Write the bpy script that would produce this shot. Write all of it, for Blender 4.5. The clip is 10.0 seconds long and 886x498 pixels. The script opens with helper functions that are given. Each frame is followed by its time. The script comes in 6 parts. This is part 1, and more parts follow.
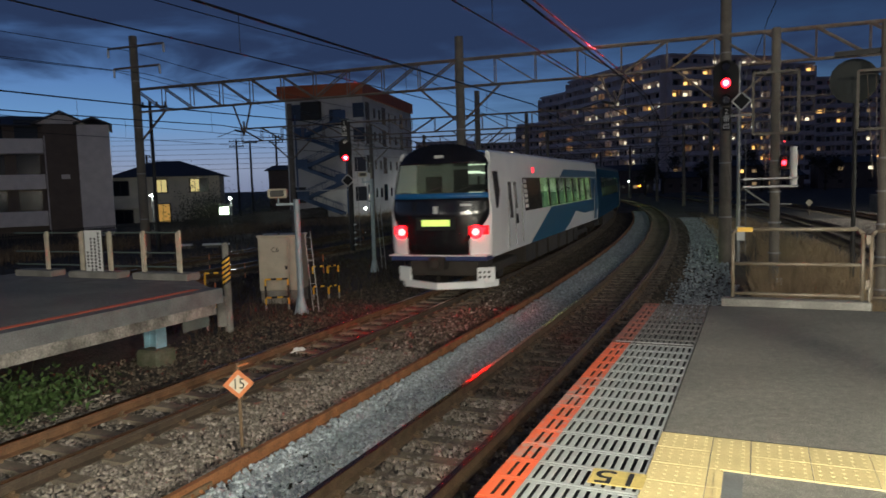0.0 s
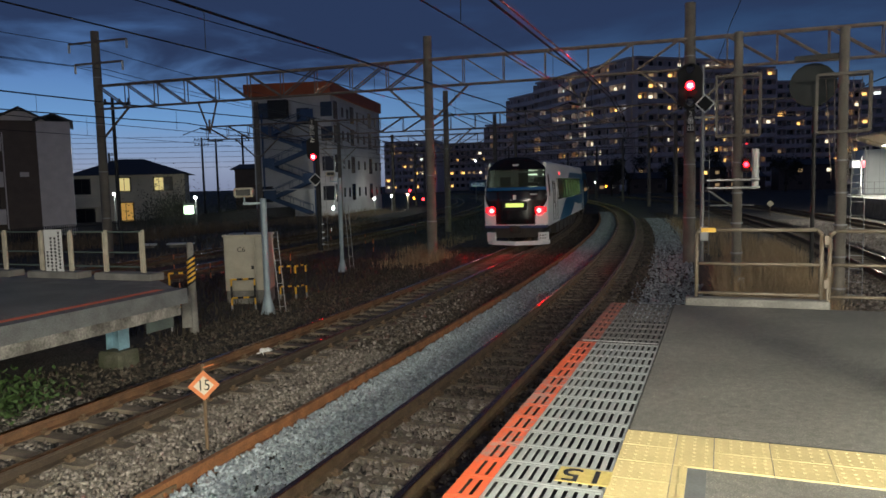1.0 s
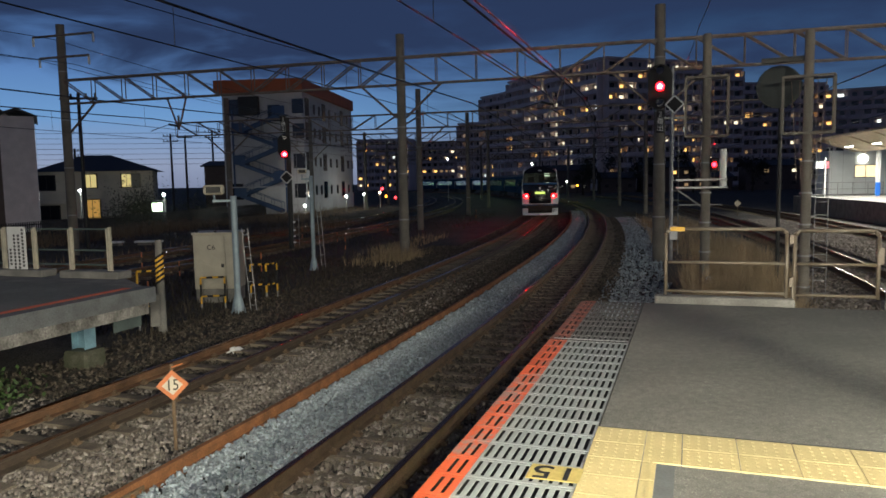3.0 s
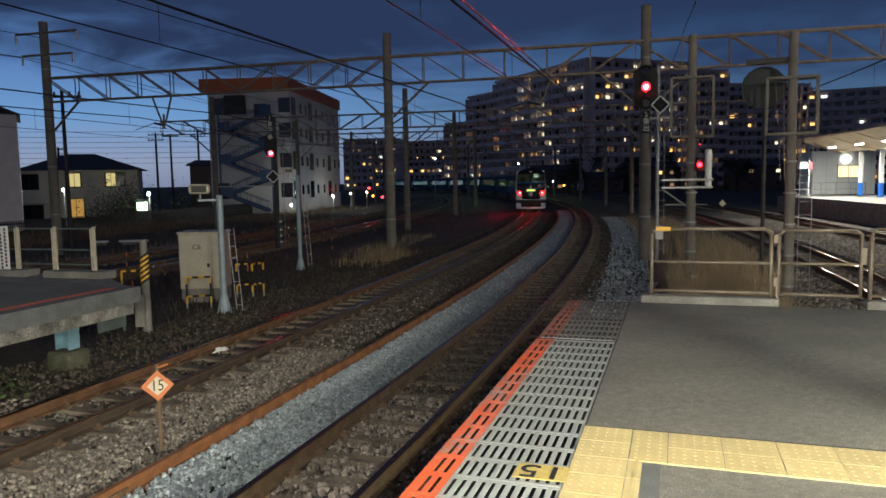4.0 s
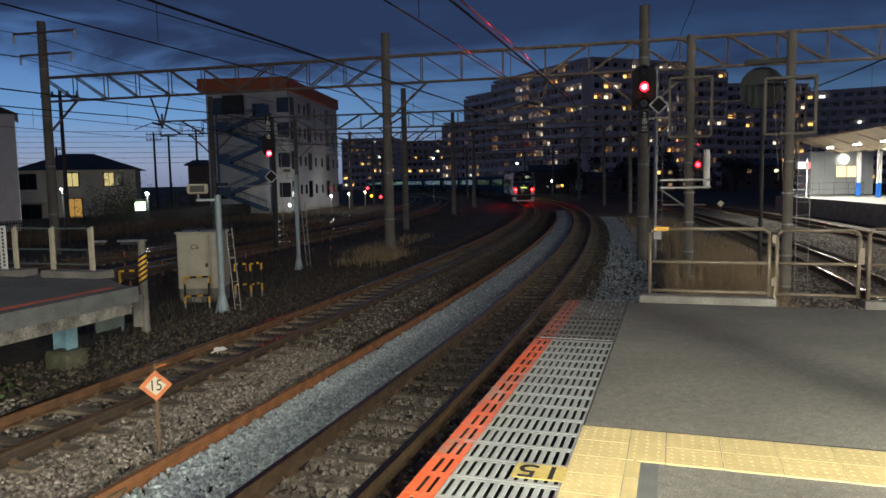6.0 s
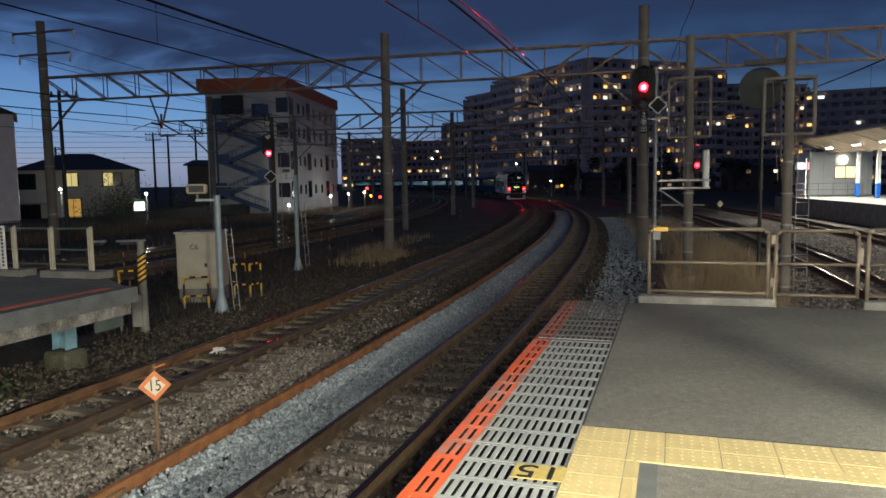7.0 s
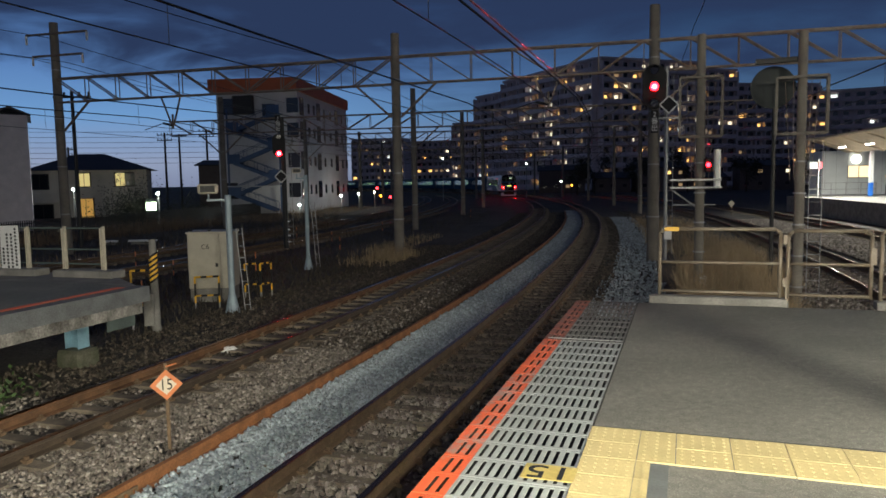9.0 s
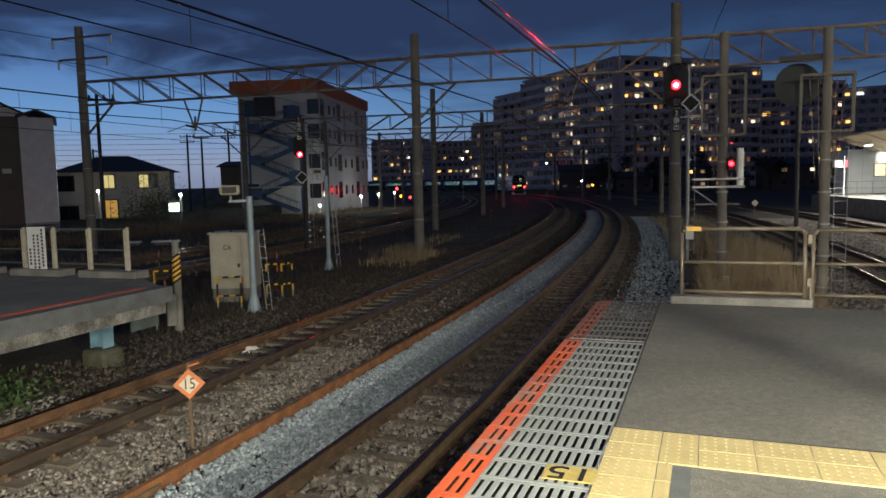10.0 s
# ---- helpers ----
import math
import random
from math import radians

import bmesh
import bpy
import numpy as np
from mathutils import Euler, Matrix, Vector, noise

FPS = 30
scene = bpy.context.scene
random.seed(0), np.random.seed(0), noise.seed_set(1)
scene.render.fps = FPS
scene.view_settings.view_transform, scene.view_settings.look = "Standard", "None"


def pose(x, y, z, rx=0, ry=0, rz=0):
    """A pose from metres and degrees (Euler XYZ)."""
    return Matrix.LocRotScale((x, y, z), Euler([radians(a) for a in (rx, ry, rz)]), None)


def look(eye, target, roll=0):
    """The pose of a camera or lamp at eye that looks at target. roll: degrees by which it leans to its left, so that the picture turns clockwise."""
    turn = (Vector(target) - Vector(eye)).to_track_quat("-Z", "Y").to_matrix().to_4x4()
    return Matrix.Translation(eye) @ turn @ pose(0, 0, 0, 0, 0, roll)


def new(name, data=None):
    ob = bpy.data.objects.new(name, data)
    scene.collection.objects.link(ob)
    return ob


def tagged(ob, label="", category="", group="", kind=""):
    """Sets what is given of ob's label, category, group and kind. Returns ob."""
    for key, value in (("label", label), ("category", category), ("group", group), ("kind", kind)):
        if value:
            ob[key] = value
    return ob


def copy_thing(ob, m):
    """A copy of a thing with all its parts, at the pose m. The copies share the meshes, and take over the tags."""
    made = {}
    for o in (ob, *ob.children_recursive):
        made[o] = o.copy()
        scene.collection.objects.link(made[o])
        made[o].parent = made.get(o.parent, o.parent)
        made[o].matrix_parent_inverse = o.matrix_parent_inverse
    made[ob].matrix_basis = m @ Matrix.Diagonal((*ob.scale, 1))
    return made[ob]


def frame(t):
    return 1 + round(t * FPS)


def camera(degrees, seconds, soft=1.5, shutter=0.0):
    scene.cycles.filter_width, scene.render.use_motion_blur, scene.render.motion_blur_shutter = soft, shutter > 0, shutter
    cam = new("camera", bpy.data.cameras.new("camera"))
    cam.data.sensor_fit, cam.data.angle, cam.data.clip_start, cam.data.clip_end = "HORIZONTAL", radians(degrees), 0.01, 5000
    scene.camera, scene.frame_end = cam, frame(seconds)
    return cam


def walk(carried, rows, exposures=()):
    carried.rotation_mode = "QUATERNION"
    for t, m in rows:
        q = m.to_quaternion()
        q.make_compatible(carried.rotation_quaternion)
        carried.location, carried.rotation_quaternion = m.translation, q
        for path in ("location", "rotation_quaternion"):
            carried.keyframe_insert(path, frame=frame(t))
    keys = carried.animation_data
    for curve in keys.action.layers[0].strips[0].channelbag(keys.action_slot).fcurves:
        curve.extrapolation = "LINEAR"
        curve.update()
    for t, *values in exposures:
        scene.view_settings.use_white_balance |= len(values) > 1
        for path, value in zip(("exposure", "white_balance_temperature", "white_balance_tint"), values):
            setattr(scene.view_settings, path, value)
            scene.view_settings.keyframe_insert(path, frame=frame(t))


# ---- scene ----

from math import cos, sin, pi, atan2, hypot

# ---------------------------------------------------------------- camera and walk
cam = camera(63.0, 10.0, soft=1.6, shutter=0.5)
EYE_H = 1.80


def cam_row(t, pitch, roll, yaw):
    return (t, pose(0, 0, EYE_H, 90 + pitch, roll, yaw))


walk(cam, [cam_row(*r) for r in (
    (0.0, -5.03, 1.69, 5.81), (0.5, -5.04, 1.48, 4.07), (1.0, -5.11, 1.42, 3.31), (1.5, -5.08, 1.36, 2.94),
    (2.0, -5.11, 1.38, 2.64), (2.5, -5.22, 1.25, 1.83), (3.0, -5.29, 1.11, 1.13), (3.75, -5.33, 1.03, 0.28),
    (4.5, -5.35, 1.0, 0.0), (5.0, -5.35, 1.0, 0.0), (5.5, -5.35, 1.0, 0.0), (7.0, -5.33, 0.95, -0.07),
    (7.5, -5.32, 0.96, -0.07), (8.0, -5.33, 0.96, 0.0), (8.5, -5.33, 0.97, 0.3), (9.0, -5.33, 1.0, 0.72),
    (9.5, -5.3, 1.13, 1.51), (10.0, -5.28, 1.23, 2.29))],
     exposures=((0.0, -0.1), (1.2, 0.0), (10.0, 0.0)))

# ---------------------------------------------------------------- plan: all tracks run round one centre
CX, CY, R0 = -326.3, 112.7, 341.7
TH0 = -17.27
RAIL_Z = -1.15
GROUND_Z = -1.40
R_A, R_B, R_C, R_D = 341.7, 337.35, 350.55, 355.7


def theta(s):
    return TH0 + math.degrees(s / R0)


def pt(r, s, z=0.0):
    a = radians(theta(s))
    return Vector((CX + r * cos(a), CY + r * sin(a), z))


def at(r, s, z=0.0, turn=0.0):
    """Pose on the plan: local x points away from the curve's centre, local y along the track."""
    p = pt(r, s, z)
    return pose(p.x, p.y, z, 0, 0, theta(s) + turn)


def bend(s):
    """The platform edge runs straight near the camera and so leaves the curve."""
    return max(0.0, -2.5 - max(s, -12.0)) ** 2 / (2 * R0)


def at_edge(r, s, z=0.0):
    return at(r + bend(s), s, z, math.degrees(2 * max(0.0, -2.5 - max(s, -12.0)) / (2 * R0)))


# ---------------------------------------------------------------- world and lights
world = bpy.data.worlds.new("dusk_sky")
scene.world = world
world.use_nodes = True


def build_world():
    nt = world.node_tree
    n, l = nt.nodes, nt.links
    n.clear()
    out = n.new("ShaderNodeOutputWorld")
    bg = n.new("ShaderNodeBackground")
    bg.inputs["Strength"].default_value = 1.0
    l.new(bg.outputs[0], out.inputs[0])
    co = n.new("ShaderNodeTexCoord")
    sep = n.new("ShaderNodeSeparateXYZ")
    l.new(co.outputs["Generated"], sep.inputs[0])
    ramp = n.new("ShaderNodeValToRGB")
    cr = ramp.color_ramp
    cr.elements[0].position, cr.elements[0].color = 0.0, (0.17, 0.20, 0.30, 1)
    cr.elements[1].position, cr.elements[1].color = 1.0, (0.008, 0.010, 0.016, 1)
    for p, c in ((0.03, (0.22, 0.265, 0.38, 1)), (0.09, (0.122, 0.255, 0.475, 1)), (0.15, (0.08, 0.175, 0.385, 1)),
                 (0.24, (0.024, 0.055, 0.15, 1)), (0.40, (0.013, 0.017, 0.033, 1))):
        e = cr.elements.new(p)
        e.color = c
    l.new(sep.outputs["Z"], ramp.inputs[0])
    # the afterglow lies to the west: brighter towards -x
    west = n.new("ShaderNodeMapRange")
    west.inputs["From Min"].default_value, west.inputs["From Max"].default_value = 0.32, -0.35
    west.inputs["To Min"].default_value, west.inputs["To Max"].default_value = 0.52, 1.25
    west.interpolation_type = "SMOOTHSTEP"
    l.new(sep.outputs["X"], west.inputs["Value"])
    mul = n.new("ShaderNodeMix")
    mul.data_type, mul.blend_type = "RGBA", "MULTIPLY"
    mul.inputs["Factor"].default_value = 1.0
    l.new(ramp.outputs[0], mul.inputs[6])
    l.new(west.outputs[0], mul.inputs[7])
    # flat cloud banks
    mp = n.new("ShaderNodeMapping")
    mp.inputs["Scale"].default_value = (2.2, 2.2, 9.0)
    l.new(co.outputs["Generated"], mp.inputs[0])
    nz = n.new("ShaderNodeTexNoise")
    nz.inputs["Scale"].default_value, nz.inputs["Detail"].default_value = 1.6, 7.0
    nz.inputs["Roughness"].default_value, nz.inputs["Distortion"].default_value = 0.55, 0.4
    l.new(mp.outputs[0], nz.inputs["Vector"])
    high = n.new("ShaderNodeMapRange")
    high.inputs["From Min"].default_value, high.inputs["From Max"].default_value = 0.06, 0.24
    high.inputs["To Min"].default_value, high.inputs["To Max"].default_value = -0.24, 0.34
    l.new(sep.outputs["Z"], high.inputs["Value"])
    add = n.new("ShaderNodeMath")
    add.operation = "ADD"
    l.new(nz.outputs["Fac"], add.inputs[0])
    l.new(high.outputs[0], add.inputs[1])
    cl = n.new("ShaderNodeMapRange")
    cl.inputs["From Min"].default_value, cl.inputs["From Max"].default_value = 0.47, 0.74
    cl.interpolation_type = "SMOOTHSTEP"
    l.new(add.outputs[0], cl.inputs["Value"])
    mix = n.new("ShaderNodeMix")
    mix.data_type = "RGBA"
    mix.inputs[7].default_value = (0.023, 0.041, 0.100, 1)
    l.new(cl.outputs[0], mix.inputs["Factor"])
    l.new(mul.outputs[2], mix.inputs[6])
    # night comes from behind
    east = n.new("ShaderNodeMapRange")
    east.inputs["From Min"].default_value, east.inputs["From Max"].default_value = -0.3, 0.75
    east.inputs["To Min"].default_value, east.inputs["To Max"].default_value = 0.0, 1.0
    l.new(sep.outputs["Y"], east.inputs["Value"])
    fade = n.new("ShaderNodeMix")
    fade.data_type, fade.blend_type = "RGBA", "MULTIPLY"
    fade.inputs["Factor"].default_value = 1.0
    l.new(mix.outputs[2], fade.inputs[6])
    glow_ramp = n.new("ShaderNodeValToRGB")
    glow_ramp.color_ramp.elements[0].color = (0.66, 0.51, 0.50, 1)
    glow_ramp.color_ramp.elements[1].color = (1, 1, 1, 1)
    l.new(east.outputs[0], glow_ramp.inputs[0])
    l.new(glow_ramp.outputs[0], fade.inputs[7])
    l.new(fade.outputs[2], bg.inputs["Color"])


build_world()


def area(name, m, sx, sy, power, color):
    d = bpy.data.lights.new(name, "AREA")
    d.shape, d.size, d.size_y, d.energy, d.color = "RECTANGLE", sx, sy, power, color
    o = new(name, d)
    o.matrix_world = m
    return o


def point_lamp(name, p, power, color, size=0.15):
    d = bpy.data.lights.new(name, "POINT")
    d.energy, d.color, d.shadow_soft_size = power, color, size
    o = new(name, d)
    o.location = p
    return o


# fluorescent tubes under the roof of the platform on which the camera stands
LAMP_COLOR = (0.98, 0.94, 0.78)
for r, s, power in ((346.9, -11.6, 1850), (351.8, -13.0, 5900)):
    area("platform_tube_light", at(r, s, 3.1), 0.16, 0.9, power, LAMP_COLOR)
for r, s, power in ((346.9, -15.2, 1600), (346.9, -25.0, 1500), (351.8, -21.0, 6200)):
    point_lamp("platform_tube_light", pt(r, s, 3.1), power, LAMP_COLOR, 0.3)
# tubes of the opposite platform, further down the line
for s in (-20.0, -27.0):
    point_lamp("opposite_platform_tube_light", pt(332.5, s, 3.1), 300, (1.0, 0.92, 0.78), 0.35)
# the red departure signal shines back along its track
d = bpy.data.lights.new("red_signal_beam", "SPOT")
d.energy, d.color, d.spot_size, d.spot_blend, d.shadow_soft_size = 3600.0, (1.0, 0.03, 0.05), radians(22), 0.5, 0.06
new("red_signal_beam", d).matrix_world = look((7.45, 26.75, 5.15), (0.6, 9.0, 5.6))
# tubes under the roof of the far platform
for s in (51, 45, 38, 30, 20):
    area("far_platform_tube_light", at(361.3, s, 3.86), 0.25, 1.2, 850, (1.0, 0.98, 0.88))
# two more out of view, added to brighten the side of the train
for s in (10, -3):
    point_lamp("far_platform_tube_light", pt(361.3, s, 3.7), 1300, (1.0, 0.98, 0.88), 0.3)

# ---------------------------------------------------------------- materials
MATS = {}


def mat(name, base, rough=0.7, metal=0.0, var=0.25, scale=6.0, bump=0.15, bscale=40.0, tint=None, rnd=0.0, emit=None, stren=0.0):
    """A node material: base colour with stains at one scale and grain at another, and fine relief."""
    if name in MATS:
        return MATS[name]
    m = bpy.data.materials.new(name)
    m.use_nodes = True
    nt = m.node_tree
    n, l = nt.nodes, nt.links
    b = n["Principled BSDF"]
    b.inputs["Roughness"].default_value, b.inputs["Metallic"].default_value = rough, metal
    co = n.new("ShaderNodeTexCoord")
    n1 = n.new("ShaderNodeTexNoise")
    n1.inputs["Scale"].default_value, n1.inputs["Detail"].default_value = scale, 5.0
    n2 = n.new("ShaderNodeTexNoise")
    n2.inputs["Scale"].default_value, n2.inputs["Detail"].default_value = bscale, 3.0
    l.new(co.outputs["Object"], n1.inputs["Vector"])
    l.new(co.outputs["Object"], n2.inputs["Vector"])
    dark = tint or tuple(c * (1 - var) for c in base)
    mr = n.new("ShaderNodeMapRange")
    mr.inputs["From Min"].default_value, mr.inputs["From Max"].default_value = 0.32, 0.68
    l.new(n1.outputs["Fac"], mr.inputs["Value"])
    mx = n.new("ShaderNodeMix")
    mx.data_type = "RGBA"
    mx.inputs[6].default_value = (*base, 1)
    mx.inputs[7].default_value = (*dark, 1)
    l.new(mr.outputs[0], mx.inputs["Factor"])
    gr = n.new("ShaderNodeMapRange")
    gr.inputs["From Min"].default_value, gr.inputs["From Max"].default_value = 0.3, 0.7
    gr.inputs["To Min"].default_value, gr.inputs["To Max"].default_value = 1 - var * 0.6, 1 + var * 0.6
    l.new(n2.outputs["Fac"], gr.inputs["Value"])
    val = gr.outputs[0]
    if rnd:
        oi = n.new("ShaderNodeObjectInfo")
        rr = n.new("ShaderNodeMapRange")
        rr.inputs["To Min"].default_value, rr.inputs["To Max"].default_value = 1 - rnd, 1 + rnd
        l.new(oi.outputs["Random"], rr.inputs["Value"])
        mm = n.new("ShaderNodeMath")
        mm.operation = "MULTIPLY"
        l.new(gr.outputs[0], mm.inputs[0])
        l.new(rr.outputs[0], mm.inputs[1])
        val = mm.outputs[0]
    mu = n.new("ShaderNodeMix")
    mu.data_type, mu.blend_type = "RGBA", "MULTIPLY"
    mu.inputs["Factor"].default_value = 1.0
    l.new(mx.outputs[2], mu.inputs[6])
    l.new(val, mu.inputs[7])
    l.new(mu.outputs[2], b.inputs["Base Color"])
    if bump:
        bp = n.new("ShaderNodeBump")
        bp.inputs["Strength"].default_value, bp.inputs["Distance"].default_value = bump, 0.02
        l.new(n2.outputs["Fac"], bp.inputs["Height"])
        l.new(bp.outputs[0], b.inputs["Normal"])
    if emit:
        b.inputs["Emission Color"].default_value = (*emit, 1)
        b.inputs["Emission Strength"].default_value = stren
    MATS[name] = m
    return m


def glow(name, color, strength):
    return mat(name, tuple(min(1, c) * 0.5 for c in color), 0.4, 0, 0.05, 5, 0, 40, emit=color, stren=strength)


def glass_mat(name="train_window_glass", tint=(0.75, 0.9, 0.82)):
    m = bpy.data.materials.new(name)
    m.use_nodes = True
    n = m.node_tree.nodes
    b = n["Principled BSDF"]
    b.inputs["Base Color"].default_value = (*tint, 1)
    b.inputs["Roughness"].default_value = 0.03
    b.inputs["Transmission Weight"].default_value = 1.0
    b.inputs["IOR"].default_value = 1.15
    return m


def ballast_ground():
    """Ground of ballast, soil and cinders, cell-grained like crushed stone."""
    m = bpy.data.materials.new("ballast_ground")
    m.use_nodes = True
    nt = m.node_tree
    n, l = nt.nodes, nt.links
    b = n["Principled BSDF"]
    b.inputs["Roughness"].default_value = 0.92
    co = n.new("ShaderNodeTexCoord")
    vo = n.new("ShaderNodeTexVoronoi")
    vo.inputs["Scale"].default_value = 17.0
    l.new(co.outputs["Object"], vo.inputs["Vector"])
    bw = n.new("ShaderNodeRGBToBW")
    l.new(vo.outputs["Color"], bw.inputs[0])
    ramp = n.new("ShaderNodeValToRGB")
    ramp.color_ramp.elements[0].position, ramp.color_ramp.elements[0].color = 0.1, (0.020, 0.017, 0.014, 1)
    ramp.color_ramp.elements[1].position, ramp.color_ramp.elements[1].color = 0.9, (0.078, 0.066, 0.053, 1)
    l.new(bw.outputs[0], ramp.inputs[0])
    nz = n.new("ShaderNodeTexNoise")
    nz.inputs["Scale"].default_value, nz.inputs["Detail"].default_value = 0.35, 6
    l.new(co.outputs["Object"], nz.inputs["Vector"])
    mr = n.new("ShaderNodeMapRange")
    mr.inputs["From Min"].default_value, mr.inputs["From Max"].default_value = 0.35, 0.65
    mr.inputs["To Min"].default_value, mr.inputs["To Max"].default_value = 0.55, 1.1
    l.new(nz.outputs["Fac"], mr.inputs["Value"])
    mu = n.new("ShaderNodeMix")
    mu.data_type, mu.blend_type = "RGBA", "MULTIPLY"
    mu.inputs["Factor"].default_value = 1.0
    l.new(ramp.outputs[0], mu.inputs[6])
    l.new(mr.outputs[0], mu.inputs[7])
    l.new(mu.outputs[2], b.inputs["Base Color"])
    bp = n.new("ShaderNodeBump")
    bp.inputs["Strength"].default_value, bp.inputs["Distance"].default_value = 0.9, 0.04
    l.new(vo.outputs["Distance"], bp.inputs["Height"])
    l.new(bp.outputs[0], b.inputs["Normal"])
    return m


M_GROUND = ballast_ground()


def asphalt():
    m = mat("platform_asphalt_worn", (0.185, 0.182, 0.158), 0.72, 0, 0.30, 0.8, 0.0, 14)
    nt = m.node_tree
    n, l = nt.nodes, nt.links
    b = n["Principled BSDF"]
    base = b.inputs["Base Color"].links[0].from_socket
    co = n.new("ShaderNodeTexCoord")
    vo = n.new("ShaderNodeTexVoronoi")
    vo.inputs["Scale"].default_value = 170
    l.new(co.outputs["Object"], vo.inputs["Vector"])
    bw = n.new("ShaderNodeRGBToBW")
    l.new(vo.outputs["Color"], bw.inputs[0])
    ramp = n.new("ShaderNodeValToRGB")
    ramp.color_ramp.elements[0].color = (0.62, 0.62, 0.62, 1)
    ramp.color_ramp.elements[1].position, ramp.color_ramp.elements[1].color = 0.90, (2.0, 2.0, 1.95, 1)
    e = ramp.color_ramp.elements.new(0.76)
    e.color = (1.15, 1.15, 1.15, 1)
    l.new(bw.outputs[0], ramp.inputs[0])
    mu = n.new("ShaderNodeMix")
    mu.data_type, mu.blend_type = "RGBA", "MULTIPLY"
    mu.inputs["Factor"].default_value = 1.0
    l.new(base, mu.inputs[6])
    l.new(ramp.outputs[0], mu.inputs[7])
    l.new(mu.outputs[2], b.inputs["Base Color"])
    bp = n.new("ShaderNodeBump")
    bp.inputs["Strength"].default_value, bp.inputs["Distance"].default_value = 0.5, 0.006
    l.new(vo.outputs["Distance"], bp.inputs["Height"])
    l.new(bp.outputs[0], b.inputs["Normal"])
    return m


M_ASPH = asphalt()
M_CONC = mat("weathered_concrete", (0.235, 0.225, 0.205), 0.85, 0, 0.4, 3.0, 0.3, 60)
M_POLEC = mat("pole_concrete", (0.185, 0.165, 0.14), 0.8, 0, 0.3, 2.0, 0.15, 40)
M_RUST = mat("rusty_rail_side", (0.23, 0.095, 0.035), 0.8, 0.1, 0.45, 5.0, 0.3, 50, rnd=0.1)
M_RUSTD = mat("dark_rusty_rail_side", (0.15, 0.098, 0.055), 0.75, 0.1, 0.4, 5.0, 0.3, 50)
M_RUSTB = mat("brown_rail_side", (0.15, 0.075, 0.035), 0.8, 0.1, 0.45, 5.0, 0.3, 50)
M_RAILD = mat("dark_brown_rail_side", (0.068, 0.047, 0.031), 0.75, 0.1, 0.45, 5.0, 0.3, 50)
M_RAILTOP = mat("polished_rail_head", (0.46, 0.22, 0.10), 0.21, 1.0, 0.15, 8.0, 0.0, 80)
M_SLEEP = mat("concrete_sleeper", (0.185, 0.15, 0.112), 0.9, 0, 0.45, 4.0, 0.4, 50, rnd=0.2)
M_STEEL = mat("galvanised_steel", (0.34, 0.34, 0.34), 0.5, 0.6, 0.25, 5, 0.1, 60)
M_TRUSS = mat("portal_steel", (0.25, 0.22, 0.19), 0.6, 0.4, 0.35, 3, 0.1, 40, tint=(0.17, 0.11, 0.08))
M_WIRE = mat("wire_copper_dark", (0.03, 0.028, 0.027), 0.35, 0.8, 0.2, 5, 0, 40)
M_BLACK = mat("black_paint", (0.010, 0.010, 0.011), 0.75, 0, 0.2, 5, 0.05, 60)
M_DARK = mat("dark_metal", (0.035, 0.034, 0.033), 0.55, 0.3, 0.3, 5, 0.1, 60)
M_WHITE = mat("white_paint", (0.72, 0.72, 0.70), 0.45, 0, 0.1, 4, 0.05, 60)
M_FENCE = mat("beige_fence_paint", (0.20, 0.172, 0.132), 0.5, 0.2, 0.3, 6, 0.1, 80, tint=(0.155, 0.115, 0.078))
M_YEL = mat("yellow_paint", (0.75, 0.42, 0.03), 0.5, 0, 0.25, 8, 0.1, 60)
M_BOX = mat("cabinet_beige_paint", (0.43, 0.395, 0.315), 0.5, 0, 0.18, 2.5, 0.1, 50)
M_BLUEP = mat("pale_blue_post_paint", (0.30, 0.37, 0.41), 0.5, 0.2, 0.25, 4, 0.1, 50)
M_RED = glow("red_signal_lens", (1.0, 0.002, 0.004), 120.0)
M_HOT = glow("lens_hot_centre", (1.0, 0.25, 0.35), 30.0)
M_TAIL = glow("red_tail_lens", (1.0, 0.0006, 0.00055), 2300.0)
M_LEDR = glow("red_led_panel", (1.0, 0.03, 0.05), 2.2)
M_LENS = mat("unlit_signal_lens", (0.02, 0.012, 0.012), 0.15, 0, 0.1, 5, 0, 40)

# ---------------------------------------------------------------- building helpers


def bm_box(bm, c, size, rz=0.0, m=None):
    mat4 = (m or Matrix()) @ Matrix.Translation(c) @ Matrix.Rotation(rz, 4, "Z") @ Matrix.Diagonal((*size, 1))
    return bmesh.ops.create_cube(bm, size=1.0, matrix=mat4)["verts"]


def bm_bar(bm, a, b, w, seg=6, w2=None):
    """A round bar from a to b."""
    a, b = Vector(a), Vector(b)
    d = b - a
    q = d.to_track_quat("Z", "Y").to_matrix().to_4x4()
    bmesh.ops.create_cone(bm, cap_ends=True, segments=seg, radius1=w / 2, radius2=(w2 or w) / 2, depth=d.length,
                          matrix=Matrix.Translation((a + b) / 2) @ q)


def bm_strut(bm, a, b, w, h):
    """A square-edged bar from a to b."""
    a, b = Vector(a), Vector(b)
    d = b - a
    q = d.to_track_quat("Y", "Z").to_matrix().to_4x4()
    bmesh.ops.create_cube(bm, size=1.0, matrix=Matrix.Translation((a + b) / 2) @ q @ Matrix.Diagonal((w, d.length, h, 1)))


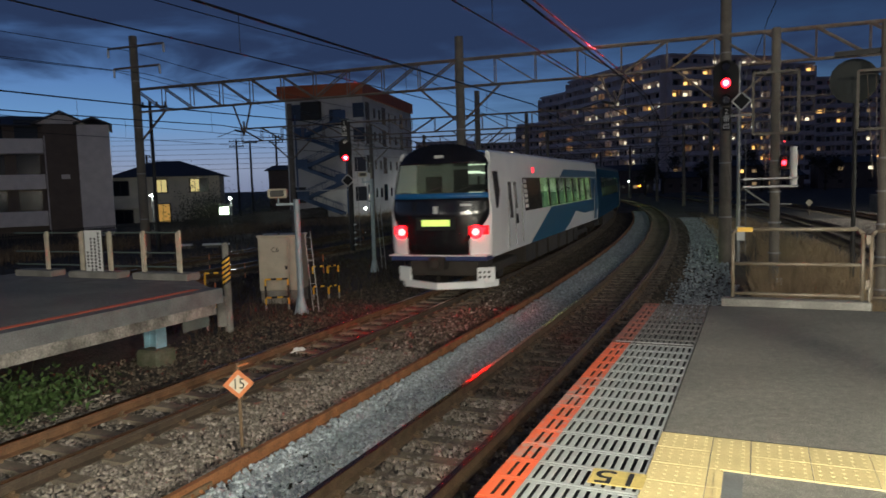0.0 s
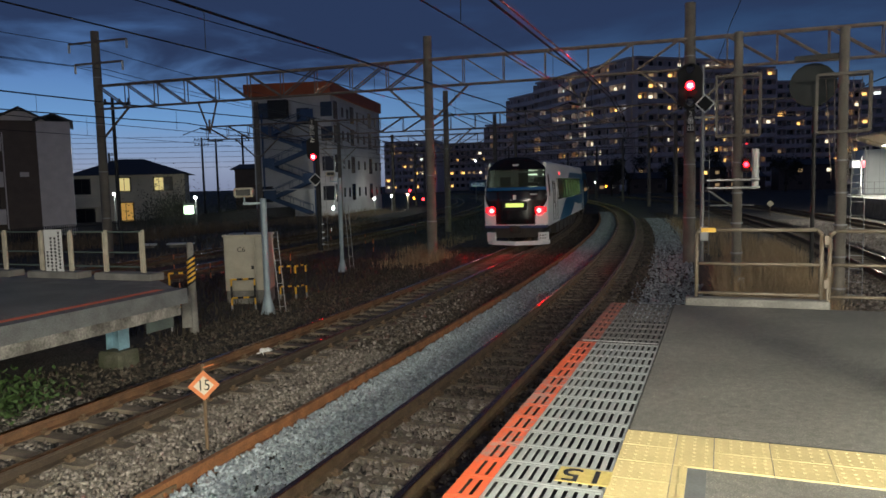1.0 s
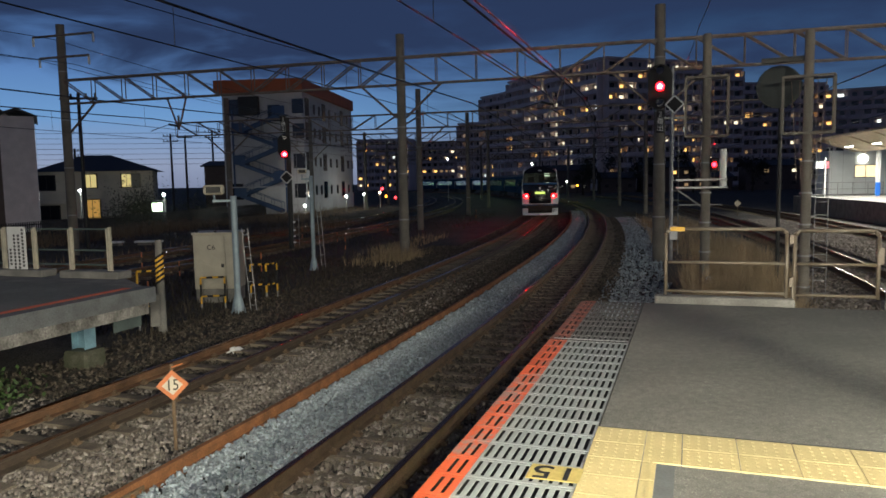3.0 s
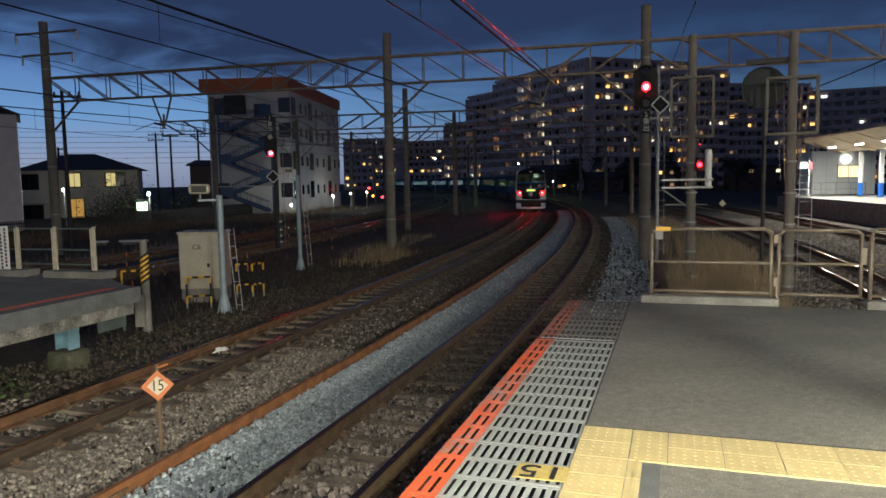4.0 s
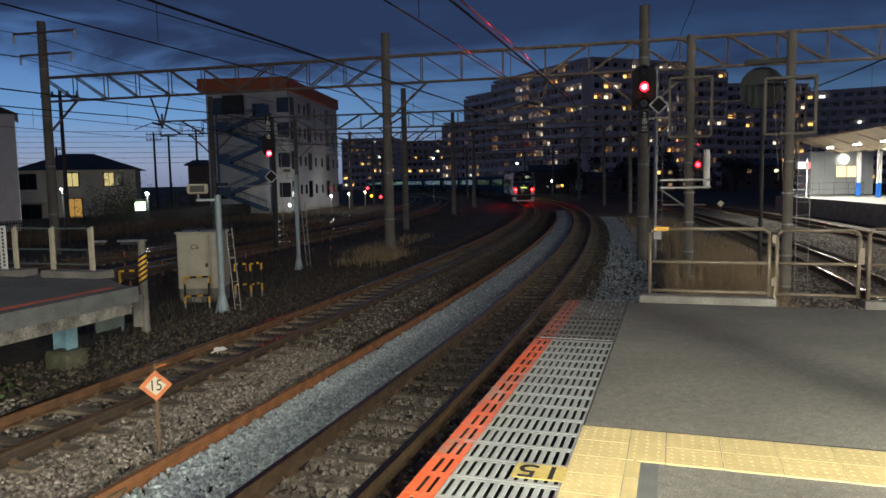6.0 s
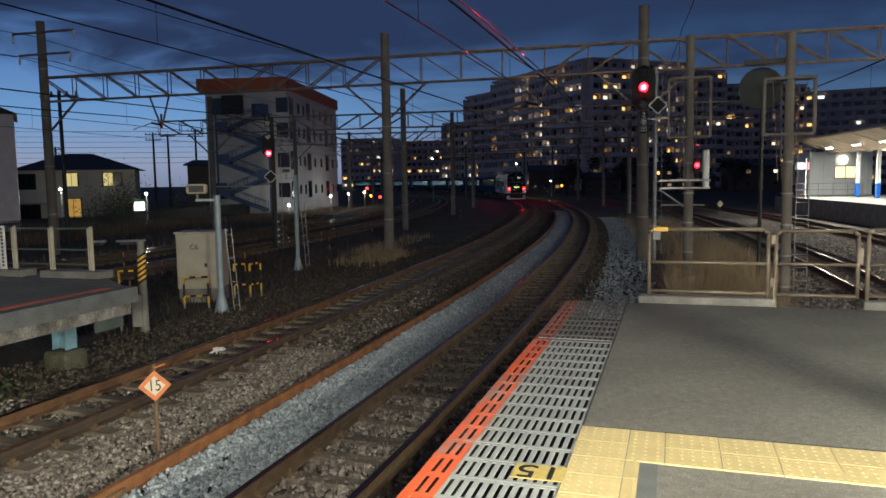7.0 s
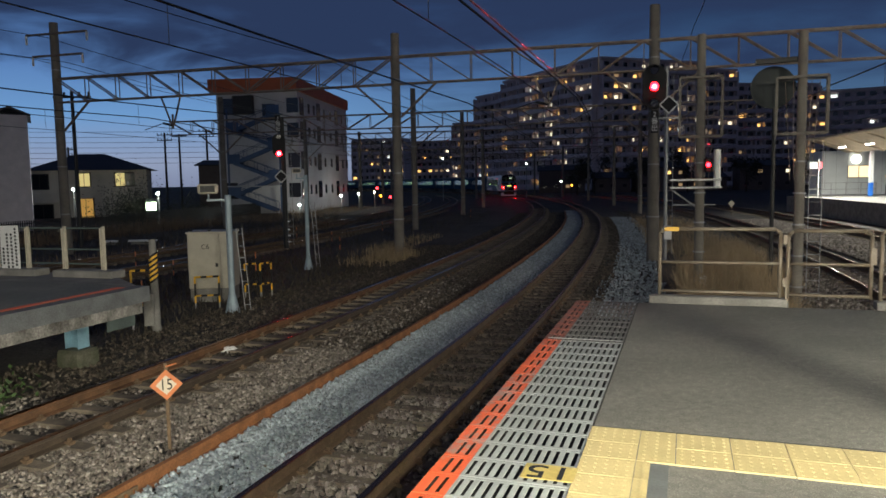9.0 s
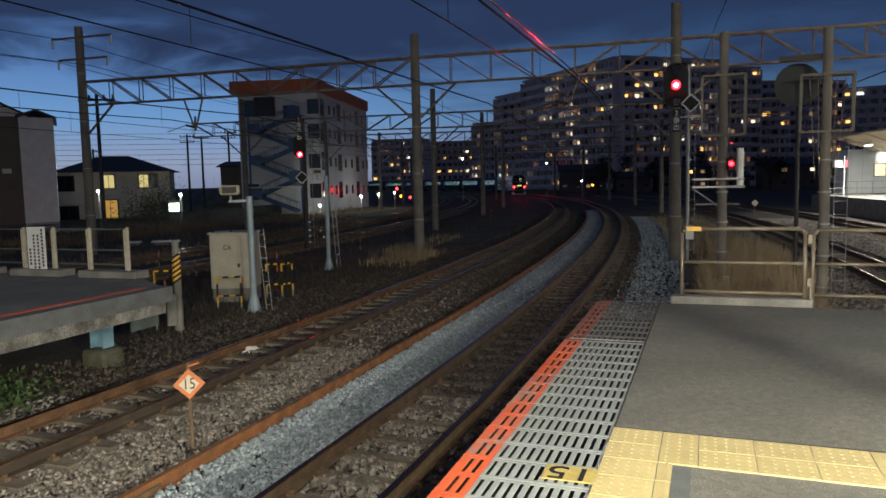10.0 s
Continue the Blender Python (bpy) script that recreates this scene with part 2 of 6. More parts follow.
def bm_cyl(bm, c, r, h, seg=20, axis="Z", r2=None):
    rot = {"Z": Matrix(), "X": Matrix.Rotation(pi / 2, 4, "Y"), "Y": Matrix.Rotation(-pi / 2, 4, "X")}[axis]
    bmesh.ops.create_cone(bm, cap_ends=True, segments=seg, radius1=r, radius2=r if r2 is None else r2, depth=h,
                          matrix=Matrix.Translation(c) @ rot)


def bm_prism(bm, outline, axis_from, axis_to, axis="Y"):
    """Sweeps a closed outline (pairs) along an axis; axis Y: pairs are x, z; X: y, z; Z: x, y."""
    def put(p, q):
        return {"Y": (p[0], q, p[1]), "X": (q, p[0], p[1]), "Z": (p[0], p[1], q)}[axis]
    a = [bm.verts.new(put(p, axis_from)) for p in outline]
    b = [bm.verts.new(put(p, axis_to)) for p in outline]
    n = len(a)
    for i in range(n):
        bm.faces.new((a[i], a[(i + 1) % n], b[(i + 1) % n], b[i]))
    bm.faces.new(a[::-1])
    bm.faces.new(b)
    bmesh.ops.recalc_face_normals(bm, faces=bm.faces)


def mesh_of(name, bm, material, bevel=0.0, smooth=False):
    if bevel:
        bmesh.ops.bevel(bm, geom=[e for e in bm.edges], offset=bevel, segments=1, affect="EDGES")
    me = bpy.data.meshes.new(name)
    bm.to_mesh(me)
    bm.free()
    me.materials.append(material)
    if smooth:
        for p in me.polygons:
            p.use_smooth = True
    return me


def part(name, bm, material, parent, label="", bevel=0.0, smooth=False):
    ob = new(name, mesh_of(name, bm, material, bevel, smooth))
    ob.parent = parent
    if label:
        ob["label"] = label
    return ob


def piece(name, me, parent, m):
    ob = new(name, me)
    ob.parent = parent
    ob.matrix_basis = m
    return ob


def thing(name, m, label, category, group="", kind=""):
    ob = new(name)
    ob.empty_display_size = 0.2
    ob.matrix_basis = m
    return tagged(ob, label, category, group, kind)


def box_part(name, c, size, material, parent, label="", bevel=0.0, rz=0.0):
    bm = bmesh.new()
    bm_box(bm, c, size, rz)
    return part(name, bm, material, parent, label, bevel)


def arc_sweep(bm, outline, s0, s1, step=1.0, off=lambda s: 0.0):
    """Sweeps a closed outline of (r, z) along the curve from s0 to s1."""
    k = max(1, int(abs(s1 - s0) / step))
    rings = [[bm.verts.new(pt(r + off(s0 + (s1 - s0) * i / k), s0 + (s1 - s0) * i / k, z)) for r, z in outline] for i in range(k + 1)]
    n = len(outline)
    for a, b in zip(rings[:-1], rings[1:]):
        for i in range(n):
            bm.faces.new((a[i], a[(i + 1) % n], b[(i + 1) % n], b[i]))
    bm.faces.new(rings[0][::-1])
    bm.faces.new(rings[-1])
    bmesh.ops.recalc_face_normals(bm, faces=bm.faces)


def text_part(name, body, size, material, parent, m, squeeze=1.0, label=""):
    cu = bpy.data.curves.new(name, "FONT")
    cu.body, cu.size, cu.align_x, cu.align_y, cu.extrude = body, size, "CENTER", "CENTER", 0.002
    tmp = bpy.data.objects.new(name, cu)
    scene.collection.objects.link(tmp)
    me = bpy.data.meshes.new_from_object(tmp.evaluated_get(bpy.context.evaluated_depsgraph_get()))
    bpy.data.objects.remove(tmp)
    me.name = name
    me.transform(Matrix.Diagonal((squeeze, 1, 1, 1)))
    me.materials.clear()
    me.materials.append(material)
    ob = new(name, me)
    ob.parent = parent
    ob.matrix_basis = m
    if label:
        ob["label"] = label
    return ob


# ---------------------------------------------------------------- ground
def build_ground():
    bm = bmesh.new()
    xs = [-2500, -600, -200, -80, -40, -25, -15, -8, 0, 8, 15, 25, 40, 80, 200, 600, 2500]
    ys = [-1500, -300, -60, -20, 0, 10, 20, 40, 60, 100, 200, 400, 900, 3000]
    grid = [[bm.verts.new((x, y, GROUND_Z)) for x in xs] for y in ys]
    for j in range(len(ys) - 1):
        for i in range(len(xs) - 1):
            bm.faces.new((grid[j][i], grid[j][i + 1], grid[j + 1][i + 1], grid[j + 1][i]))
    g = part("ground", bm, M_GROUND, None)
    tagged(g, "dark ground of ballast and soil along the railway", "ground", kind="structure")


build_ground()


# ---------------------------------------------------------------- tracks
RAIL_HEAD = ((-0.033, 0.0), (0.033, 0.0), (0.033, -0.012), (-0.033, -0.012))
RAIL_BODY = ((-0.034, -0.012), (0.034, -0.012), (0.034, -0.046), (0.011, -0.060), (0.011, -0.140), (0.072, -0.160),
             (0.072, -0.176), (-0.072, -0.176), (-0.072, -0.160), (-0.011, -0.140), (-0.011, -0.060), (-0.034, -0.046))


def rail(track, r, s0, s1, z, side, head=M_RAILTOP, step=1.0):
    bm = bmesh.new()
    arc_sweep(bm, [(r + a, z + b) for a, b in RAIL_BODY], s0, s1, step)
    body = part("rail", bm, side, track, "rusty steel rail")
    bm = bmesh.new()
    arc_sweep(bm, [(r + a, z + b) for a, b in RAIL_HEAD], s0, s1, step)
    part("rail_head", bm, head, body, "polished running surface")


def sleeper_mesh():
    bm = bmesh.new()
    bm_prism(bm, [(-0.12, -0.16), (0.12, -0.16), (0.10, 0.0), (-0.10, 0.0)], -1.0, 1.0, "X")
    return mesh_of("sleeper", bm, M_SLEEP)


def clip_mesh():
    bm = bmesh.new()
    bm_box(bm, (0, 0, 0.02), (0.10, 0.08, 0.04))
    bm_box(bm, (0, 0, 0.05), (0.04, 0.04, 0.05))
    return mesh_of("rail_clip", bm, M_RUSTD)


SLEEPER = sleeper_mesh()
CLIP = clip_mesh()


def track(name, r, s0, s1, label, side_in, side_out, near=None):
    t = thing(name, Matrix(), label, "railway track", kind="structure")
    rail(t, r - 0.566, s0, s1, RAIL_Z, side_in)
    rail(t, r + 0.566, s0, s1, RAIL_Z, side_out)
    s = s0
    while s < s1:
        if s < 70:
            piece("sleeper", SLEEPER, t, at(r, s, RAIL_Z - 0.176, random.uniform(-0.4, 0.4)))
            if near and near[0] < s < near[1]:
                for d in (-0.66, -0.47, 0.47, 0.66):
                    piece("rail_clip", CLIP, t, at(r + d, s, RAIL_Z - 0.176))
        s += 0.62
    return t


track("track_platform", R_A, -40, 200, "curved railway track beside the platform edge", M_RUSTD, M_RUSTD, (-11, 12))
track("track_train", R_B, -40, 330, "curved railway track on which the train leaves", M_RUSTB, M_RAILD, (-9, 14))
track("track_east", R_C, -40, 120, "railway track beyond the platform fence", M_RUSTD, M_RUSTD)
track("track_far_platform", R_D, -40, 120, "railway track along the far platform", M_RUSTD, M_RUSTD)
track("track_yard", 326.5, -40, 150, "railway track behind the opposite platform", M_RUSTD, M_RUSTD)
track("track_yard_west", 322.3, -40, 150, "outer railway track in the dark yard", M_RUSTD, M_RUSTD)


def spare_rail():
    t = thing("spare_rail", Matrix(), "rust-brown spare rail lying on the ballast between the tracks", "rail")
    rail(t, 339.8, -6.2, 60, RAIL_Z - 0.03, M_RUST, M_RUST)


spare_rail()


# ---------------------------------------------------------------- platform on which the camera stands
R_EDGE = 343.62
M_GRATE = mat("grey_grating_panel", (0.29, 0.31, 0.305), 0.6, 0, 0.2, 2.5, 0.08, 90, rnd=0.08)
M_ORANGE = mat("orange_paint", (0.78, 0.14, 0.045), 0.6, 0, 0.25, 14, 0.1, 90, tint=(0.60, 0.13, 0.06), rnd=0.08)


def worn_orange():
    """Orange paint scuffed off in patches down to the grey panel."""
    m = mat("worn_orange_paint", (0.66, 0.105, 0.032), 0.6, 0, 0.22, 14, 0.1, 90, tint=(0.50, 0.10, 0.042), rnd=0.10)
    nt = m.node_tree
    n, l = nt.nodes, nt.links
    b = n["Principled BSDF"]
    base = b.inputs["Base Color"].links[0].from_socket
    g = n.new("ShaderNodeNewGeometry")
    big = n.new("ShaderNodeTexNoise")
    big.inputs["Scale"].default_value, big.inputs["Detail"].default_value = 1.3, 2.0
    fine = n.new("ShaderNodeTexNoise")
    fine.inputs["Scale"].default_value, fine.inputs["Detail"].default_value, fine.inputs["Roughness"].default_value = 16.0, 5.0, 0.7
    l.new(g.outputs["Position"], big.inputs["Vector"])
    l.new(g.outputs["Position"], fine.inputs["Vector"])
    add = n.new("ShaderNodeMath")
    add.operation = "ADD"
    l.new(big.outputs["Fac"], add.inputs[0])
    l.new(fine.outputs["Fac"], add.inputs[1])
    mr = n.new("ShaderNodeMapRange")
    mr.inputs["From Min"].default_value, mr.inputs["From Max"].default_value = 1.02, 1.16
    mr.inputs["To Max"].default_value = 0.8
    l.new(add.outputs[0], mr.inputs["Value"])
    mx = n.new("ShaderNodeMix")
    mx.data_type = "RGBA"
    mx.inputs[7].default_value = (0.27, 0.23, 0.21, 1)
    l.new(mr.outputs[0], mx.inputs["Factor"])
    l.new(base, mx.inputs[6])
    l.new(mx.outputs[2], b.inputs["Base Color"])
    return m


M_WORN = worn_orange()
M_GRATE_OLD = mat("dirty_grating_panel", (0.15, 0.15, 0.14), 0.7, 0, 0.4, 5, 0.1, 90, rnd=0.12)
M_ORANGE_OLD = mat("faded_dirty_orange", (0.30, 0.075, 0.04), 0.7, 0, 0.4, 6, 0.1, 90, tint=(0.16, 0.10, 0.085), rnd=0.15)
M_TACT = mat("yellow_tactile_tile", (0.51, 0.42, 0.20), 0.85, 0, 0.14, 3.5, 0.08, 70, rnd=0.06)
# near-black that stands in for the shade inside the slots
M_SLOT = mat("slot_shade_black", (0.01, 0.01, 0.01), 0.9, 0, 0.1, 5, 0, 40)
M_PATCH = mat("grey_joint_filler", (0.12, 0.13, 0.13), 0.8, 0, 0.2, 5, 0.1, 60)


M_TAR = mat("tar_joint", (0.055, 0.052, 0.047), 0.8, 0, 0.4, 9, 0.3, 60)


def platform():
    bm = bmesh.new()
    arc_sweep(bm, [(344.50, -0.30), (344.50, 0.0), (347.3, 0.0), (352.0, 0.0), (352.0, -0.30)], -45, 0, 1.0, bend)
    slab = part("platform_slab", bm, M_ASPH, None)
    tagged(slab, "grey asphalt station platform with a worn surface", "platform", kind="structure")
    bm = bmesh.new()
    arc_sweep(bm, [(344.30, GROUND_Z - 0.1), (344.30, -0.30), (352.0, -0.30), (352.0, GROUND_Z - 0.1)], -45, -0.05, 1.0)
    part("base_wall", bm, M_CONC, slab, "dark weathered concrete platform wall")
    # sheet and nosing get the shade below the grating as their colour
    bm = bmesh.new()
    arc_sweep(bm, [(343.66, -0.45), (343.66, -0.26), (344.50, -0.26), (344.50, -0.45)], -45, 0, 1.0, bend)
    part("edge_beam", bm, M_SLOT, slab, "near-black sheet under the edge grating, standing in for slot shade")
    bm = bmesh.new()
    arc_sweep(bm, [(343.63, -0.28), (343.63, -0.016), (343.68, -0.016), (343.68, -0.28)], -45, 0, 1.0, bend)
    part("edge_nosing", bm, M_SLOT, slab, "platform nosing in the slot shade black")
    bm = bmesh.new()
    bm_box(bm, (0.45, 0, 0.003), (0.82, 0.025, 0.008), 0, at(R_EDGE, -2.62, 0))
    part("cover_strip", bm, M_STEEL, slab, "bright metal strip across the grating")
    # edge panels: each 0.30 m along the edge, with lengthwise slots
    w0, w1, pitch = R_EDGE, 344.497, 0.30

    def panel(name, r0, r1, slots, material):
        """A panel with lengthwise slots centred at the given distances from r0."""
        bm = bmesh.new()
        ln, t, bar, half = pitch - 0.008, 0.008, 0.026, 0.0135
        a, b = r0 - w0 + 0.002, r1 - w0 - 0.002
        for y in (0.004 + bar / 2, pitch - 0.004 - bar / 2):
            bm_box(bm, ((a + b) / 2, y, -t / 2), (b - a, bar, t))
        cuts = [a] + [r0 - w0 + q + e for q in slots for e in (-half, half)] + [b]
        for p, q in zip(cuts[::2], cuts[1::2]):
            bm_box(bm, ((p + q) / 2, pitch / 2, -t / 2 - 0.0006), (q - p, ln - 2 * bar + 0.004, t))
        return mesh_of(name, bm, material)

    grey = panel("grating_panel", w0 + 0.205, w1, [0.035 + 0.0605 * i for i in range(11)], M_GRATE)
    orange = panel("orange_panel", w0, w0 + 0.205, [0.080, 0.145], M_WORN)
    old_grey = panel("grating_panel", w0 + 0.205, w1, [0.035 + 0.0605 * i for i in range(11)], M_GRATE_OLD)
    old_orange = panel("orange_panel", w0, w0 + 0.205, [0.080, 0.145], M_ORANGE_OLD)
    k = 0
    while -pitch * (k + 1) > -30:
        s = -pitch * (k + 1)
        aged = s > -2.75
        piece("grating_panel", old_grey if aged else grey, slab, at_edge(w0, s, 0.0))
        piece("orange_panel", old_orange if aged else orange, slab, at_edge(w0, s, 0.0))
        k += 1
    # yellow tactile tiles
    bm = bmesh.new()
    L, D = 0.345, 0.29
    bm_box(bm, (0, 0, 0.004), (L - 0.006, D - 0.006, 0.012))
    for i in range(5):
        for j in range(4):
            bm_cyl(bm, ((i - 2) * L / 5.2, (j - 1.5) * D / 4.2, 0.0115), 0.0125, 0.0035, 8, "Z", 0.008)
    tile = mesh_of("tactile_tile", bm, M_TACT)
    bm = bmesh.new()
    bm_box(bm, (0, 0, 0.004), (0.233, 2 * D - 0.006, 0.012))
    for i in range(3):
        for j in range(8):
            bm_cyl(bm, ((i - 1) * 0.075, (j - 3.5) * D / 4.2, 0.0115), 0.0125, 0.0035, 8, "Z", 0.008)
    narrow = mesh_of("narrow_tactile_tile", bm, M_TACT)
    bm = bmesh.new()
    bm_box(bm, (0, 0, 0.004), (0.085, D - 0.006, 0.012))
    bm_box(bm, (0.012, 0, 0.012), (0.02, D - 0.006, 0.008))
    strip = mesh_of("tactile_strip", bm, M_TACT)
    r_in, s_top = 344.50, -5.50
    for j in range(60):
        piece("tactile_tile", tile, slab, at_edge(r_in + L / 2, s_top - D * (j + 0.5), 0.0))
        if j >= 2:
            piece("tactile_strip", strip, slab, at_edge(r_in + L + 0.045, s_top - D * (j + 0.5), 0.0))
    piece("narrow_tactile_tile", narrow, slab, at_edge(r_in + L + 0.12, s_top - D, 0.0))
    for i in range(14):
        for j in range(2):
            piece("tactile_tile", tile, slab, at_edge(r_in + L + 0.24 + L * (i + 0.5), s_top - D * (j + 0.5), 0.0))
    bm = bmesh.new()
    arc_sweep(bm, [(r_in + L + 0.092, -0.05), (r_in + L + 0.092, 0.004), (r_in + L + 0.20, 0.004), (r_in + L + 0.20, -0.05)],
              -22.5, s_top - 2 * D - 0.003, 0.5, bend)
    part("joint_strip", bm, M_PATCH, slab, "grey filler strip beside the tactile tiles")
    bm = bmesh.new()
    arc_sweep(bm, [(344.5, -0.02), (344.5, 0.004), (344.512, 0.004), (344.512, -0.02)], s_top + 0.01, 0, 0.5, bend)
    part("tar_joint", bm, M_TAR, slab, "dark tar joint along the grating")
    bm = bmesh.new()
    bm_box(bm, (2.5, 0.012, -0.005), (5.0, 0.022, 0.018), 0, at_edge(r_in + 0.02, s_top, 0))
    part("tar_joint", bm, M_TAR, slab, "dark tar joint above the tiles")


platform()


def roof_column():
    """Column of the platform roof beside the camera."""
    t = thing("platform_column", pose(4.32, 1.5, 0, 0, 0, -19), "round grey column of the platform roof", "column")
    bm = bmesh.new()
    bm_bar(bm, (0, 0, 0), (0, 0, 3.6), 0.34, 20)
    part("shaft", bm, M_STEEL, t)
    box_part("base_plate", (0, 0, 0.012), (0.42, 0.42, 0.024), M_STEEL, t)


roof_column()


def platform_plate():
    """Yellow number plate on the edge grating."""
    m = thing("number_plate", at_edge(344.35, -6.42, 0.003), "yellow plate with a worn black numeral on the edge grating", "marking")
    box_part("plate", (0, 0, 0.004), (0.325, 0.22, 0.008), M_YEL2, m, bevel=0.002)
    text_part("numeral", "15", 0.27, M_BLACK, m, pose(0, 0, 0.010, 0, 0, 180), 1.12, "worn black numeral 15")


M_YEL2 = mat("yellow_plate_paint", (0.50, 0.39, 0.12), 0.6, 0, 0.2, 20, 0.05, 70)
platform_plate()


# ---------------------------------------------------------------- fence at the end of the platform
def tube_frame(bm, w, h, d, mid=(0.5,), z0=0.0):
    """A frame of bent tube, w wide and h high, with level rails."""
    c = 0.06
    for a, b in (((0, 0, z0), (0, 0, z0 + h - c)), ((w, 0, z0), (w, 0, z0 + h - c)),
                 ((c, 0, z0 + h), (w - c, 0, z0 + h)), ((0, 0, z0 + h - c), (c, 0, z0 + h)), ((w, 0, z0 + h - c), (w - c, 0, z0 + h))):
        bm_bar(bm, a, b, d, 10)
    for q in mid:
        bm_bar(bm, (0, 0, z0 + h * q), (w, 0, z0 + h * q), d * 0.85, 10)


def fence():
    f = thing("platform_fence", at(344.80, 0.2, 0.0), "beige tubular steel fence on a low concrete kerb", "fence")
    box_part("kerb", (0.78, 0.02, 0.03), (1.86, 0.22, 0.12), M_CONC, f, "pale concrete kerb", 0.015)
    bm = bmesh.new()
    tube_frame(bm, 1.60, 0.96, 0.055, (0.5, 0.06), 0.10)
    part("fence_panel", bm, M_FENCE, f, smooth=True)
    box_part("yellow_band", (0.16, 0, 1.06), (0.2, 0.062, 0.062), M_YEL, f, "yellow tape")
    g = thing("fence_gate", at(346.50, 0.2, 0.0), "beige tubular steel gate at the end of the platform", "gate")
    bm = bmesh.new()
    tube_frame(bm, 1.02, 0.92, 0.055, (0.5, 0.03), 0.12)
    part("gate_frame", bm, M_FENCE, g, smooth=True)
    for z in (0.32, 0.92):
        box_part("hinge", (-0.04, 0, z), (0.05, 0.05, 0.12), M_FENCE, g)
    box_part("latch", (1.05, 0, 0.7), (0.06, 0.06, 0.22), M_FENCE, g)
    box_part("post", (-0.015, 0.0, 0.2), (0.03, 0.05, 0.4), M_FENCE, g)
    e = thing("platform_fence", at(347.64, 0.2, 0.0), "beige tubular steel fence on a low concrete kerb", "fence")
    box_part("kerb", (1.6, 0.02, 0.03), (3.3, 0.22, 0.12), M_CONC, e, "pale concrete kerb", 0.015)
    bm = bmesh.new()
    tube_frame(bm, 3.2, 0.96, 0.055, (0.5, 0.06), 0.10)
    part("fence_panel", bm, M_FENCE, e, smooth=True)


fence()


# ---------------------------------------------------------------- opposite platform
M_COLB = mat("pale_blue_steel_paint", (0.22, 0.38, 0.46), 0.5, 0.1, 0.3, 4, 0.1, 50)
M_GUSS = mat("grey_green_bracket", (0.10, 0.13, 0.12), 0.6, 0.1, 0.3, 4, 0.1, 50)
M_MOSS = mat("mossy_concrete", (0.10, 0.098, 0.07), 0.9, 0, 0.5, 4.0, 0.4, 40, tint=(0.05, 0.055, 0.03))
M_EDGE = mat("platform_edge_concrete", (0.145, 0.152, 0.155), 0.8, 0, 0.35, 3, 0.2, 50)
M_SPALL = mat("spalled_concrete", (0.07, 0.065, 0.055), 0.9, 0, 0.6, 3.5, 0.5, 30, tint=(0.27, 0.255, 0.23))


def opposite_platform():
    bm = bmesh.new()
    arc_sweep(bm, [(328.8, -0.12), (328.8, 0.0), (335.62, 0.0), (335.62, -0.12)], -45, 0, 1.0)
    slab = part("opposite_platform_slab", bm, M_ASPH, None)
    tagged(slab, "opposite station platform with an asphalt top on steel legs", "platform", kind="structure")
    bm = bmesh.new()
    bm_prism(bm, [tuple(pt(r, s)[:2]) for r, s in ((328.8, 0.004), (335.6, 0.004), (333.9, 1.3), (328.8, 1.6))], -0.4, -0.001, "Z")
    part("slab_end", bm, M_CONC, slab, "concrete end of the deck")
    bm = bmesh.new()
    arc_sweep(bm, [(335.6, -0.27), (335.6, 0.004), (335.9, 0.004), (335.9, -0.27)], -45, 0, 1.0)
    part("edge_beam", bm, M_EDGE, slab, "blue-grey concrete edge beam")
    bm = bmesh.new()
    arc_sweep(bm, [(335.45, 0.002), (335.45, 0.009), (335.62, 0.009), (335.62, 0.002)], -45, -0.3, 1.0)
    part("orange_line", bm, M_ORANGE, slab, "worn orange edge line")
    bm = bmesh.new()
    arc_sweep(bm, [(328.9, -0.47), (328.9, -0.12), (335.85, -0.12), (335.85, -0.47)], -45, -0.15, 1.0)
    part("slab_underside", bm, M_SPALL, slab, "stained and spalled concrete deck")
    for s in (-0.6, -4.1, -7.6, -11.1):
        for r in (334.75, 331.5):
            box_part("footing", tuple(pt(r, s, GROUND_Z + 0.13)), (0.55, 0.5, 0.36), M_MOSS, slab, "mossy rough concrete footing", 0.05, radians(theta(s)))
            bm = bmesh.new()
            m = at(r, s, 0)
            for x in (-0.14, 0.14):
                bm_box(bm, (x, 0, -0.76), (0.02, 0.26, 0.62), 0, m)
            bm_box(bm, (0, 0, -0.76), (0.28, 0.02, 0.62), 0, m)
            part("leg", bm, M_COLB, slab, "pale blue steel column")
        bm = bmesh.new()
        bm_box(bm, (-3.2, 0, -0.58), (5.0, 0.14, 0.20), 0, at(334.6, s, 0))
        part("cross_beam", bm, M_COLB, slab)
    bm = bmesh.new()
    bm_prism(bm, [(0, -0.47), (0, -0.80), (0.7, -0.80), (0.7, -0.47)], -0.01, 0.01, "X")
    bmesh.ops.transform(bm, matrix=at(335.3, -0.45, 0), verts=bm.verts)
    part("gusset", bm, M_GUSS, slab, "grey-green steel bracket")


opposite_platform()


M_PALE = mat("cream_post_paint", (0.58, 0.52, 0.40), 0.5, 0.1, 0.25, 6, 0.1, 60)


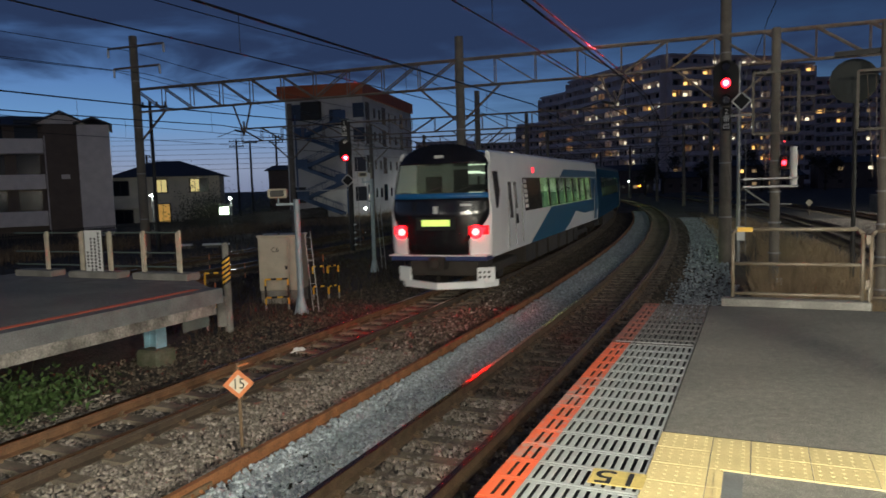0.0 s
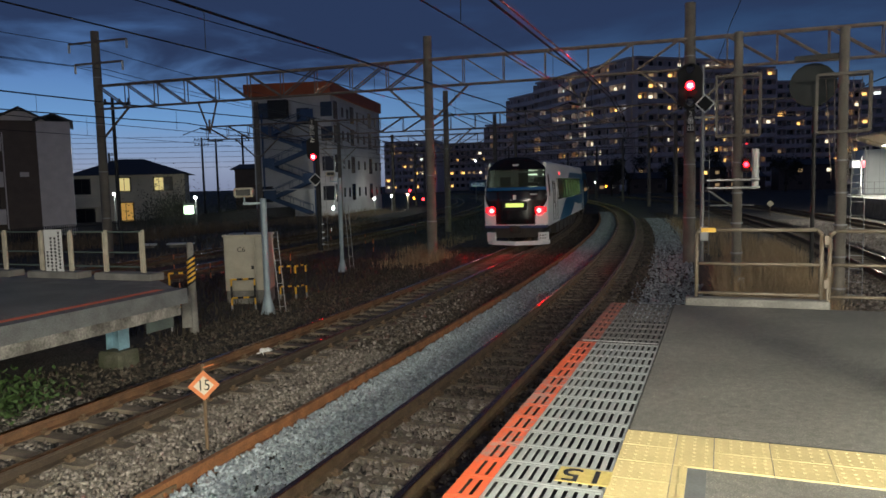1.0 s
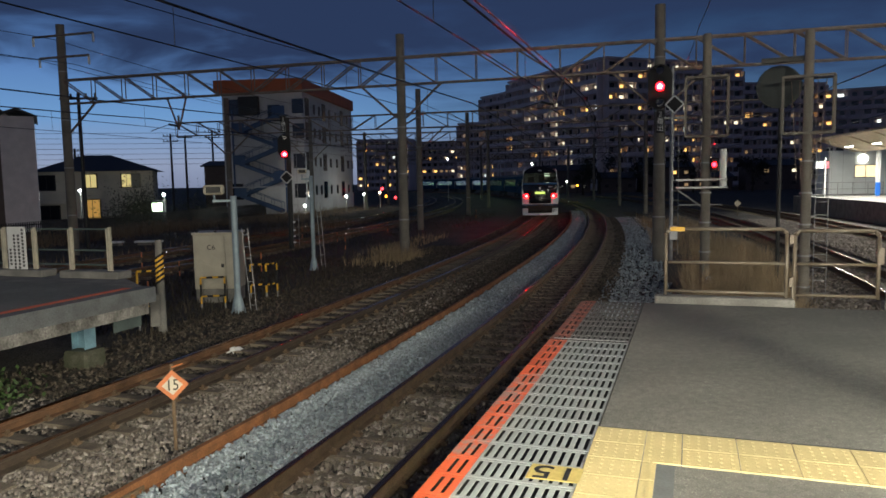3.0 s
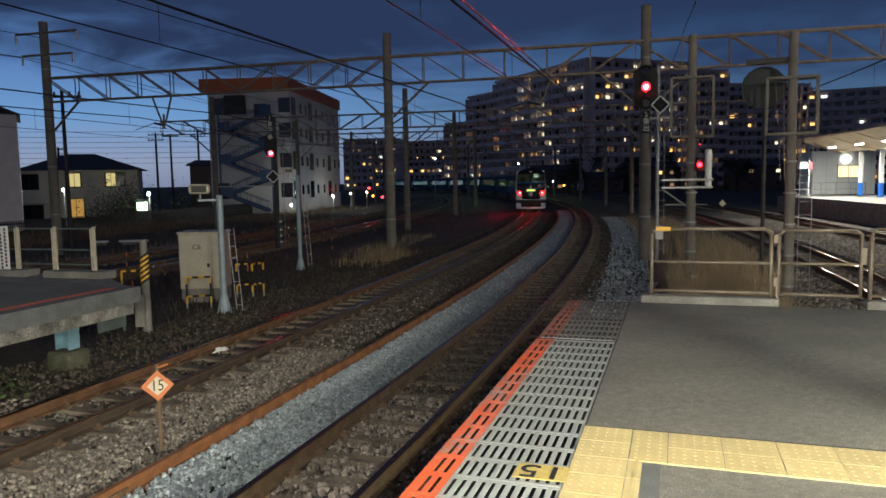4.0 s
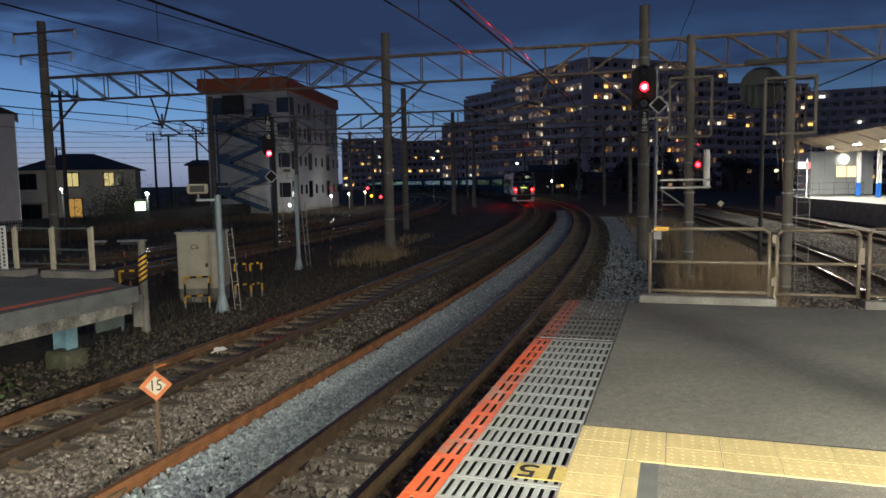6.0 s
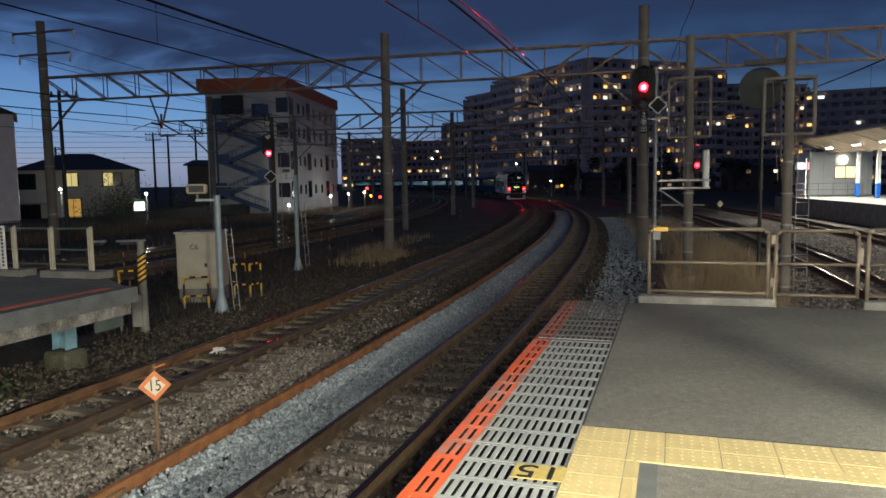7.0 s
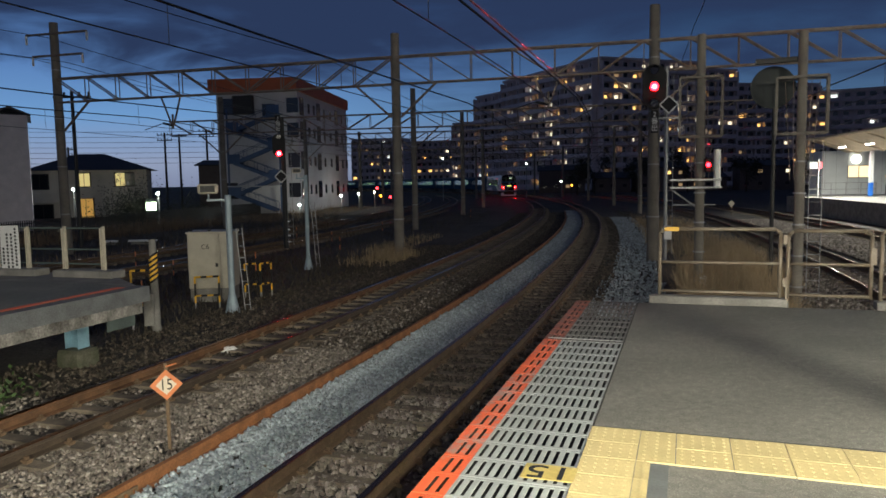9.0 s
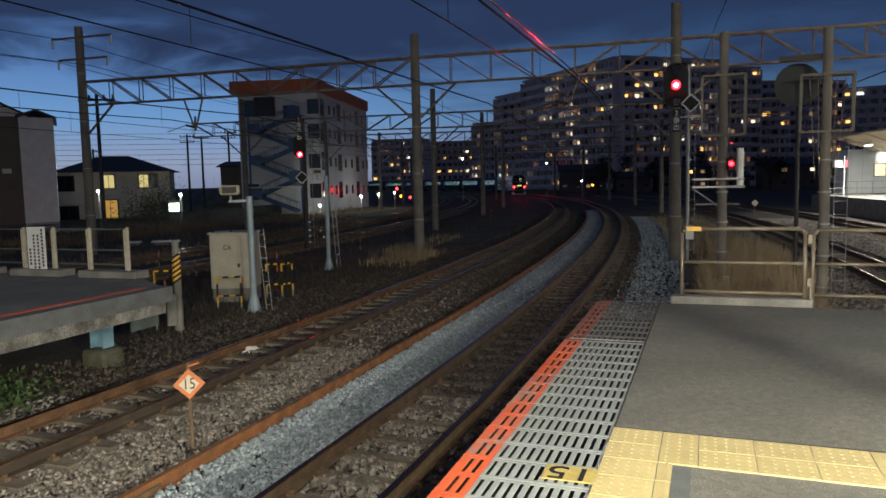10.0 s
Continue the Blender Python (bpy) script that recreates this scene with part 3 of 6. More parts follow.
def opposite_fence():
    f = thing("opposite_fence", at(334.05, 0.95, 0.0), "beige posts with dark rails on concrete blocks at the platform end", "fence")
    for i, x in enumerate((0.0, -0.98, -1.95, -2.8, -3.9)):
        bm = bmesh.new()
        bm_box(bm, (x, 0, 0.56), (0.05, 0.05, 0.92))
        bm_box(bm, (x - 0.085, 0.02, 0.54), (0.032, 0.04, 0.88))
        part("post", bm, M_PALE, f, "cream painted post")
    for z in (0.25, 0.55, 0.98):
        bm = bmesh.new()
        bm_bar(bm, (-5, 0.03, z), (0.0, 0.03, z), 0.035, 8)
        part("rail", bm, M_GUSS, f)
    for x, w in ((-0.42, 1.5), (-2.35, 1.45), (-4.2, 1.2)):
        box_part("concrete_block", (x, 0, 0.06), (w, 0.4, 0.16), M_CONC, f, "pale concrete footing block", 0.02)
    b = thing("notice_board", at(331.70, 0.85, 0.0), "white notice board with black vertical writing tied to the fence", "sign")
    box_part("board", (0, 0, 0.58), (0.50, 0.02, 0.92), M_WHITE, b, bevel=0.003)
    random.seed(5)
    for i in range(4):
        for j in range(11 if i < 3 else 5):
            z = 0.97 - j * 0.075 - (0.0 if i == 0 else 0.12 if i < 3 else 0.42)
            if z > 0.16:
                box_part("writing_bar", (0.17 - i * 0.115, -0.012, z), (0.05, 0.004, 0.05), M_BLACK, b)


opposite_fence()


# ---------------------------------------------------------------- poles, portals and wires
def pole(name, r, s, top, dia, label, material=M_POLEC, group="", bands=4, base=GROUND_Z - 0.02, taper=0.82):
    t = thing(name, at(r, s, base), label, "pole", group)
    h = top - base
    bm = bmesh.new()
    bm_bar(bm, (0, 0, 0), (0, 0, h), dia, 20, dia * taper)
    part("shaft", bm, material, t, smooth=False)
    for i in range(bands):
        z = h * (0.18 + 0.62 * i / max(1, bands - 1))
        d = dia * (1 - (1 - taper) * z / h) + 0.02
        bm = bmesh.new()
        bm_cyl(bm, (0, 0, z), d / 2, 0.05, 20)
        part("steel_band", bm, M_STEEL, t, "galvanised clamp band")
    return t


def rises(x, feet):
    """Diagonals fall towards the middle of a span and rise again to the next pole."""
    left = [f for f in feet if f <= x]
    right = [f for f in feet if f > x]
    if not left or not right:
        return not right
    return (x - left[-1]) / (right[0] - left[-1]) > 0.62


def portal(s, r0, r1, poles, zt, depth, group="overhead line portals"):
    """A lattice beam across the tracks on its poles, with knee braces and wire drops."""
    for r, top, dia in poles:
        pole("portal_pole", r, s, top, dia, "round grey concrete overhead line pole", group="overhead line poles")
    g = thing("portal_beam", at(r0, s, 0.0), "rusty grey lattice steel beam across the tracks", "overhead beam", group)
    L = r1 - r0
    bm = bmesh.new()
    for y in (-0.13, 0.13):
        bm_strut(bm, (0, y, zt), (L, y, zt), 0.065, 0.085)
    part("upper_chord", bm, M_TRUSS, g)
    bm = bmesh.new()
    for y in (-0.13, 0.13):
        bm_strut(bm, (0, y, zt - depth), (L, y, zt - depth), 0.065, 0.065)
    part("lower_chord", bm, M_TRUSS, g)
    n = max(4, round(L / 1.7))
    feet = sorted(r - r0 for r, top, dia in poles)
    for i in range(n):
        x0, x1 = L * i / n, L * (i + 1) / n
        bm = bmesh.new()
        for y in (-0.13, 0.13):
            if rises((x0 + x1) / 2, feet):
                bm_strut(bm, (x0, y, zt - depth), (x1, y, zt), 0.05, 0.05)
            else:
                bm_strut(bm, (x0, y, zt), (x1, y, zt - depth), 0.05, 0.05)
            bm_strut(bm, (x0, y, zt), (x0, y, zt - depth), 0.035, 0.035)
        bm_strut(bm, (x0, -0.13, zt), (x1, 0.13, zt), 0.03, 0.03)
        part("brace", bm, M_TRUSS, g)
    for r, top, dia in poles:
        for sg in (-1, 1):
            if 0 <= r - r0 + sg * 1.9 <= L:
                bm = bmesh.new()
                bm_strut(bm, (r - r0 + sg * dia / 2, 0, zt - depth - 1.35), (r - r0 + sg * 1.75, 0, zt - depth), 0.08, 0.08)
                part("knee_brace", bm, M_TRUSS, g)
    return g


def dropper(g, x, s_z, zt, low):
    """A V-shaped hanger with an insulated arm below the beam."""
    bm = bmesh.new()
    bm_strut(bm, (x - 0.55, 0, zt), (x - 0.05, 0, low), 0.06, 0.06)
    bm_strut(bm, (x + 0.45, 0, zt), (x + 0.05, 0, low), 0.06, 0.06)
    bm_strut(bm, (x, 0, low + 0.5), (x, 0, low - 0.15), 0.07, 0.07)
    part("hanger", bm, M_TRUSS, g)
    bm = bmesh.new()
    bm_bar(bm, (x, 0, low), (x - 0.5, 0, low + 0.12), 0.1, 8)
    bm_bar(bm, (x - 0.5, 0, low + 0.12), (x - 1.5, 0, low - 0.15), 0.035, 6)
    part("insulator_arm", bm, M_DARK, g)


P1 = portal(18.07, 317.4, 366.0, [(317.4, 9.55, 0.46), (334.3, 7.9, 0.42), (344.6, 8.25, 0.46), (358.0, 8.0, 0.42)], 6.95, 1.10)
dropper(P1, 323.6 - 317.4, 0, 5.85, 4.55)
dropper(P1, 340.6 - 317.4, 0, 5.85, 4.75)
dropper(P1, 353.6 - 317.4, 0, 5.85, 4.4)
for z, w in ((9.0, 3.4), (8.0, 2.8)):
    arm = thing("pole_cross_arm", at(317.75, 17.8, z), "steel cross arm with insulators on the tall pole", "cross arm", "cross arms")
    box_part("bar", (0, 0, 0), (w, 0.09, 0.09), M_TRUSS, arm)
    for x in (-w / 2, w / 2):
        bm = bmesh.new()
        bm_cyl(bm, (x, 0, -0.22), 0.05, 0.4, 8)
        part("insulator", bm, M_WHITE, arm)
P2 = portal(36.5, 312.0, 352.0, [(330.0, 8.0, 0.42), (316.0, 8.0, 0.42), (345.6, 7.6, 0.40)], 6.4, 0.95)
P3 = portal(57.0, 312.0, 352.0, [(330.3, 8.2, 0.42), (315.0, 8.0, 0.42), (346.5, 7.6, 0.40)], 6.5, 0.95)
for s in (77.0, 98.0, 120.0, 145.0):
    portal(s, 314.0, 350.0, [(331.0, 8.0, 0.42), (316.0, 8.0, 0.42), (346.5, 7.8, 0.42)], 6.6, 0.95)


def wire(name, pts, dia, label, material=M_WIRE, category="overhead wire"):
    cu = bpy.data.curves.new(name, "CURVE")
    cu.dimensions = "3D"
    cu.bevel_depth, cu.bevel_resolution = dia / 2, 1
    sp = cu.splines.new("POLY")
    sp.points.add(len(pts) - 1)
    for p, q in zip(sp.points, pts):
        p.co = (*q, 1)
    cu.materials.append(material)
    me = bpy.data.meshes.new_from_object(bpy.data.objects.new("tmp", cu))
    me.name = name
    ob = new(name, me)
    return tagged(ob, label, category, "overhead wires")


def span_wire(name, r0, r1, marks, z, sag, dia, label, drop=None):
    """A wire from portal to portal, sagging in each span."""
    pts = []
    lo, hi = marks[0], marks[-1]
    for a, b in zip(marks[:-1], marks[1:]):
        for i in range(12):
            u = i / 12
            s = a + (b - a) * u
            pts.append(pt(r0 + (r1 - r0) * (s - lo) / (hi - lo), s, z - sag * 4 * u * (1 - u)))
    pts.append(pt(r1, marks[-1], z))
    return wire(name, pts, dia, label)


MARKS = [-62, -20, 18.07, 57, 98, 145, 190]
for r in (R_B, R_A, R_C, 326.5, 322.3, R_D):
    span_wire("messenger_wire", r, r, MARKS, 4.95, 0.28, 0.045, "dark catenary wire sagging between portals")
    span_wire("contact_wire", r, r, MARKS, 4.05, 0.02, 0.022, "straight contact wire above the track")
    for a, b in zip(MARKS[1:-2], MARKS[2:-1]):
        for i in range(1, 6):
            u = i / 6
            s = a + (b - a) * u
            wire("dropper_wire", [pt(r, s, 4.05), pt(r, s, 4.95 - 0.28 * 4 * u * (1 - u))], 0.012, "thin vertical dropper between two wires")


# ---------------------------------------------------------------- crushed stone
def stone_mat(name, c0, c1, c2):
    m = bpy.data.materials.new(name)
    m.use_nodes = True
    nt = m.node_tree
    n, l = nt.nodes, nt.links
    b = n["Principled BSDF"]
    b.inputs["Roughness"].default_value = 0.85
    g = n.new("ShaderNodeNewGeometry")
    ramp = n.new("ShaderNodeValToRGB")
    ramp.color_ramp.elements[0].color, ramp.color_ramp.elements[1].color = (*c0, 1), (*c2, 1)
    e = ramp.color_ramp.elements.new(0.55)
    e.color = (*c1, 1)
    l.new(g.outputs["Random Per Island"], ramp.inputs[0])
    co = n.new("ShaderNodeTexCoord")
    nz = n.new("ShaderNodeTexNoise")
    nz.inputs["Scale"].default_value, nz.inputs["Detail"].default_value = 45, 4
    l.new(co.outputs["Object"], nz.inputs["Vector"])
    mr = n.new("ShaderNodeMapRange")
    mr.inputs["To Min"].default_value, mr.inputs["To Max"].default_value = 0.6, 1.3
    l.new(nz.outputs["Fac"], mr.inputs["Value"])
    mu = n.new("ShaderNodeMix")
    mu.data_type, mu.blend_type = "RGBA", "MULTIPLY"
    mu.inputs["Factor"].default_value = 1.0
    l.new(ramp.outputs[0], mu.inputs[6])
    l.new(mr.outputs[0], mu.inputs[7])
    l.new(mu.outputs[2], b.inputs["Base Color"])
    return m


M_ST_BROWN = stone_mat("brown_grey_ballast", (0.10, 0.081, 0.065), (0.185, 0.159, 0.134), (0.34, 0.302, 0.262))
M_ST_CLEAN = stone_mat("fresh_grey_ballast", (0.17, 0.195, 0.213), (0.255, 0.295, 0.32), (0.38, 0.43, 0.46))
# darker stone colour imitates the platform light falling off along the tracks
M_ST_DARK = stone_mat("shade_dark_ballast", (0.030, 0.023, 0.016), (0.060, 0.047, 0.034), (0.14, 0.115, 0.085))
OCTA_V = np.array([(1, 0, 0), (-1, 0, 0), (0, 1, 0), (0, -1, 0), (0, 0, 1), (0, 0, -1)], float)
OCTA_F = np.array([(0, 2, 4), (2, 1, 4), (1, 3, 4), (3, 0, 4), (2, 0, 5), (1, 2, 5), (3, 1, 5), (0, 3, 5)])


def stones(name, material, label, fields, seed):
    """Angular stones strewn over fields of (r0, r1, s0, s1, height, stones to the square metre, size)."""
    rng = np.random.default_rng(seed)
    vs, cnt = [], 0
    for r0, r1, s0, s1, z, dens, size in fields:
        k = int((r1 - r0) * (s1 - s0) * dens)
        r, s = rng.uniform(r0, r1, k), rng.uniform(s0, s1, k)
        a = np.radians(TH0) + s / R0
        c = np.stack([CX + r * np.cos(a), CY + r * np.sin(a), z + rng.uniform(-0.012, 0.016, k)], 1)
        v = OCTA_V[None] + rng.uniform(-0.38, 0.38, (k, 6, 3))
        v *= (size * rng.uniform(0.55, 1.15, (k, 1, 1))) * rng.uniform(0.7, 1.25, (k, 1, 3))
        q = rng.normal(size=(k, 3, 3))
        q, _ = np.linalg.qr(q)
        vs.append(np.einsum("kij,kvj->kvi", q, v) + c[:, None])
        cnt += k
    v = np.concatenate(vs).reshape(-1, 3)
    f = (OCTA_F[None] + (np.arange(cnt) * 6)[:, None, None]).reshape(-1, 3)
    me = bpy.data.meshes.new(name)
    me.vertices.add(len(v))
    me.vertices.foreach_set("co", v.ravel())
    me.loops.add(f.size)
    me.loops.foreach_set("vertex_index", f.ravel())
    me.polygons.add(len(f))
    me.polygons.foreach_set("loop_start", np.arange(0, f.size, 3))
    me.update(calc_edges=True)
    me.validate()
    me.materials.append(material)
    ob = new(name, me)
    tagged(ob, label, "gravel", kind="stuff")


BED_Z = RAIL_Z - 0.235


def ballast_bed():
    bm = bmesh.new()
    arc_sweep(bm, [(334.9, GROUND_Z - 0.05), (335.6, BED_Z), (343.0, BED_Z), (343.7, GROUND_Z - 0.05)], -45, 200, 1.5)
    b = part("ballast_bed", bm, M_GROUND, None)
    tagged(b, "raised bed of brown ballast under the two tracks", "ballast", kind="structure")


ballast_bed()
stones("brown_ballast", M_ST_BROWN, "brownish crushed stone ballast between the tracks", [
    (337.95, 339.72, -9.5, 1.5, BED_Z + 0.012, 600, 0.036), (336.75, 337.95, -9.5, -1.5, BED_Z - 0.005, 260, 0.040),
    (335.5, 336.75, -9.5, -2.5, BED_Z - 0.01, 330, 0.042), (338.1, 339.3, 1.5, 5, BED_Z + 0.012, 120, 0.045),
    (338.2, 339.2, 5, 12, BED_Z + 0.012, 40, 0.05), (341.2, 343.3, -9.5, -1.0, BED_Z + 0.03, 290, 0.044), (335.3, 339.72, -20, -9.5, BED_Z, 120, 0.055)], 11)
stones("fresh_ballast", M_ST_CLEAN, "fresh blue-grey crushed stone heaped beside the rail", [
    (339.88, 341.02, -9.5, 5, BED_Z + 0.07, 800, 0.035), (339.88, 340.98, 5, 30, BED_Z + 0.065, 260, 0.052),
    (339.9, 340.95, 30, 62, BED_Z + 0.065, 110, 0.065), (339.88, 341.02, -20, -9.5, BED_Z + 0.04, 200, 0.055)], 12)
# shade of the rails and fading lamp light put into the stone colour
stones("dark_ballast", M_ST_DARK, "ballast in and between the two tracks, darkened in colour for shade", [
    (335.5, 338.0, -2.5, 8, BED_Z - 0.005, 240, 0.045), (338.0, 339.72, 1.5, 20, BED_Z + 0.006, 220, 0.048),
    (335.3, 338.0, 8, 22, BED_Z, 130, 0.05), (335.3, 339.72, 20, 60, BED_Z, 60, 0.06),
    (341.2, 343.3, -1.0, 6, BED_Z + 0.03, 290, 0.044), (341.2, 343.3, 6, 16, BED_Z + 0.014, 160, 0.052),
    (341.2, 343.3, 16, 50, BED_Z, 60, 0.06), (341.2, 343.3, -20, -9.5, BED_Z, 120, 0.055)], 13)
stones("end_ballast", M_ST_CLEAN, "grey ballast strewn beyond the platform end", [
    (343.0, 344.9, 0.3, 12, GROUND_Z + 0.02, 130, 0.042), (343.2, 344.7, 12, 26, GROUND_Z + 0.02, 60, 0.055),
    (343.3, 345.0, 26, 50, GROUND_Z + 0.03, 60, 0.06)], 14)
stones("yard_ballast", M_ST_BROWN, "grey brown ballast round the far tracks", [
    (345.6, 353.5, 1, 16, GROUND_Z + 0.03, 150, 0.055), (352.0, 354.6, 1, 45, GROUND_Z + 0.04, 150, 0.06)], 15)
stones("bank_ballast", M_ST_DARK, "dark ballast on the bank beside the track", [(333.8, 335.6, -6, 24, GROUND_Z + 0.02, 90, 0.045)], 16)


# ---------------------------------------------------------------- weeds
M_DRY = mat("dry_grass", (0.40, 0.30, 0.18), 0.9, 0, 0.4, 3, 0, 40)
M_WEED = mat("dark_weeds", (0.06, 0.048, 0.032), 0.9, 0, 0.4, 3, 0, 40)
M_GREEN = mat("green_leaves", (0.042, 0.085, 0.017), 0.7, 0, 0.35, 4, 0, 40)


def grass(name, fields, material, label, seed, lean=0.35, width=0.012):
    rng = np.random.default_rng(seed)
    V, F = [], []
    for r0, r1, s0, s1, n, h in fields:
        for _ in range(n):
            r, s = rng.uniform(r0, r1), rng.uniform(s0, s1)
            p = pt(r, s, GROUND_Z)
            hh = h * rng.uniform(0.3, 1.1) * rng.uniform(0.45, 1.0)
            a = rng.uniform(0, 2 * pi)
            d = Vector((cos(a), sin(a), 0)) * hh * rng.uniform(0, lean)
            w = Vector((-sin(a), cos(a), 0)) * width * rng.uniform(0.6, 1.6)
            k = len(V)
            top = p + d + Vector((0, 0, hh))
            midp = p + d * 0.3 + Vector((0, 0, hh * 0.55))
            V += [p - w, p + w, midp + w * 0.8, midp - w * 0.8, top]
            F += [(k, k + 1, k + 2, k + 3), (k + 3, k + 2, k + 4)]
    me = bpy.data.meshes.new(name)
    me.from_pydata([tuple(v) for v in V], [], F)
    me.materials.append(material)
    tagged(new(name, me), label, "grass", kind="stuff")


grass("dry_grass", [(345.4, 347.5, 3.5, 7, 5200, 1.0), (345.2, 347.4, 5.5, 13, 7000, 1.35), (346.0, 348.6, 11, 24, 4200, 1.0), (344.5, 348, 20, 45, 2600, 0.9)], M_DRY,
      "tall dry tan grass behind the fence", 3, 0.85, 0.006)
grass("dry_weeds", [(333.5, 334.8, 16.2, 19, 1100, 0.8), (332.9, 335.0, 14.5, 20, 500, 0.6), (331.5, 333.4, 19, 30, 700, 0.45)], M_DRY, "dry tan weeds round a pole", 4, 0.9, 0.008)
grass("dark_weeds", [(328, 334.8, 1.4, 18, 6500, 0.26), (316, 333, 18, 60, 5000, 0.4), (309, 318, 10, 60, 2500, 0.5),
                     (344.4, 345.8, 25, 60, 1200, 0.25)], M_WEED, "dark withered weeds beside the tracks", 6)


M_BRUSH = mat("brown_brush", (0.22, 0.155, 0.10), 0.9, 0, 0.4, 2, 0, 40)
grass("brown_brush", [(307.2, 312.5, 5, 45, 5200, 1.0), (309, 317, 45, 80, 2600, 0.9), (319.5, 321.0, 8, 50, 1500, 0.5)], M_BRUSH,
      "brown withered brush along the yard fence", 9, 0.8, 0.012)


def leaf_clump(name, r, s, spread, h, n, label, seed, material=M_GREEN, size=0.05):
    rng = np.random.default_rng(seed)
    V, F = [], []
    for _ in range(n):
        q = Vector((rng.normal(0, spread), rng.normal(0, spread * 1.3), abs(rng.normal(0, h * 0.5))))
        a, b = Vector(rng.normal(size=3)).normalized(), Vector(rng.normal(size=3)).normalized()
        k = len(V)
        V += [q - a * size, q + b * size * 0.6, q + a * size, q - b * size * 0.6]
        F += [(k, k + 1, k + 2, k + 3)]
    me = bpy.data.meshes.new("leaves")
    me.from_pydata([tuple(v) for v in V], [], F)
    me.materials.append(material)
    b = thing(name, at(r, s, GROUND_Z), label, "bush", "bushes")
    o = new("leaves", me)
    o.parent = b
    for _ in range(9):
        a = rng.uniform(0, 2 * pi)
        bm = bmesh.new()
        bm_bar(bm, (0, 0, -0.02), (cos(a) * spread, sin(a) * spread, h * rng.uniform(0.5, 0.9)), 0.02, 5, 0.008)
        part("stem", bm, M_WEED, b)


leaf_clump("green_bush", 335.0, -3.6, 0.42, 0.45, 1500, "low green leafy bush below the opposite platform", 21)
M_SHRUB = mat("dark_shrub_leaves", (0.04, 0.042, 0.025), 0.9, 0, 0.4, 3, 0, 40)
leaf_clump("dark_shrub", 298.6, 54.0, 1.1, 3.4, 2600, "dark leafless shrub before the lit house", 23, M_SHRUB, 0.10)
leaf_clump("dark_shrub", 299.5, 51.0, 1.3, 2.6, 2200, "dark leafless shrub before the lit house", 24, M_SHRUB, 0.10)
leaf_clump("dark_shrub", 303.5, 56.0, 1.2, 2.2, 1800, "dark leafless shrub before the yard fence", 25, M_SHRUB, 0.10)
leaf_clump("green_bush", 334.6, -5.0, 0.5, 0.5, 1500, "low green leafy bush below the opposite platform", 22)


# ---------------------------------------------------------------- signs, posts and cabinets beside the tracks
M_ORSIGN = mat("orange_sign_paint", (0.50, 0.15, 0.045), 0.45, 0, 0.15, 9, 0.05, 60)
M_CREAM = mat("cream_sign_paint", (0.52, 0.46, 0.35), 0.5, 0, 0.1, 9, 0.05, 60)


def diamond(bm, half, y0, y1, z):
    bm_prism(bm, [(0, z - half), (half, z), (0, z + half), (-half, z)], y0, y1, "Y")


def speed_sign():
    t = thing("speed_sign", pose(-3.43, 8.35, BED_Z - 0.02, 0, 0, 18), "orange diamond speed sign with the number 15 on a rusty post", "sign")
    bm = bmesh.new()
    bm_bar(bm, (0, 0.02, 0), (0, 0.02, 1.12), 0.045, 8)
    part("post", bm, M_RUSTD, t)
    zc = 0.865
    bm = bmesh.new()
    diamond(bm, 0.185, -0.02, -0.004, zc)
    part("plate", bm, M_ORSIGN, t, "orange diamond plate")
    bm = bmesh.new()
    diamond(bm, 0.118, -0.025, -0.018, zc)
    part("inner_plate", bm, M_CREAM, t, "cream inner diamond")
    text_part("numeral", "15", 0.19, M_BLACK, t, pose(0, -0.028, zc, 90, 0, 0), 0.80)
    bm = bmesh.new()
    bm_bar(bm, (0, 0, 1.08), (0.12, 0.05, 1.10), 0.02, 6)
    part("bracket", bm, M_ORSIGN, t)


speed_sign()


def hazard_bands(name, parent, x, y, z0, z1, r, n=7):
    """Slanting yellow and black bands round a post."""
    for i in range(n):
        bm = bmesh.new()
        za, zb = z0 + (z1 - z0) * i / n, z0 + (z1 - z0) * (i + 1) / n
        ring = []
        for k in range(17):
            a = 2 * pi * k / 16
            sl = 0.06 * cos(a)
            ring.append((bm.verts.new((x + r * cos(a), y + r * sin(a), za + sl)), bm.verts.new((x + r * cos(a), y + r * sin(a), zb + sl))))
        for p, q in zip(ring[:-1], ring[1:]):
            bm.faces.new((p[0], q[0], q[1], p[1]))
        part(name, bm, M_YEL if i % 2 else M_BLACK, parent)


def striped_post():
    t = thing("striped_post", pose(-6.55, 15.6, GROUND_Z - 0.02, 0, 0, 15), "weathered concrete post with yellow and black bands", "post")
    bm = bmesh.new()
    bm_bar(bm, (0, 0, 0), (0, 0, 2.08), 0.19, 16, 0.15)
    part("shaft", bm, M_CONC, t)
    hazard_bands("hazard_band", t, 0, 0, 1.16, 1.76, 0.090, 11)
    box_part("cable_box", (-0.12, -0.1, 0.55), (0.22, 0.16, 0.7), M_CONC, t, "", 0.02)


striped_post()


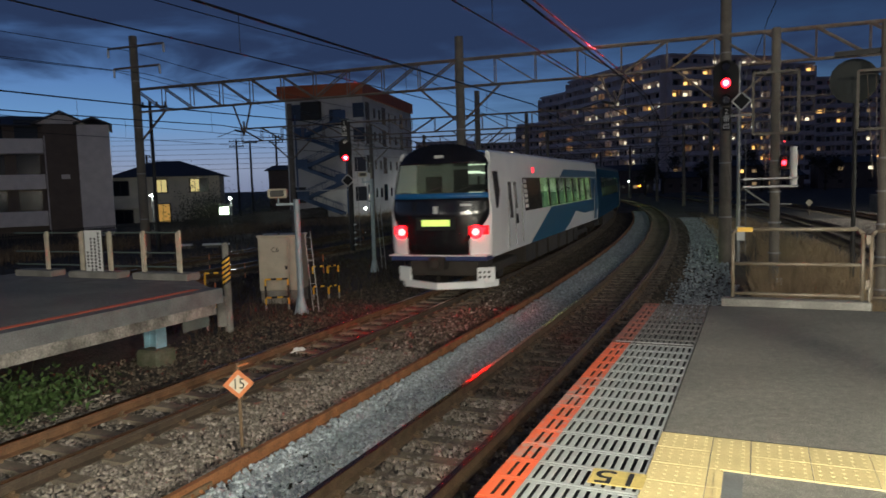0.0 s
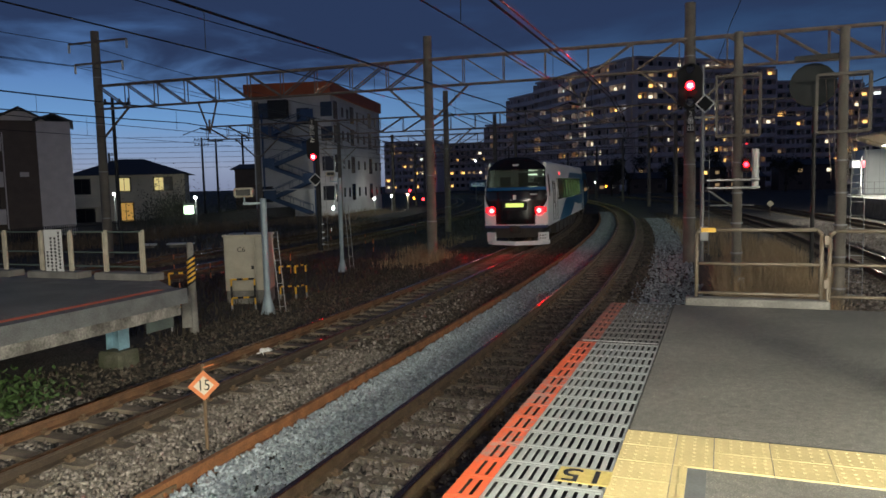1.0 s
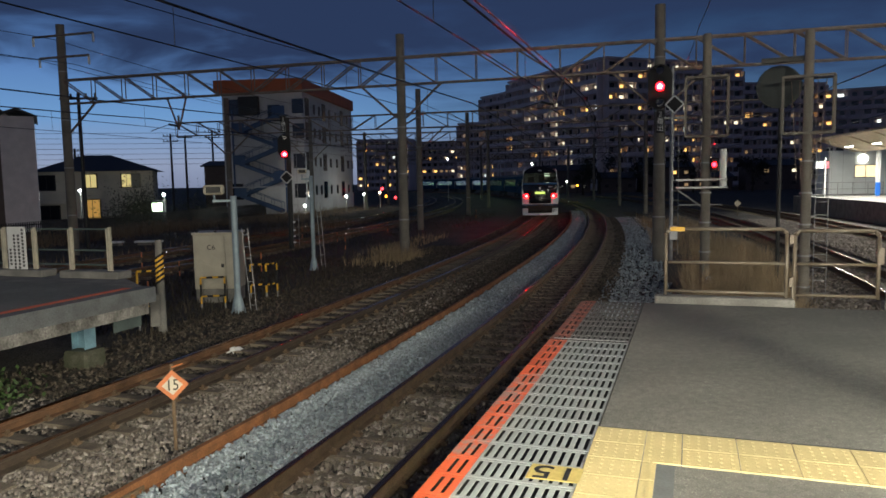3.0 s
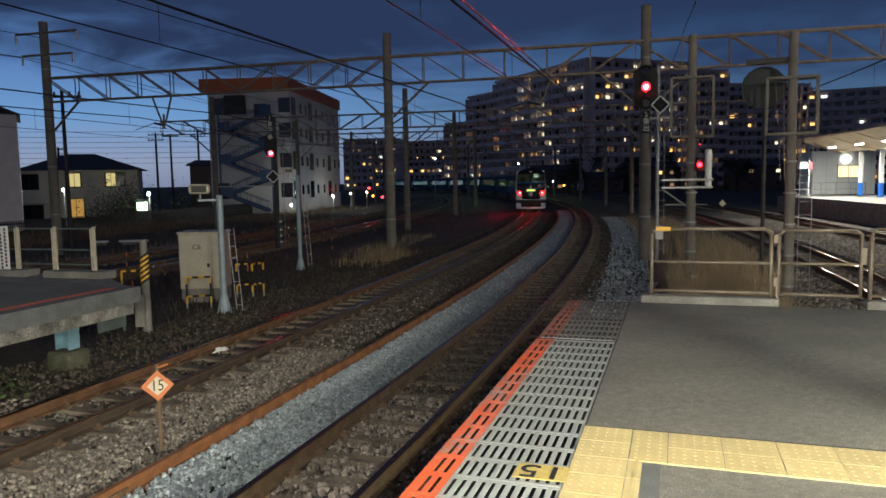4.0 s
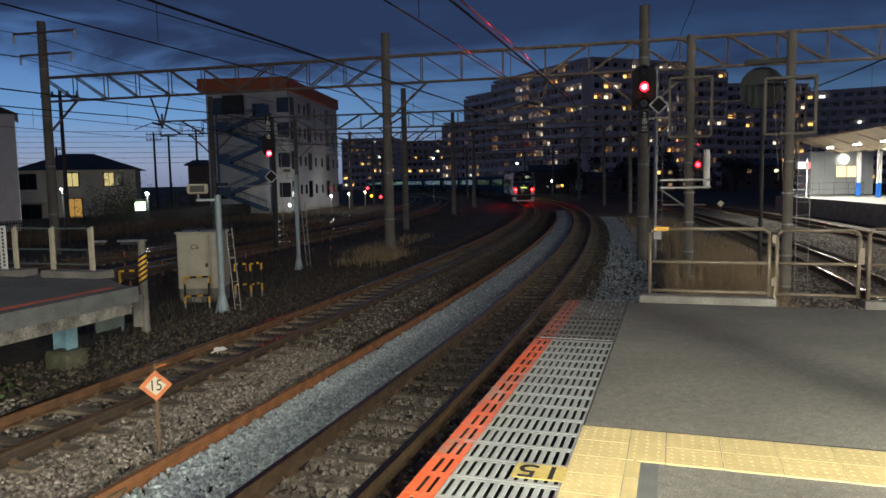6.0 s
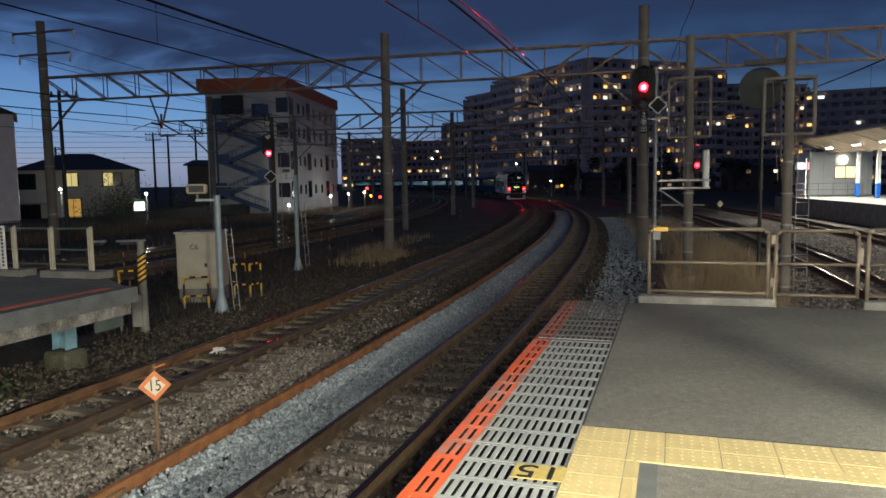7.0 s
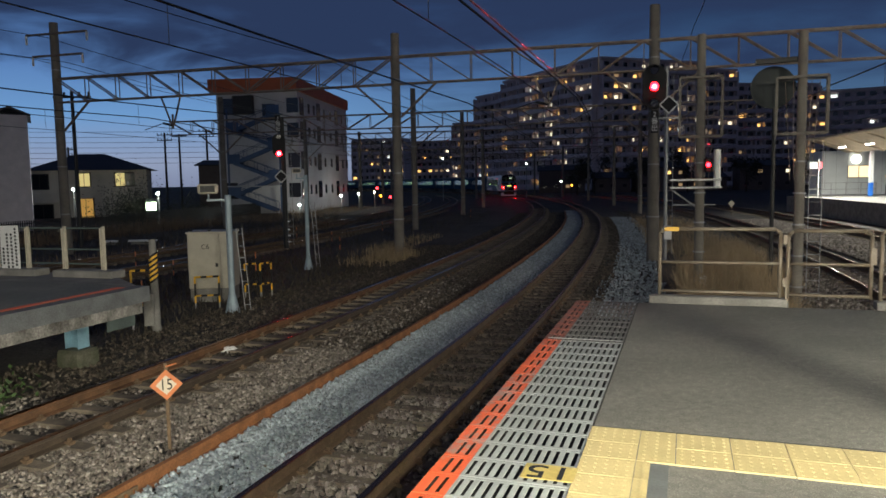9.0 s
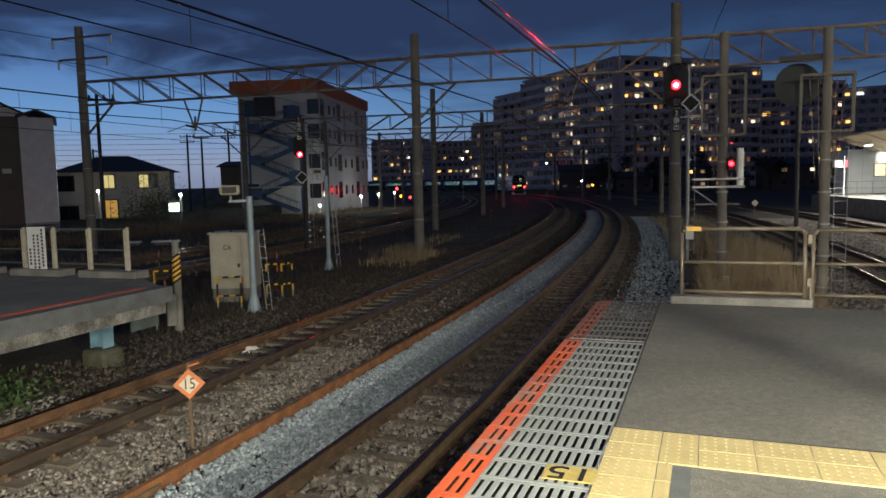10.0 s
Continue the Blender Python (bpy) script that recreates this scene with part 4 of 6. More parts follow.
def guard_frame(x, y, turn, w, h, label="yellow and black tubular guard frame"):
    t = thing("guard_frame", pose(x, y, GROUND_Z - 0.02, 0, 0, turn), label, "guard rail", "guard frames")
    for px in (0, w):
        for i in range(5):
            bm = bmesh.new()
            bm_bar(bm, (px, 0, h * i / 5), (px, 0, h * (i + 1) / 5), 0.05, 8)
            part("post_segment", bm, (M_STEEL, M_YEL, M_BLACK, M_YEL, M_YEL)[i] if i != 3 else M_BLACK, t)
    for z in (h, h * 0.42):
        for i in range(4):
            bm = bmesh.new()
            bm_bar(bm, (w * i / 4, 0, z), (w * (i + 1) / 4, 0, z), 0.05, 8)
            part("rail_segment", bm, M_YEL if i % 2 == 0 else M_BLACK, t)


guard_frame(-6.75, 18.6, 12, 0.6, 0.85)
guard_frame(-5.9, 20.2, 12, 0.42, 1.0)
guard_frame(-5.45, 20.2, 60, 0.42, 1.0)
guard_frame(-7.2, 15.9, 12, 0.42, 1.36)


def cabinet():
    t = thing("signal_cabinet", pose(-6.72, 20.1, GROUND_Z - 0.02, 0, 0, 3), "beige steel trackside cabinet on a concrete base", "cabinet")
    box_part("plinth", (0, 0, 0.2), (1.14, 0.85, 0.42), M_CONC, t, "stained concrete base", 0.02)
    box_part("body", (0, 0, 1.16), (1.18, 0.88, 1.52), M_BOX, t, "", 0.015)
    box_part("roof", (0, 0, 1.94), (1.25, 0.96, 0.06), M_BOX, t, "", 0.015)
    box_part("door", (-0.14, -0.445, 1.16), (0.84, 0.02, 1.44), M_BOX, t, "", 0.006)
    box_part("door", (0.44, -0.445, 1.16), (0.28, 0.02, 1.44), M_BOX, t, "", 0.006)
    box_part("lock", (0.20, -0.465, 1.05), (0.07, 0.02, 0.10), M_DARK, t)
    text_part("mark", "C6", 0.19, M_DARK, t, pose(-0.1, -0.459, 1.55, 90, 0, 0))
    for x in (-0.5, 0.0):
        box_part("lifting_eye", (x, -0.35, 1.98), (0.06, 0.06, 0.06), M_DARK, t)


cabinet()


def ladder(parent, x, y, z0, z1, w, steps, lean=0.0):
    bm = bmesh.new()
    for sg in (-1, 1):
        bm_bar(bm, (x + sg * w / 2 + lean, y, z0), (x + sg * w / 2, y, z1), 0.022, 6)
    for i in range(steps):
        u = (i + 0.5) / steps
        xx = x + lean * (1 - u)
        bm_bar(bm, (xx - w / 2, y, z0 + (z1 - z0) * u), (xx + w / 2, y, z0 + (z1 - z0) * u), 0.016, 6)
    return part("ladder", bm, M_STEEL, parent, "narrow steel ladder")


def lamp_post(x, y, h, dia, label, box):
    t = thing("camera_post", pose(x, y, GROUND_Z - 0.02, 0, 0, 14), label, "post", "trackside posts")
    bm = bmesh.new()
    bm_bar(bm, (0, 0, 0), (0, 0, h), dia, 16)
    part("shaft", bm, M_BLUEP, t)
    bm = bmesh.new()
    bm_bar(bm, (0, 0, 0), (0, 0, 0.5), dia * 2.4, 12, dia * 1.05)
    part("foot", bm, M_BLUEP, t)
    box_part("arm", (-box * 0.45, 0, h - 0.12), (box * 1.2, 0.07, 0.06), M_BLUEP, t)
    ho = box_part("housing", (-box * 0.95, -0.05, h + 0.16), (box, 0.45, box * 0.5), M_CREAM, t, "cream square lamp housing", 0.04)
    box_part("glass", (-box * 0.95, -0.275, h + 0.16), (box * 0.72, 0.02, box * 0.32), M_DARK, ho)
    bm = bmesh.new()
    bm_bar(bm, (-box * 0.95, 0, h - 0.1), (-box * 0.95, 0, h + 0.05), 0.05, 8)
    part("stem", bm, M_BLUEP, t)
    ladder(t, dia * 1.1 + 0.06, 0, 0.05, h * 0.72, 0.14, 7, 0.14)
    return t


lamp_post(-5.6, 18.0, 2.98, 0.16, "pale blue steel post with a square lamp housing and ladder", 0.48)
lamp_post(-5.44, 26.9, 3.55, 0.15, "grey steel post with a small lamp housing and ladder", 0.34)


def small_things():
    t = thing("plastic_bag", pose(-4.32, 13.55, BED_Z + 0.02, 0, 0, 20), "crumpled white plastic bag beside the rail", "litter")
    bm = bmesh.new()
    bmesh.ops.create_icosphere(bm, subdivisions=3, radius=1.0)
    for v in bm.verts:
        k = 1 + 0.35 * noise.noise(v.co * 2.3) + 0.15 * noise.noise(v.co * 6)
        v.co = Vector((v.co.x * 0.17 * k, v.co.y * 0.11 * k, max(-0.02, v.co.z * 0.09 * k)))
    part("bag", bm, M_WHITE, t)
    q = thing("small_diamond_sign", pose(23.0, 60.0, GROUND_Z - 0.02, 0, 0, -20), "small orange diamond sign on a short post", "sign")
    bm = bmesh.new()
    bm_bar(bm, (0, 0, 0), (0, 0, 0.9), 0.06, 8)
    part("post", bm, M_RUSTD, q)
    bm = bmesh.new()
    diamond(bm, 0.28, -0.05, -0.03, 1.0)
    part("plate", bm, M_CREAM, q, "pale orange plate")
    for x, y, w in ((-19.2, 40.0, 0.9), (-17.4, 40.2, 1.5)):
        c = thing("trough_cover", pose(x, y, GROUND_Z + 0.1, 0, 0, 5), "pale concrete trough cover lying in the yard", "trough cover", "trough covers")
        box_part("cover", (0, 0, 0.1), (w, 0.4, 0.1), M_WHITE, c, "", 0.02)
        box_part("support", (0, 0, -0.04), (w * 0.8, 0.3, 0.2), M_CONC, c, "", 0.02)
    j = thing("joint_bar", at(339.8, -5.2, RAIL_Z - 0.13), "rusty bolted joint bar on the spare rail", "joint bar")
    box_part("bar", (0.035, 0, 0.0), (0.03, 0.5, 0.07), M_RUSTD, j, "", 0.005)
    for y in (-0.18, -0.06, 0.06, 0.18):
        bm = bmesh.new()
        bm_cyl(bm, (0.06, y, 0.0), 0.018, 0.03, 6, "X")
        part("bolt", bm, M_RUST, j)
    # most of these stakes stand in for glints on the yard's point rodding
    for x, y, h in ((-12.0, 27.0, 0.8), (-9.6, 24.5, 0.7), (-6.9, 25.0, 0.9), (-8.1, 18.5, 0.8), (-5.2, 33.0, 0.8), (-6.4, 38.0, 0.7),
                    (-8.9, 41.0, 0.8), (-4.4, 45.0, 0.8), (-11.5, 36.0, 0.7), (-2.6, 52.0, 0.9), (1.5, 60.0, 0.9)):
        m = thing("marker_stake", pose(x, y, GROUND_Z - 0.02), "thin orange and black stake, marker and stand-in for yard glints", "marker stake", "marker stakes")
        for i in range(4):
            bm = bmesh.new()
            bm_bar(bm, (0, 0, h * i / 4), (0, 0, h * (i + 1) / 4), 0.04, 6)
            part("stake_segment", bm, M_ORSIGN if i % 2 else M_DARK, m)


small_things()


# ---------------------------------------------------------------- signals
def signal_head(parent, x, y, z, w, h, lit, lens_r, n):
    """A black oval signal head with hooded lenses; lit: index from the top of the red lens."""
    bm = bmesh.new()
    out = []
    for i in range(24):
        a = 2 * pi * i / 24
        out.append((x + w / 2 * cos(a), z + (h / 2 - w / 2) * (1 if sin(a) >= 0 else -1) + w / 2 * sin(a)))
    bm_prism(bm, out, y - 0.03, y, "Y")
    head = part("backboard", bm, M_BLACK, parent, "black oval signal backboard")
    box_part("case", (x, y + 0.12, z), (w * 0.55, 0.24, h * 0.8), M_BLACK, parent)
    for i in range(n):
        zz = z + (h * 0.36) * (1 - 2 * i / (n - 1)) if n > 1 else z
        bm = bmesh.new()
        bm_cyl(bm, (x, y - 0.045, zz), lens_r, 0.03, 20, "Y")
        part("lens", bm, M_RED if i == lit else M_LENS, head, "glowing red lens" if i == lit else "dark lens")
        if i == lit:
            bm = bmesh.new()
            bm_cyl(bm, (x, y - 0.066, zz), lens_r * 0.5, 0.006, 20, "Y")
            part("lens_centre", bm, M_HOT, head, "bright lens centre")
        bm = bmesh.new()
        k = []
        for j in range(13):
            a = pi * (-0.1 + 1.2 * j / 12)
            k.append([bm.verts.new((x + (lens_r + d) * cos(a), yy, zz + (lens_r + d) * sin(a))) for d, yy in ((0.015, y - 0.03), (0.015, y - 0.30), (0.03, y - 0.30), (0.03, y - 0.03))])
        for p, q in zip(k[:-1], k[1:]):
            for j in range(4):
                bm.faces.new((p[j], q[j], q[(j + 1) % 4], p[(j + 1) % 4]))
        part("hood", bm, M_BLACK, head)
    return head


def diamond_outline(parent, x, y, z, half):
    for i in range(4):
        a, b = i * pi / 2, (i + 1) * pi / 2
        bm = bmesh.new()
        bm_strut(bm, (x + half * cos(a), y, z + half * sin(a)), (x + half * cos(b), y, z + half * sin(b)), 0.02, half * 0.16)
        part("diamond_edge", bm, M_WHITE, parent, "white diamond outline")
    bm = bmesh.new()
    diamond(bm, half * 0.92, y + 0.005, y + 0.02, 0)
    bmesh.ops.translate(bm, vec=(x, 0, z), verts=bm.verts)
    part("diamond_plate", bm, M_BLACK, parent)


def signal_plate(parent, x, y, z, w, chars):
    h = w * len(chars) * 0.95
    box_part("name_plate", (x, y, z), (w, 0.03, h + 0.06), M_BLACK, parent, "black plate with white characters")
    for i, c in enumerate(chars):
        text_part("character", c, w * 0.95, M_WHITE, parent, pose(x, y - 0.02, z + h / 2 - w * 0.95 * (i + 0.5), 90, 0, 0))


def signals():
    # on the tall pole beside the platform track
    t = thing("departure_signal", pose(7.55, 27.25, GROUND_Z, 0, 0, -15), "tall departure signal showing red, with a numbered plate", "railway signal")
    g = -GROUND_Z
    bm = bmesh.new()
    bm_bar(bm, (0.42, 0.2, 0), (0.42, 0.2, g + 5.9), 0.14, 12)
    part("mast", bm, M_STEEL, t, "thin steel mast")
    signal_head(t, -0.02, 0.0, g + 5.15, 0.86, 1.62, 1, 0.145, 3)
    signal_plate(t, 0.0, 0.0, g + 3.88, 0.27, ["2", "番", "出"])
    diamond_outline(t, 0.50, -0.05, g + 4.48, 0.32)
    ladder(t, 0.52, 0.32, 0.3, g + 5.6, 0.3, 18)
    box_part("bracket", (0.4, 0.15, g + 4.0), (1.0, 0.08, 0.08), M_STEEL, t)
    box_part("bracket", (0.2, 0.15, g + 5.2), (0.6, 0.08, 0.08), M_STEEL, t)
    box_part("mast_box", (0.50, 0.0, g - 0.25), (0.28, 0.2, 0.5), M_WHITE, t, "small pale box", 0.02)
    # beyond the train's track
    t = thing("departure_signal", pose(-8.24, 35.47, GROUND_Z - 0.02, 0, 0, 12), "dark departure signal showing red, with a numbered plate", "railway signal")
    bm = bmesh.new()
    bm_bar(bm, (0, 0.12, 0), (0, 0.12, g + 5.1), 0.26, 12, 0.2)
    part("mast", bm, M_DARK, t, "dark steel mast")
    signal_head(t, -0.18, -0.05, g + 3.72, 0.62, 1.12, 1, 0.12, 2)
    signal_plate(t, -0.18, -0.05, g + 4.75, 0.27, ["1", "番", "出"])
    diamond_outline(t, -0.12, -0.1, g + 2.2, 0.30)
    ladder(t, 0.25, 0.1, 0.2, g + 4.4, 0.25, 15)
    for z in (0.4, 0.7, 1.0, 1.4):
        box_part("hook", (0.16, 0, z), (0.12, 0.06, 0.06), M_WHITE, t)


signals()


def cage_pole(x, y, top, turn, w, z0, z1, with_signal):
    t = thing("frame_pole", pose(x, y, GROUND_Z - 0.02, 0, 0, turn), "steel pole carrying an open rectangular tube frame", "pole", "frame poles")
    g = -GROUND_Z
    bm = bmesh.new()
    bm_bar(bm, (0, 0, 0), (0, 0, top + g), 0.25, 16, 0.21)
    part("shaft", bm, M_POLEC, t)
    for a, b in (((-w / 2, z0), (-w / 2, z1)), ((w / 2, z0), (w / 2, z1)), ((-w / 2, z1), (w / 2, z1)), ((-w / 2, z0), (w / 2, z0))):
        bm = bmesh.new()
        bm_strut(bm, (a[0], -0.2, a[1] + g), (b[0], -0.2, b[1] + g), 0.06, 0.06)
        bm_strut(bm, (a[0], 0.35, a[1] + g), (b[0], 0.35, b[1] + g), 0.05, 0.05)
        part("frame_bar", bm, M_POLEC, t, "grey square tube")
    for sx in (-1, 1):
        for q in (0.18, 0.34):
            bm = bmesh.new()
            bm_bar(bm, (sx * w * q, -0.2, z1 + g - 0.1), (sx * w * (0.12 if q < 0.3 else 0.2), -0.2, z0 + g - 1.1), 0.014, 6)
            part("stay_wire", bm, M_TRUSS, t)
    for i in range(5):
        bm = bmesh.new()
        bm_cyl(bm, (0, 0, 0.5 + i * (g + z0 - 0.4) / 5), 0.15, 0.04, 16)
        part("steel_band", bm, M_STEEL, t)
    if with_signal:
        h = box_part("signal_case", (0.20, -0.22, g + 2.12), (0.2, 0.14, 0.36), M_BLACK, t, "small black signal case", 0.03)
        bm = bmesh.new()
        bm_cyl(bm, (0.20, -0.30, g + 2.13), 0.055, 0.03, 16, "Y")
        part("lens", bm, M_RED, h, "glowing red lens")
        bm = bmesh.new()
        bm_cyl(bm, (0.20, -0.25, g + 2.65), 0.022, 0.02, 12, "Y")
        part("lens", bm, M_LEDR, h, "small red lens")
        bm = bmesh.new()
        bm_cyl(bm, (0.42, -0.05, g + 2.02), 0.085, 1.0, 16)
        part("white_case", bm, M_WHITE, t, "white cylindrical case")
        for z in (1.55, 1.75):
            bm = bmesh.new()
            bm_box(bm, (-0.1, -0.1, g + z), (1.25, 0.35, 0.05))
            part("step_plate", bm, M_STEEL, t, "grey step grating")
        bm = bmesh.new()
        bm_bar(bm, (-0.7, 0, g + 1.5), (-0.1, 0, g + 1.05), 0.05, 8)
        bm_bar(bm, (-0.65, 0, g + 1.1), (0.4, 0, g + 1.1), 0.05, 8)
        part("bracket", bm, M_STEEL, t)
        box_part("meter_box", (0.12, -0.18, 0.5), (0.16, 0.12, 0.3), M_WHITE, t, "", 0.02)
    else:
        ladder(t, 0.34, -0.05, 0.2, g + 2.6, 0.28, 12)
        box_part("bracket", (-0.5, 0.2, g + 4.62), (1.1, 0.12, 0.12), M_DARK, t)


cage_pole(6.45, 19.0, 5.45, -18, 1.02, 2.86, 4.36, True)
cage_pole(8.42, 17.7, 5.24, -24, 1.1, 2.82, 4.15, False)


def disc():
    t = thing("round_mirror", pose(8.55, 19.6, GROUND_Z, 0, 0, -22), "large dark round disc on a thin post seen from behind", "mirror")
    g = -GROUND_Z
    bm = bmesh.new()
    bm_bar(bm, (0.05, 0.1, 0), (0.05, 0.1, g + 3.7), 0.11, 10)
    part("post", bm, M_DARK, t)
    bm = bmesh.new()
    bm_cyl(bm, (0, 0, g + 4.13), 0.56, 0.06, 18, "Y")
    bm_cyl(bm, (0, -0.06, g + 4.13), 0.48, 0.08, 18, "Y", 0.3)
    part("disc", bm, M_DISC, t, "dark green-grey disc")


M_DISC = mat("dark_disc_paint", (0.013, 0.02, 0.021), 0.6, 0, 0.2, 4, 0.05, 40)
disc()


# ---------------------------------------------------------------- far platform with its roof
M_UNDERR = mat("roof_underside_cream", (0.50, 0.41, 0.29), 0.7, 0, 0.2, 1.5, 0.05, 30)
M_SHELT = mat("pale_panel_wall", (0.60, 0.63, 0.62), 0.6, 0, 0.1, 1.5, 0.05, 30)
M_BLUEC = mat("blue_column_base", (0.02, 0.14, 0.55), 0.45, 0, 0.1, 4, 0.05, 40)
M_TUBEW = glow("white_tube", (0.95, 1.0, 0.95), 32.0)
M_ROUND = glow("round_warm_lamp", (1.0, 0.95, 0.80), 9.0)
M_WARMW = glow("warm_window", (1.0, 0.82, 0.5), 1.3)


def far_platform():
    bm = bmesh.new()
    arc_sweep(bm, [(359.15, GROUND_Z - 0.1), (359.15, 0.0), (368.5, 0.0), (368.5, GROUND_Z - 0.1)], -30, 57, 1.5)
    p = part("far_platform_slab", bm, M_CONC, None)
    tagged(p, "lit concrete platform across the tracks", "platform", kind="structure")
    bm = bmesh.new()
    arc_sweep(bm, [(360.0, 4.75), (363.2, 3.62), (366.5, 4.75), (366.5, 4.87), (363.2, 3.77), (360.0, 4.87)], -30, 55, 2.0)
    roof = part("far_platform_roof", bm, M_UNDERR, None)
    tagged(roof, "cream butterfly roof over the far platform", "roof", kind="structure")
    for k in range(12):
        bm = bmesh.new()
        bm_prism(bm, [(360.1, 4.68), (363.2, 3.48), (366.4, 4.68), (366.4, 4.74), (363.2, 3.62), (360.1, 4.74)], -0.07, 0.07, "Y")
        bmesh.ops.translate(bm, vec=(-363.2, 0, 0), verts=bm.verts)
        bmesh.ops.transform(bm, matrix=at(363.2, 53 - k * 4.6, 0), verts=bm.verts)
        part("roof_rib", bm, M_UNDERR, roof)
    for s in (53, 49.4, 44.5, 38, 31, 24, 17):
        c = thing("platform_column", at(364.3, s, 0.0), "white platform column with a blue painted base", "column", "platform columns")
        box_part("base", (0, 0, 0.55), (0.3, 0.3, 1.1), M_BLUEC, c, "blue painted base", 0.02)
        box_part("shaft", (0, 0, 2.4), (0.28, 0.28, 2.6), M_WHITE, c, "", 0.02)
    # the last two go with the added lights out of view
    for s in (51, 46, 41.5, 38, 34, 30, 25, 10, -3):
        for r in (361.3,):
            f = thing("tube_lamp", at(r, s, 3.93), "white fluorescent tube lamp under the far roof", "lamp", "tube lamps")
            box_part("housing", (0, 0, 0.06), (0.2, 1.3, 0.06), M_WHITE, f)
            box_part("tube", (0, 0, 0.0), (0.12, 1.2, 0.05), M_TUBEW, f, "glowing tube")
            bm = bmesh.new()
            for y in (-0.5, 0.5):
                bm_bar(bm, (0, y, 0.08), (0, y, 0.40), 0.02, 6)
            part("hanger", bm, M_STEEL, f)
    w = thing("platform_shelter", at(362.6, 58.5, 0.0), "pale panelled station building with a lit window", "station building")
    box_part("wall", (2.6, 1.5, 1.95), (5.4, 3.0, 3.9), M_SHELT, w, "", 0.03)
    for i in range(6):
        box_part("panel_joint", (0.2 + i * 0.95, -0.003, 1.95), (0.02, 0.012, 3.8), M_STEEL, w)
    box_part("window_frame", (3.0, -0.02, 2.05), (1.9, 0.06, 1.15), M_STEEL, w)
    for x in (2.55, 3.45):
        box_part("window_pane", (x, -0.06, 2.05), (0.82, 0.03, 1.0), M_WARMW, w, "warm lit window pane")
    bm = bmesh.new()
    bm_cyl(bm, (2.75, -0.12, 3.15), 0.36, 0.12, 24, "Y")
    part("round_lamp", bm, M_ROUND, w, "bright round wall lamp")
    f = thing("platform_fence", at(360.0, 56.0, 0.0), "grey tubular fence at the far platform end", "fence")
    for x in range(6):
        bm = bmesh.new()
        bm_bar(bm, (x * 1.2, 0, 0), (x * 1.2, 0, 1.1), 0.05, 8)
        part("post", bm, M_STEEL, f)
    for z in (0.1, 0.55, 1.1):
        bm = bmesh.new()
        bm_bar(bm, (0, 0, z), (6.0, 0, z), 0.045, 8)
        part("rail", bm, M_STEEL, f)
    b = thing("platform_monitor", at(360.3, 53.0, 0.0), "grey monitor box with a striped panel on a post", "monitor")
    bm = bmesh.new()
    bm_bar(bm, (0, 0, 0), (0, 0, 3.2), 0.09, 10)
    part("post", bm, M_WHITE, b)
    box_part("monitor_box", (-0.5, 0, 2.6), (0.7, 0.4, 0.6), M_SHELT, b, "", 0.03)
    box_part("red_panel", (0.15, -0.05, 2.6), (0.3, 0.05, 0.6), M_LEDR2, b, "red striped panel")


M_LEDR2 = mat("red_striped_panel", (0.6, 0.05, 0.08), 0.5, 0, 0.3, 20, 0.05, 40)
far_platform()


# ---------------------------------------------------------------- buildings
M_APT = mat("apartment_wall", (0.82, 0.72, 0.70), 0.85, 0, 0.2, 0.3, 0.1, 8)
M_APTD = mat("apartment_recess", (0.10, 0.10, 0.11), 0.8, 0, 0.2, 0.5, 0, 8)
M_WDARK = mat("dark_window_glass", (0.02, 0.022, 0.028), 0.12, 0, 0.2, 2, 0, 20)
M_WL1 = glow("lit_window_warm", (1.0, 0.58, 0.16), 1.9)
M_WL2 = glow("lit_window_pale", (1.0, 0.88, 0.62), 1.5)
M_WL3 = glow("lit_window_white", (0.85, 0.95, 0.9), 1.9)
M_WL4 = glow("lit_window_dim", (0.9, 0.6, 0.3), 0.30)


M_WL5 = glow("lit_curtain_yellow", (0.95, 0.78, 0.32), 0.62)
M_WL6 = glow("lit_door_orange", (0.9, 0.5, 0.12), 0.42)


def window_meshes():
    out = {}
    for key, m in (("d", M_WDARK), ("1", M_WL1), ("2", M_WL2), ("3", M_WL3), ("4", M_WL4), ("5", M_WL5), ("6", M_WL6)):
        bm = bmesh.new()
        bm_box(bm, (0, 0, 0), (1, 0.06, 1))
        out[key] = mesh_of("window", bm, m)
    return out


WIN = window_meshes()


def frame_to(p0, p1, z=GROUND_Z):
    """Pose with x from p0 to p1 along a facade; the facade looks towards -y."""
    return pose(p0[0], p0[1], z, 0, 0, math.degrees(atan2(p1[1] - p0[1], p1[0] - p0[0])))


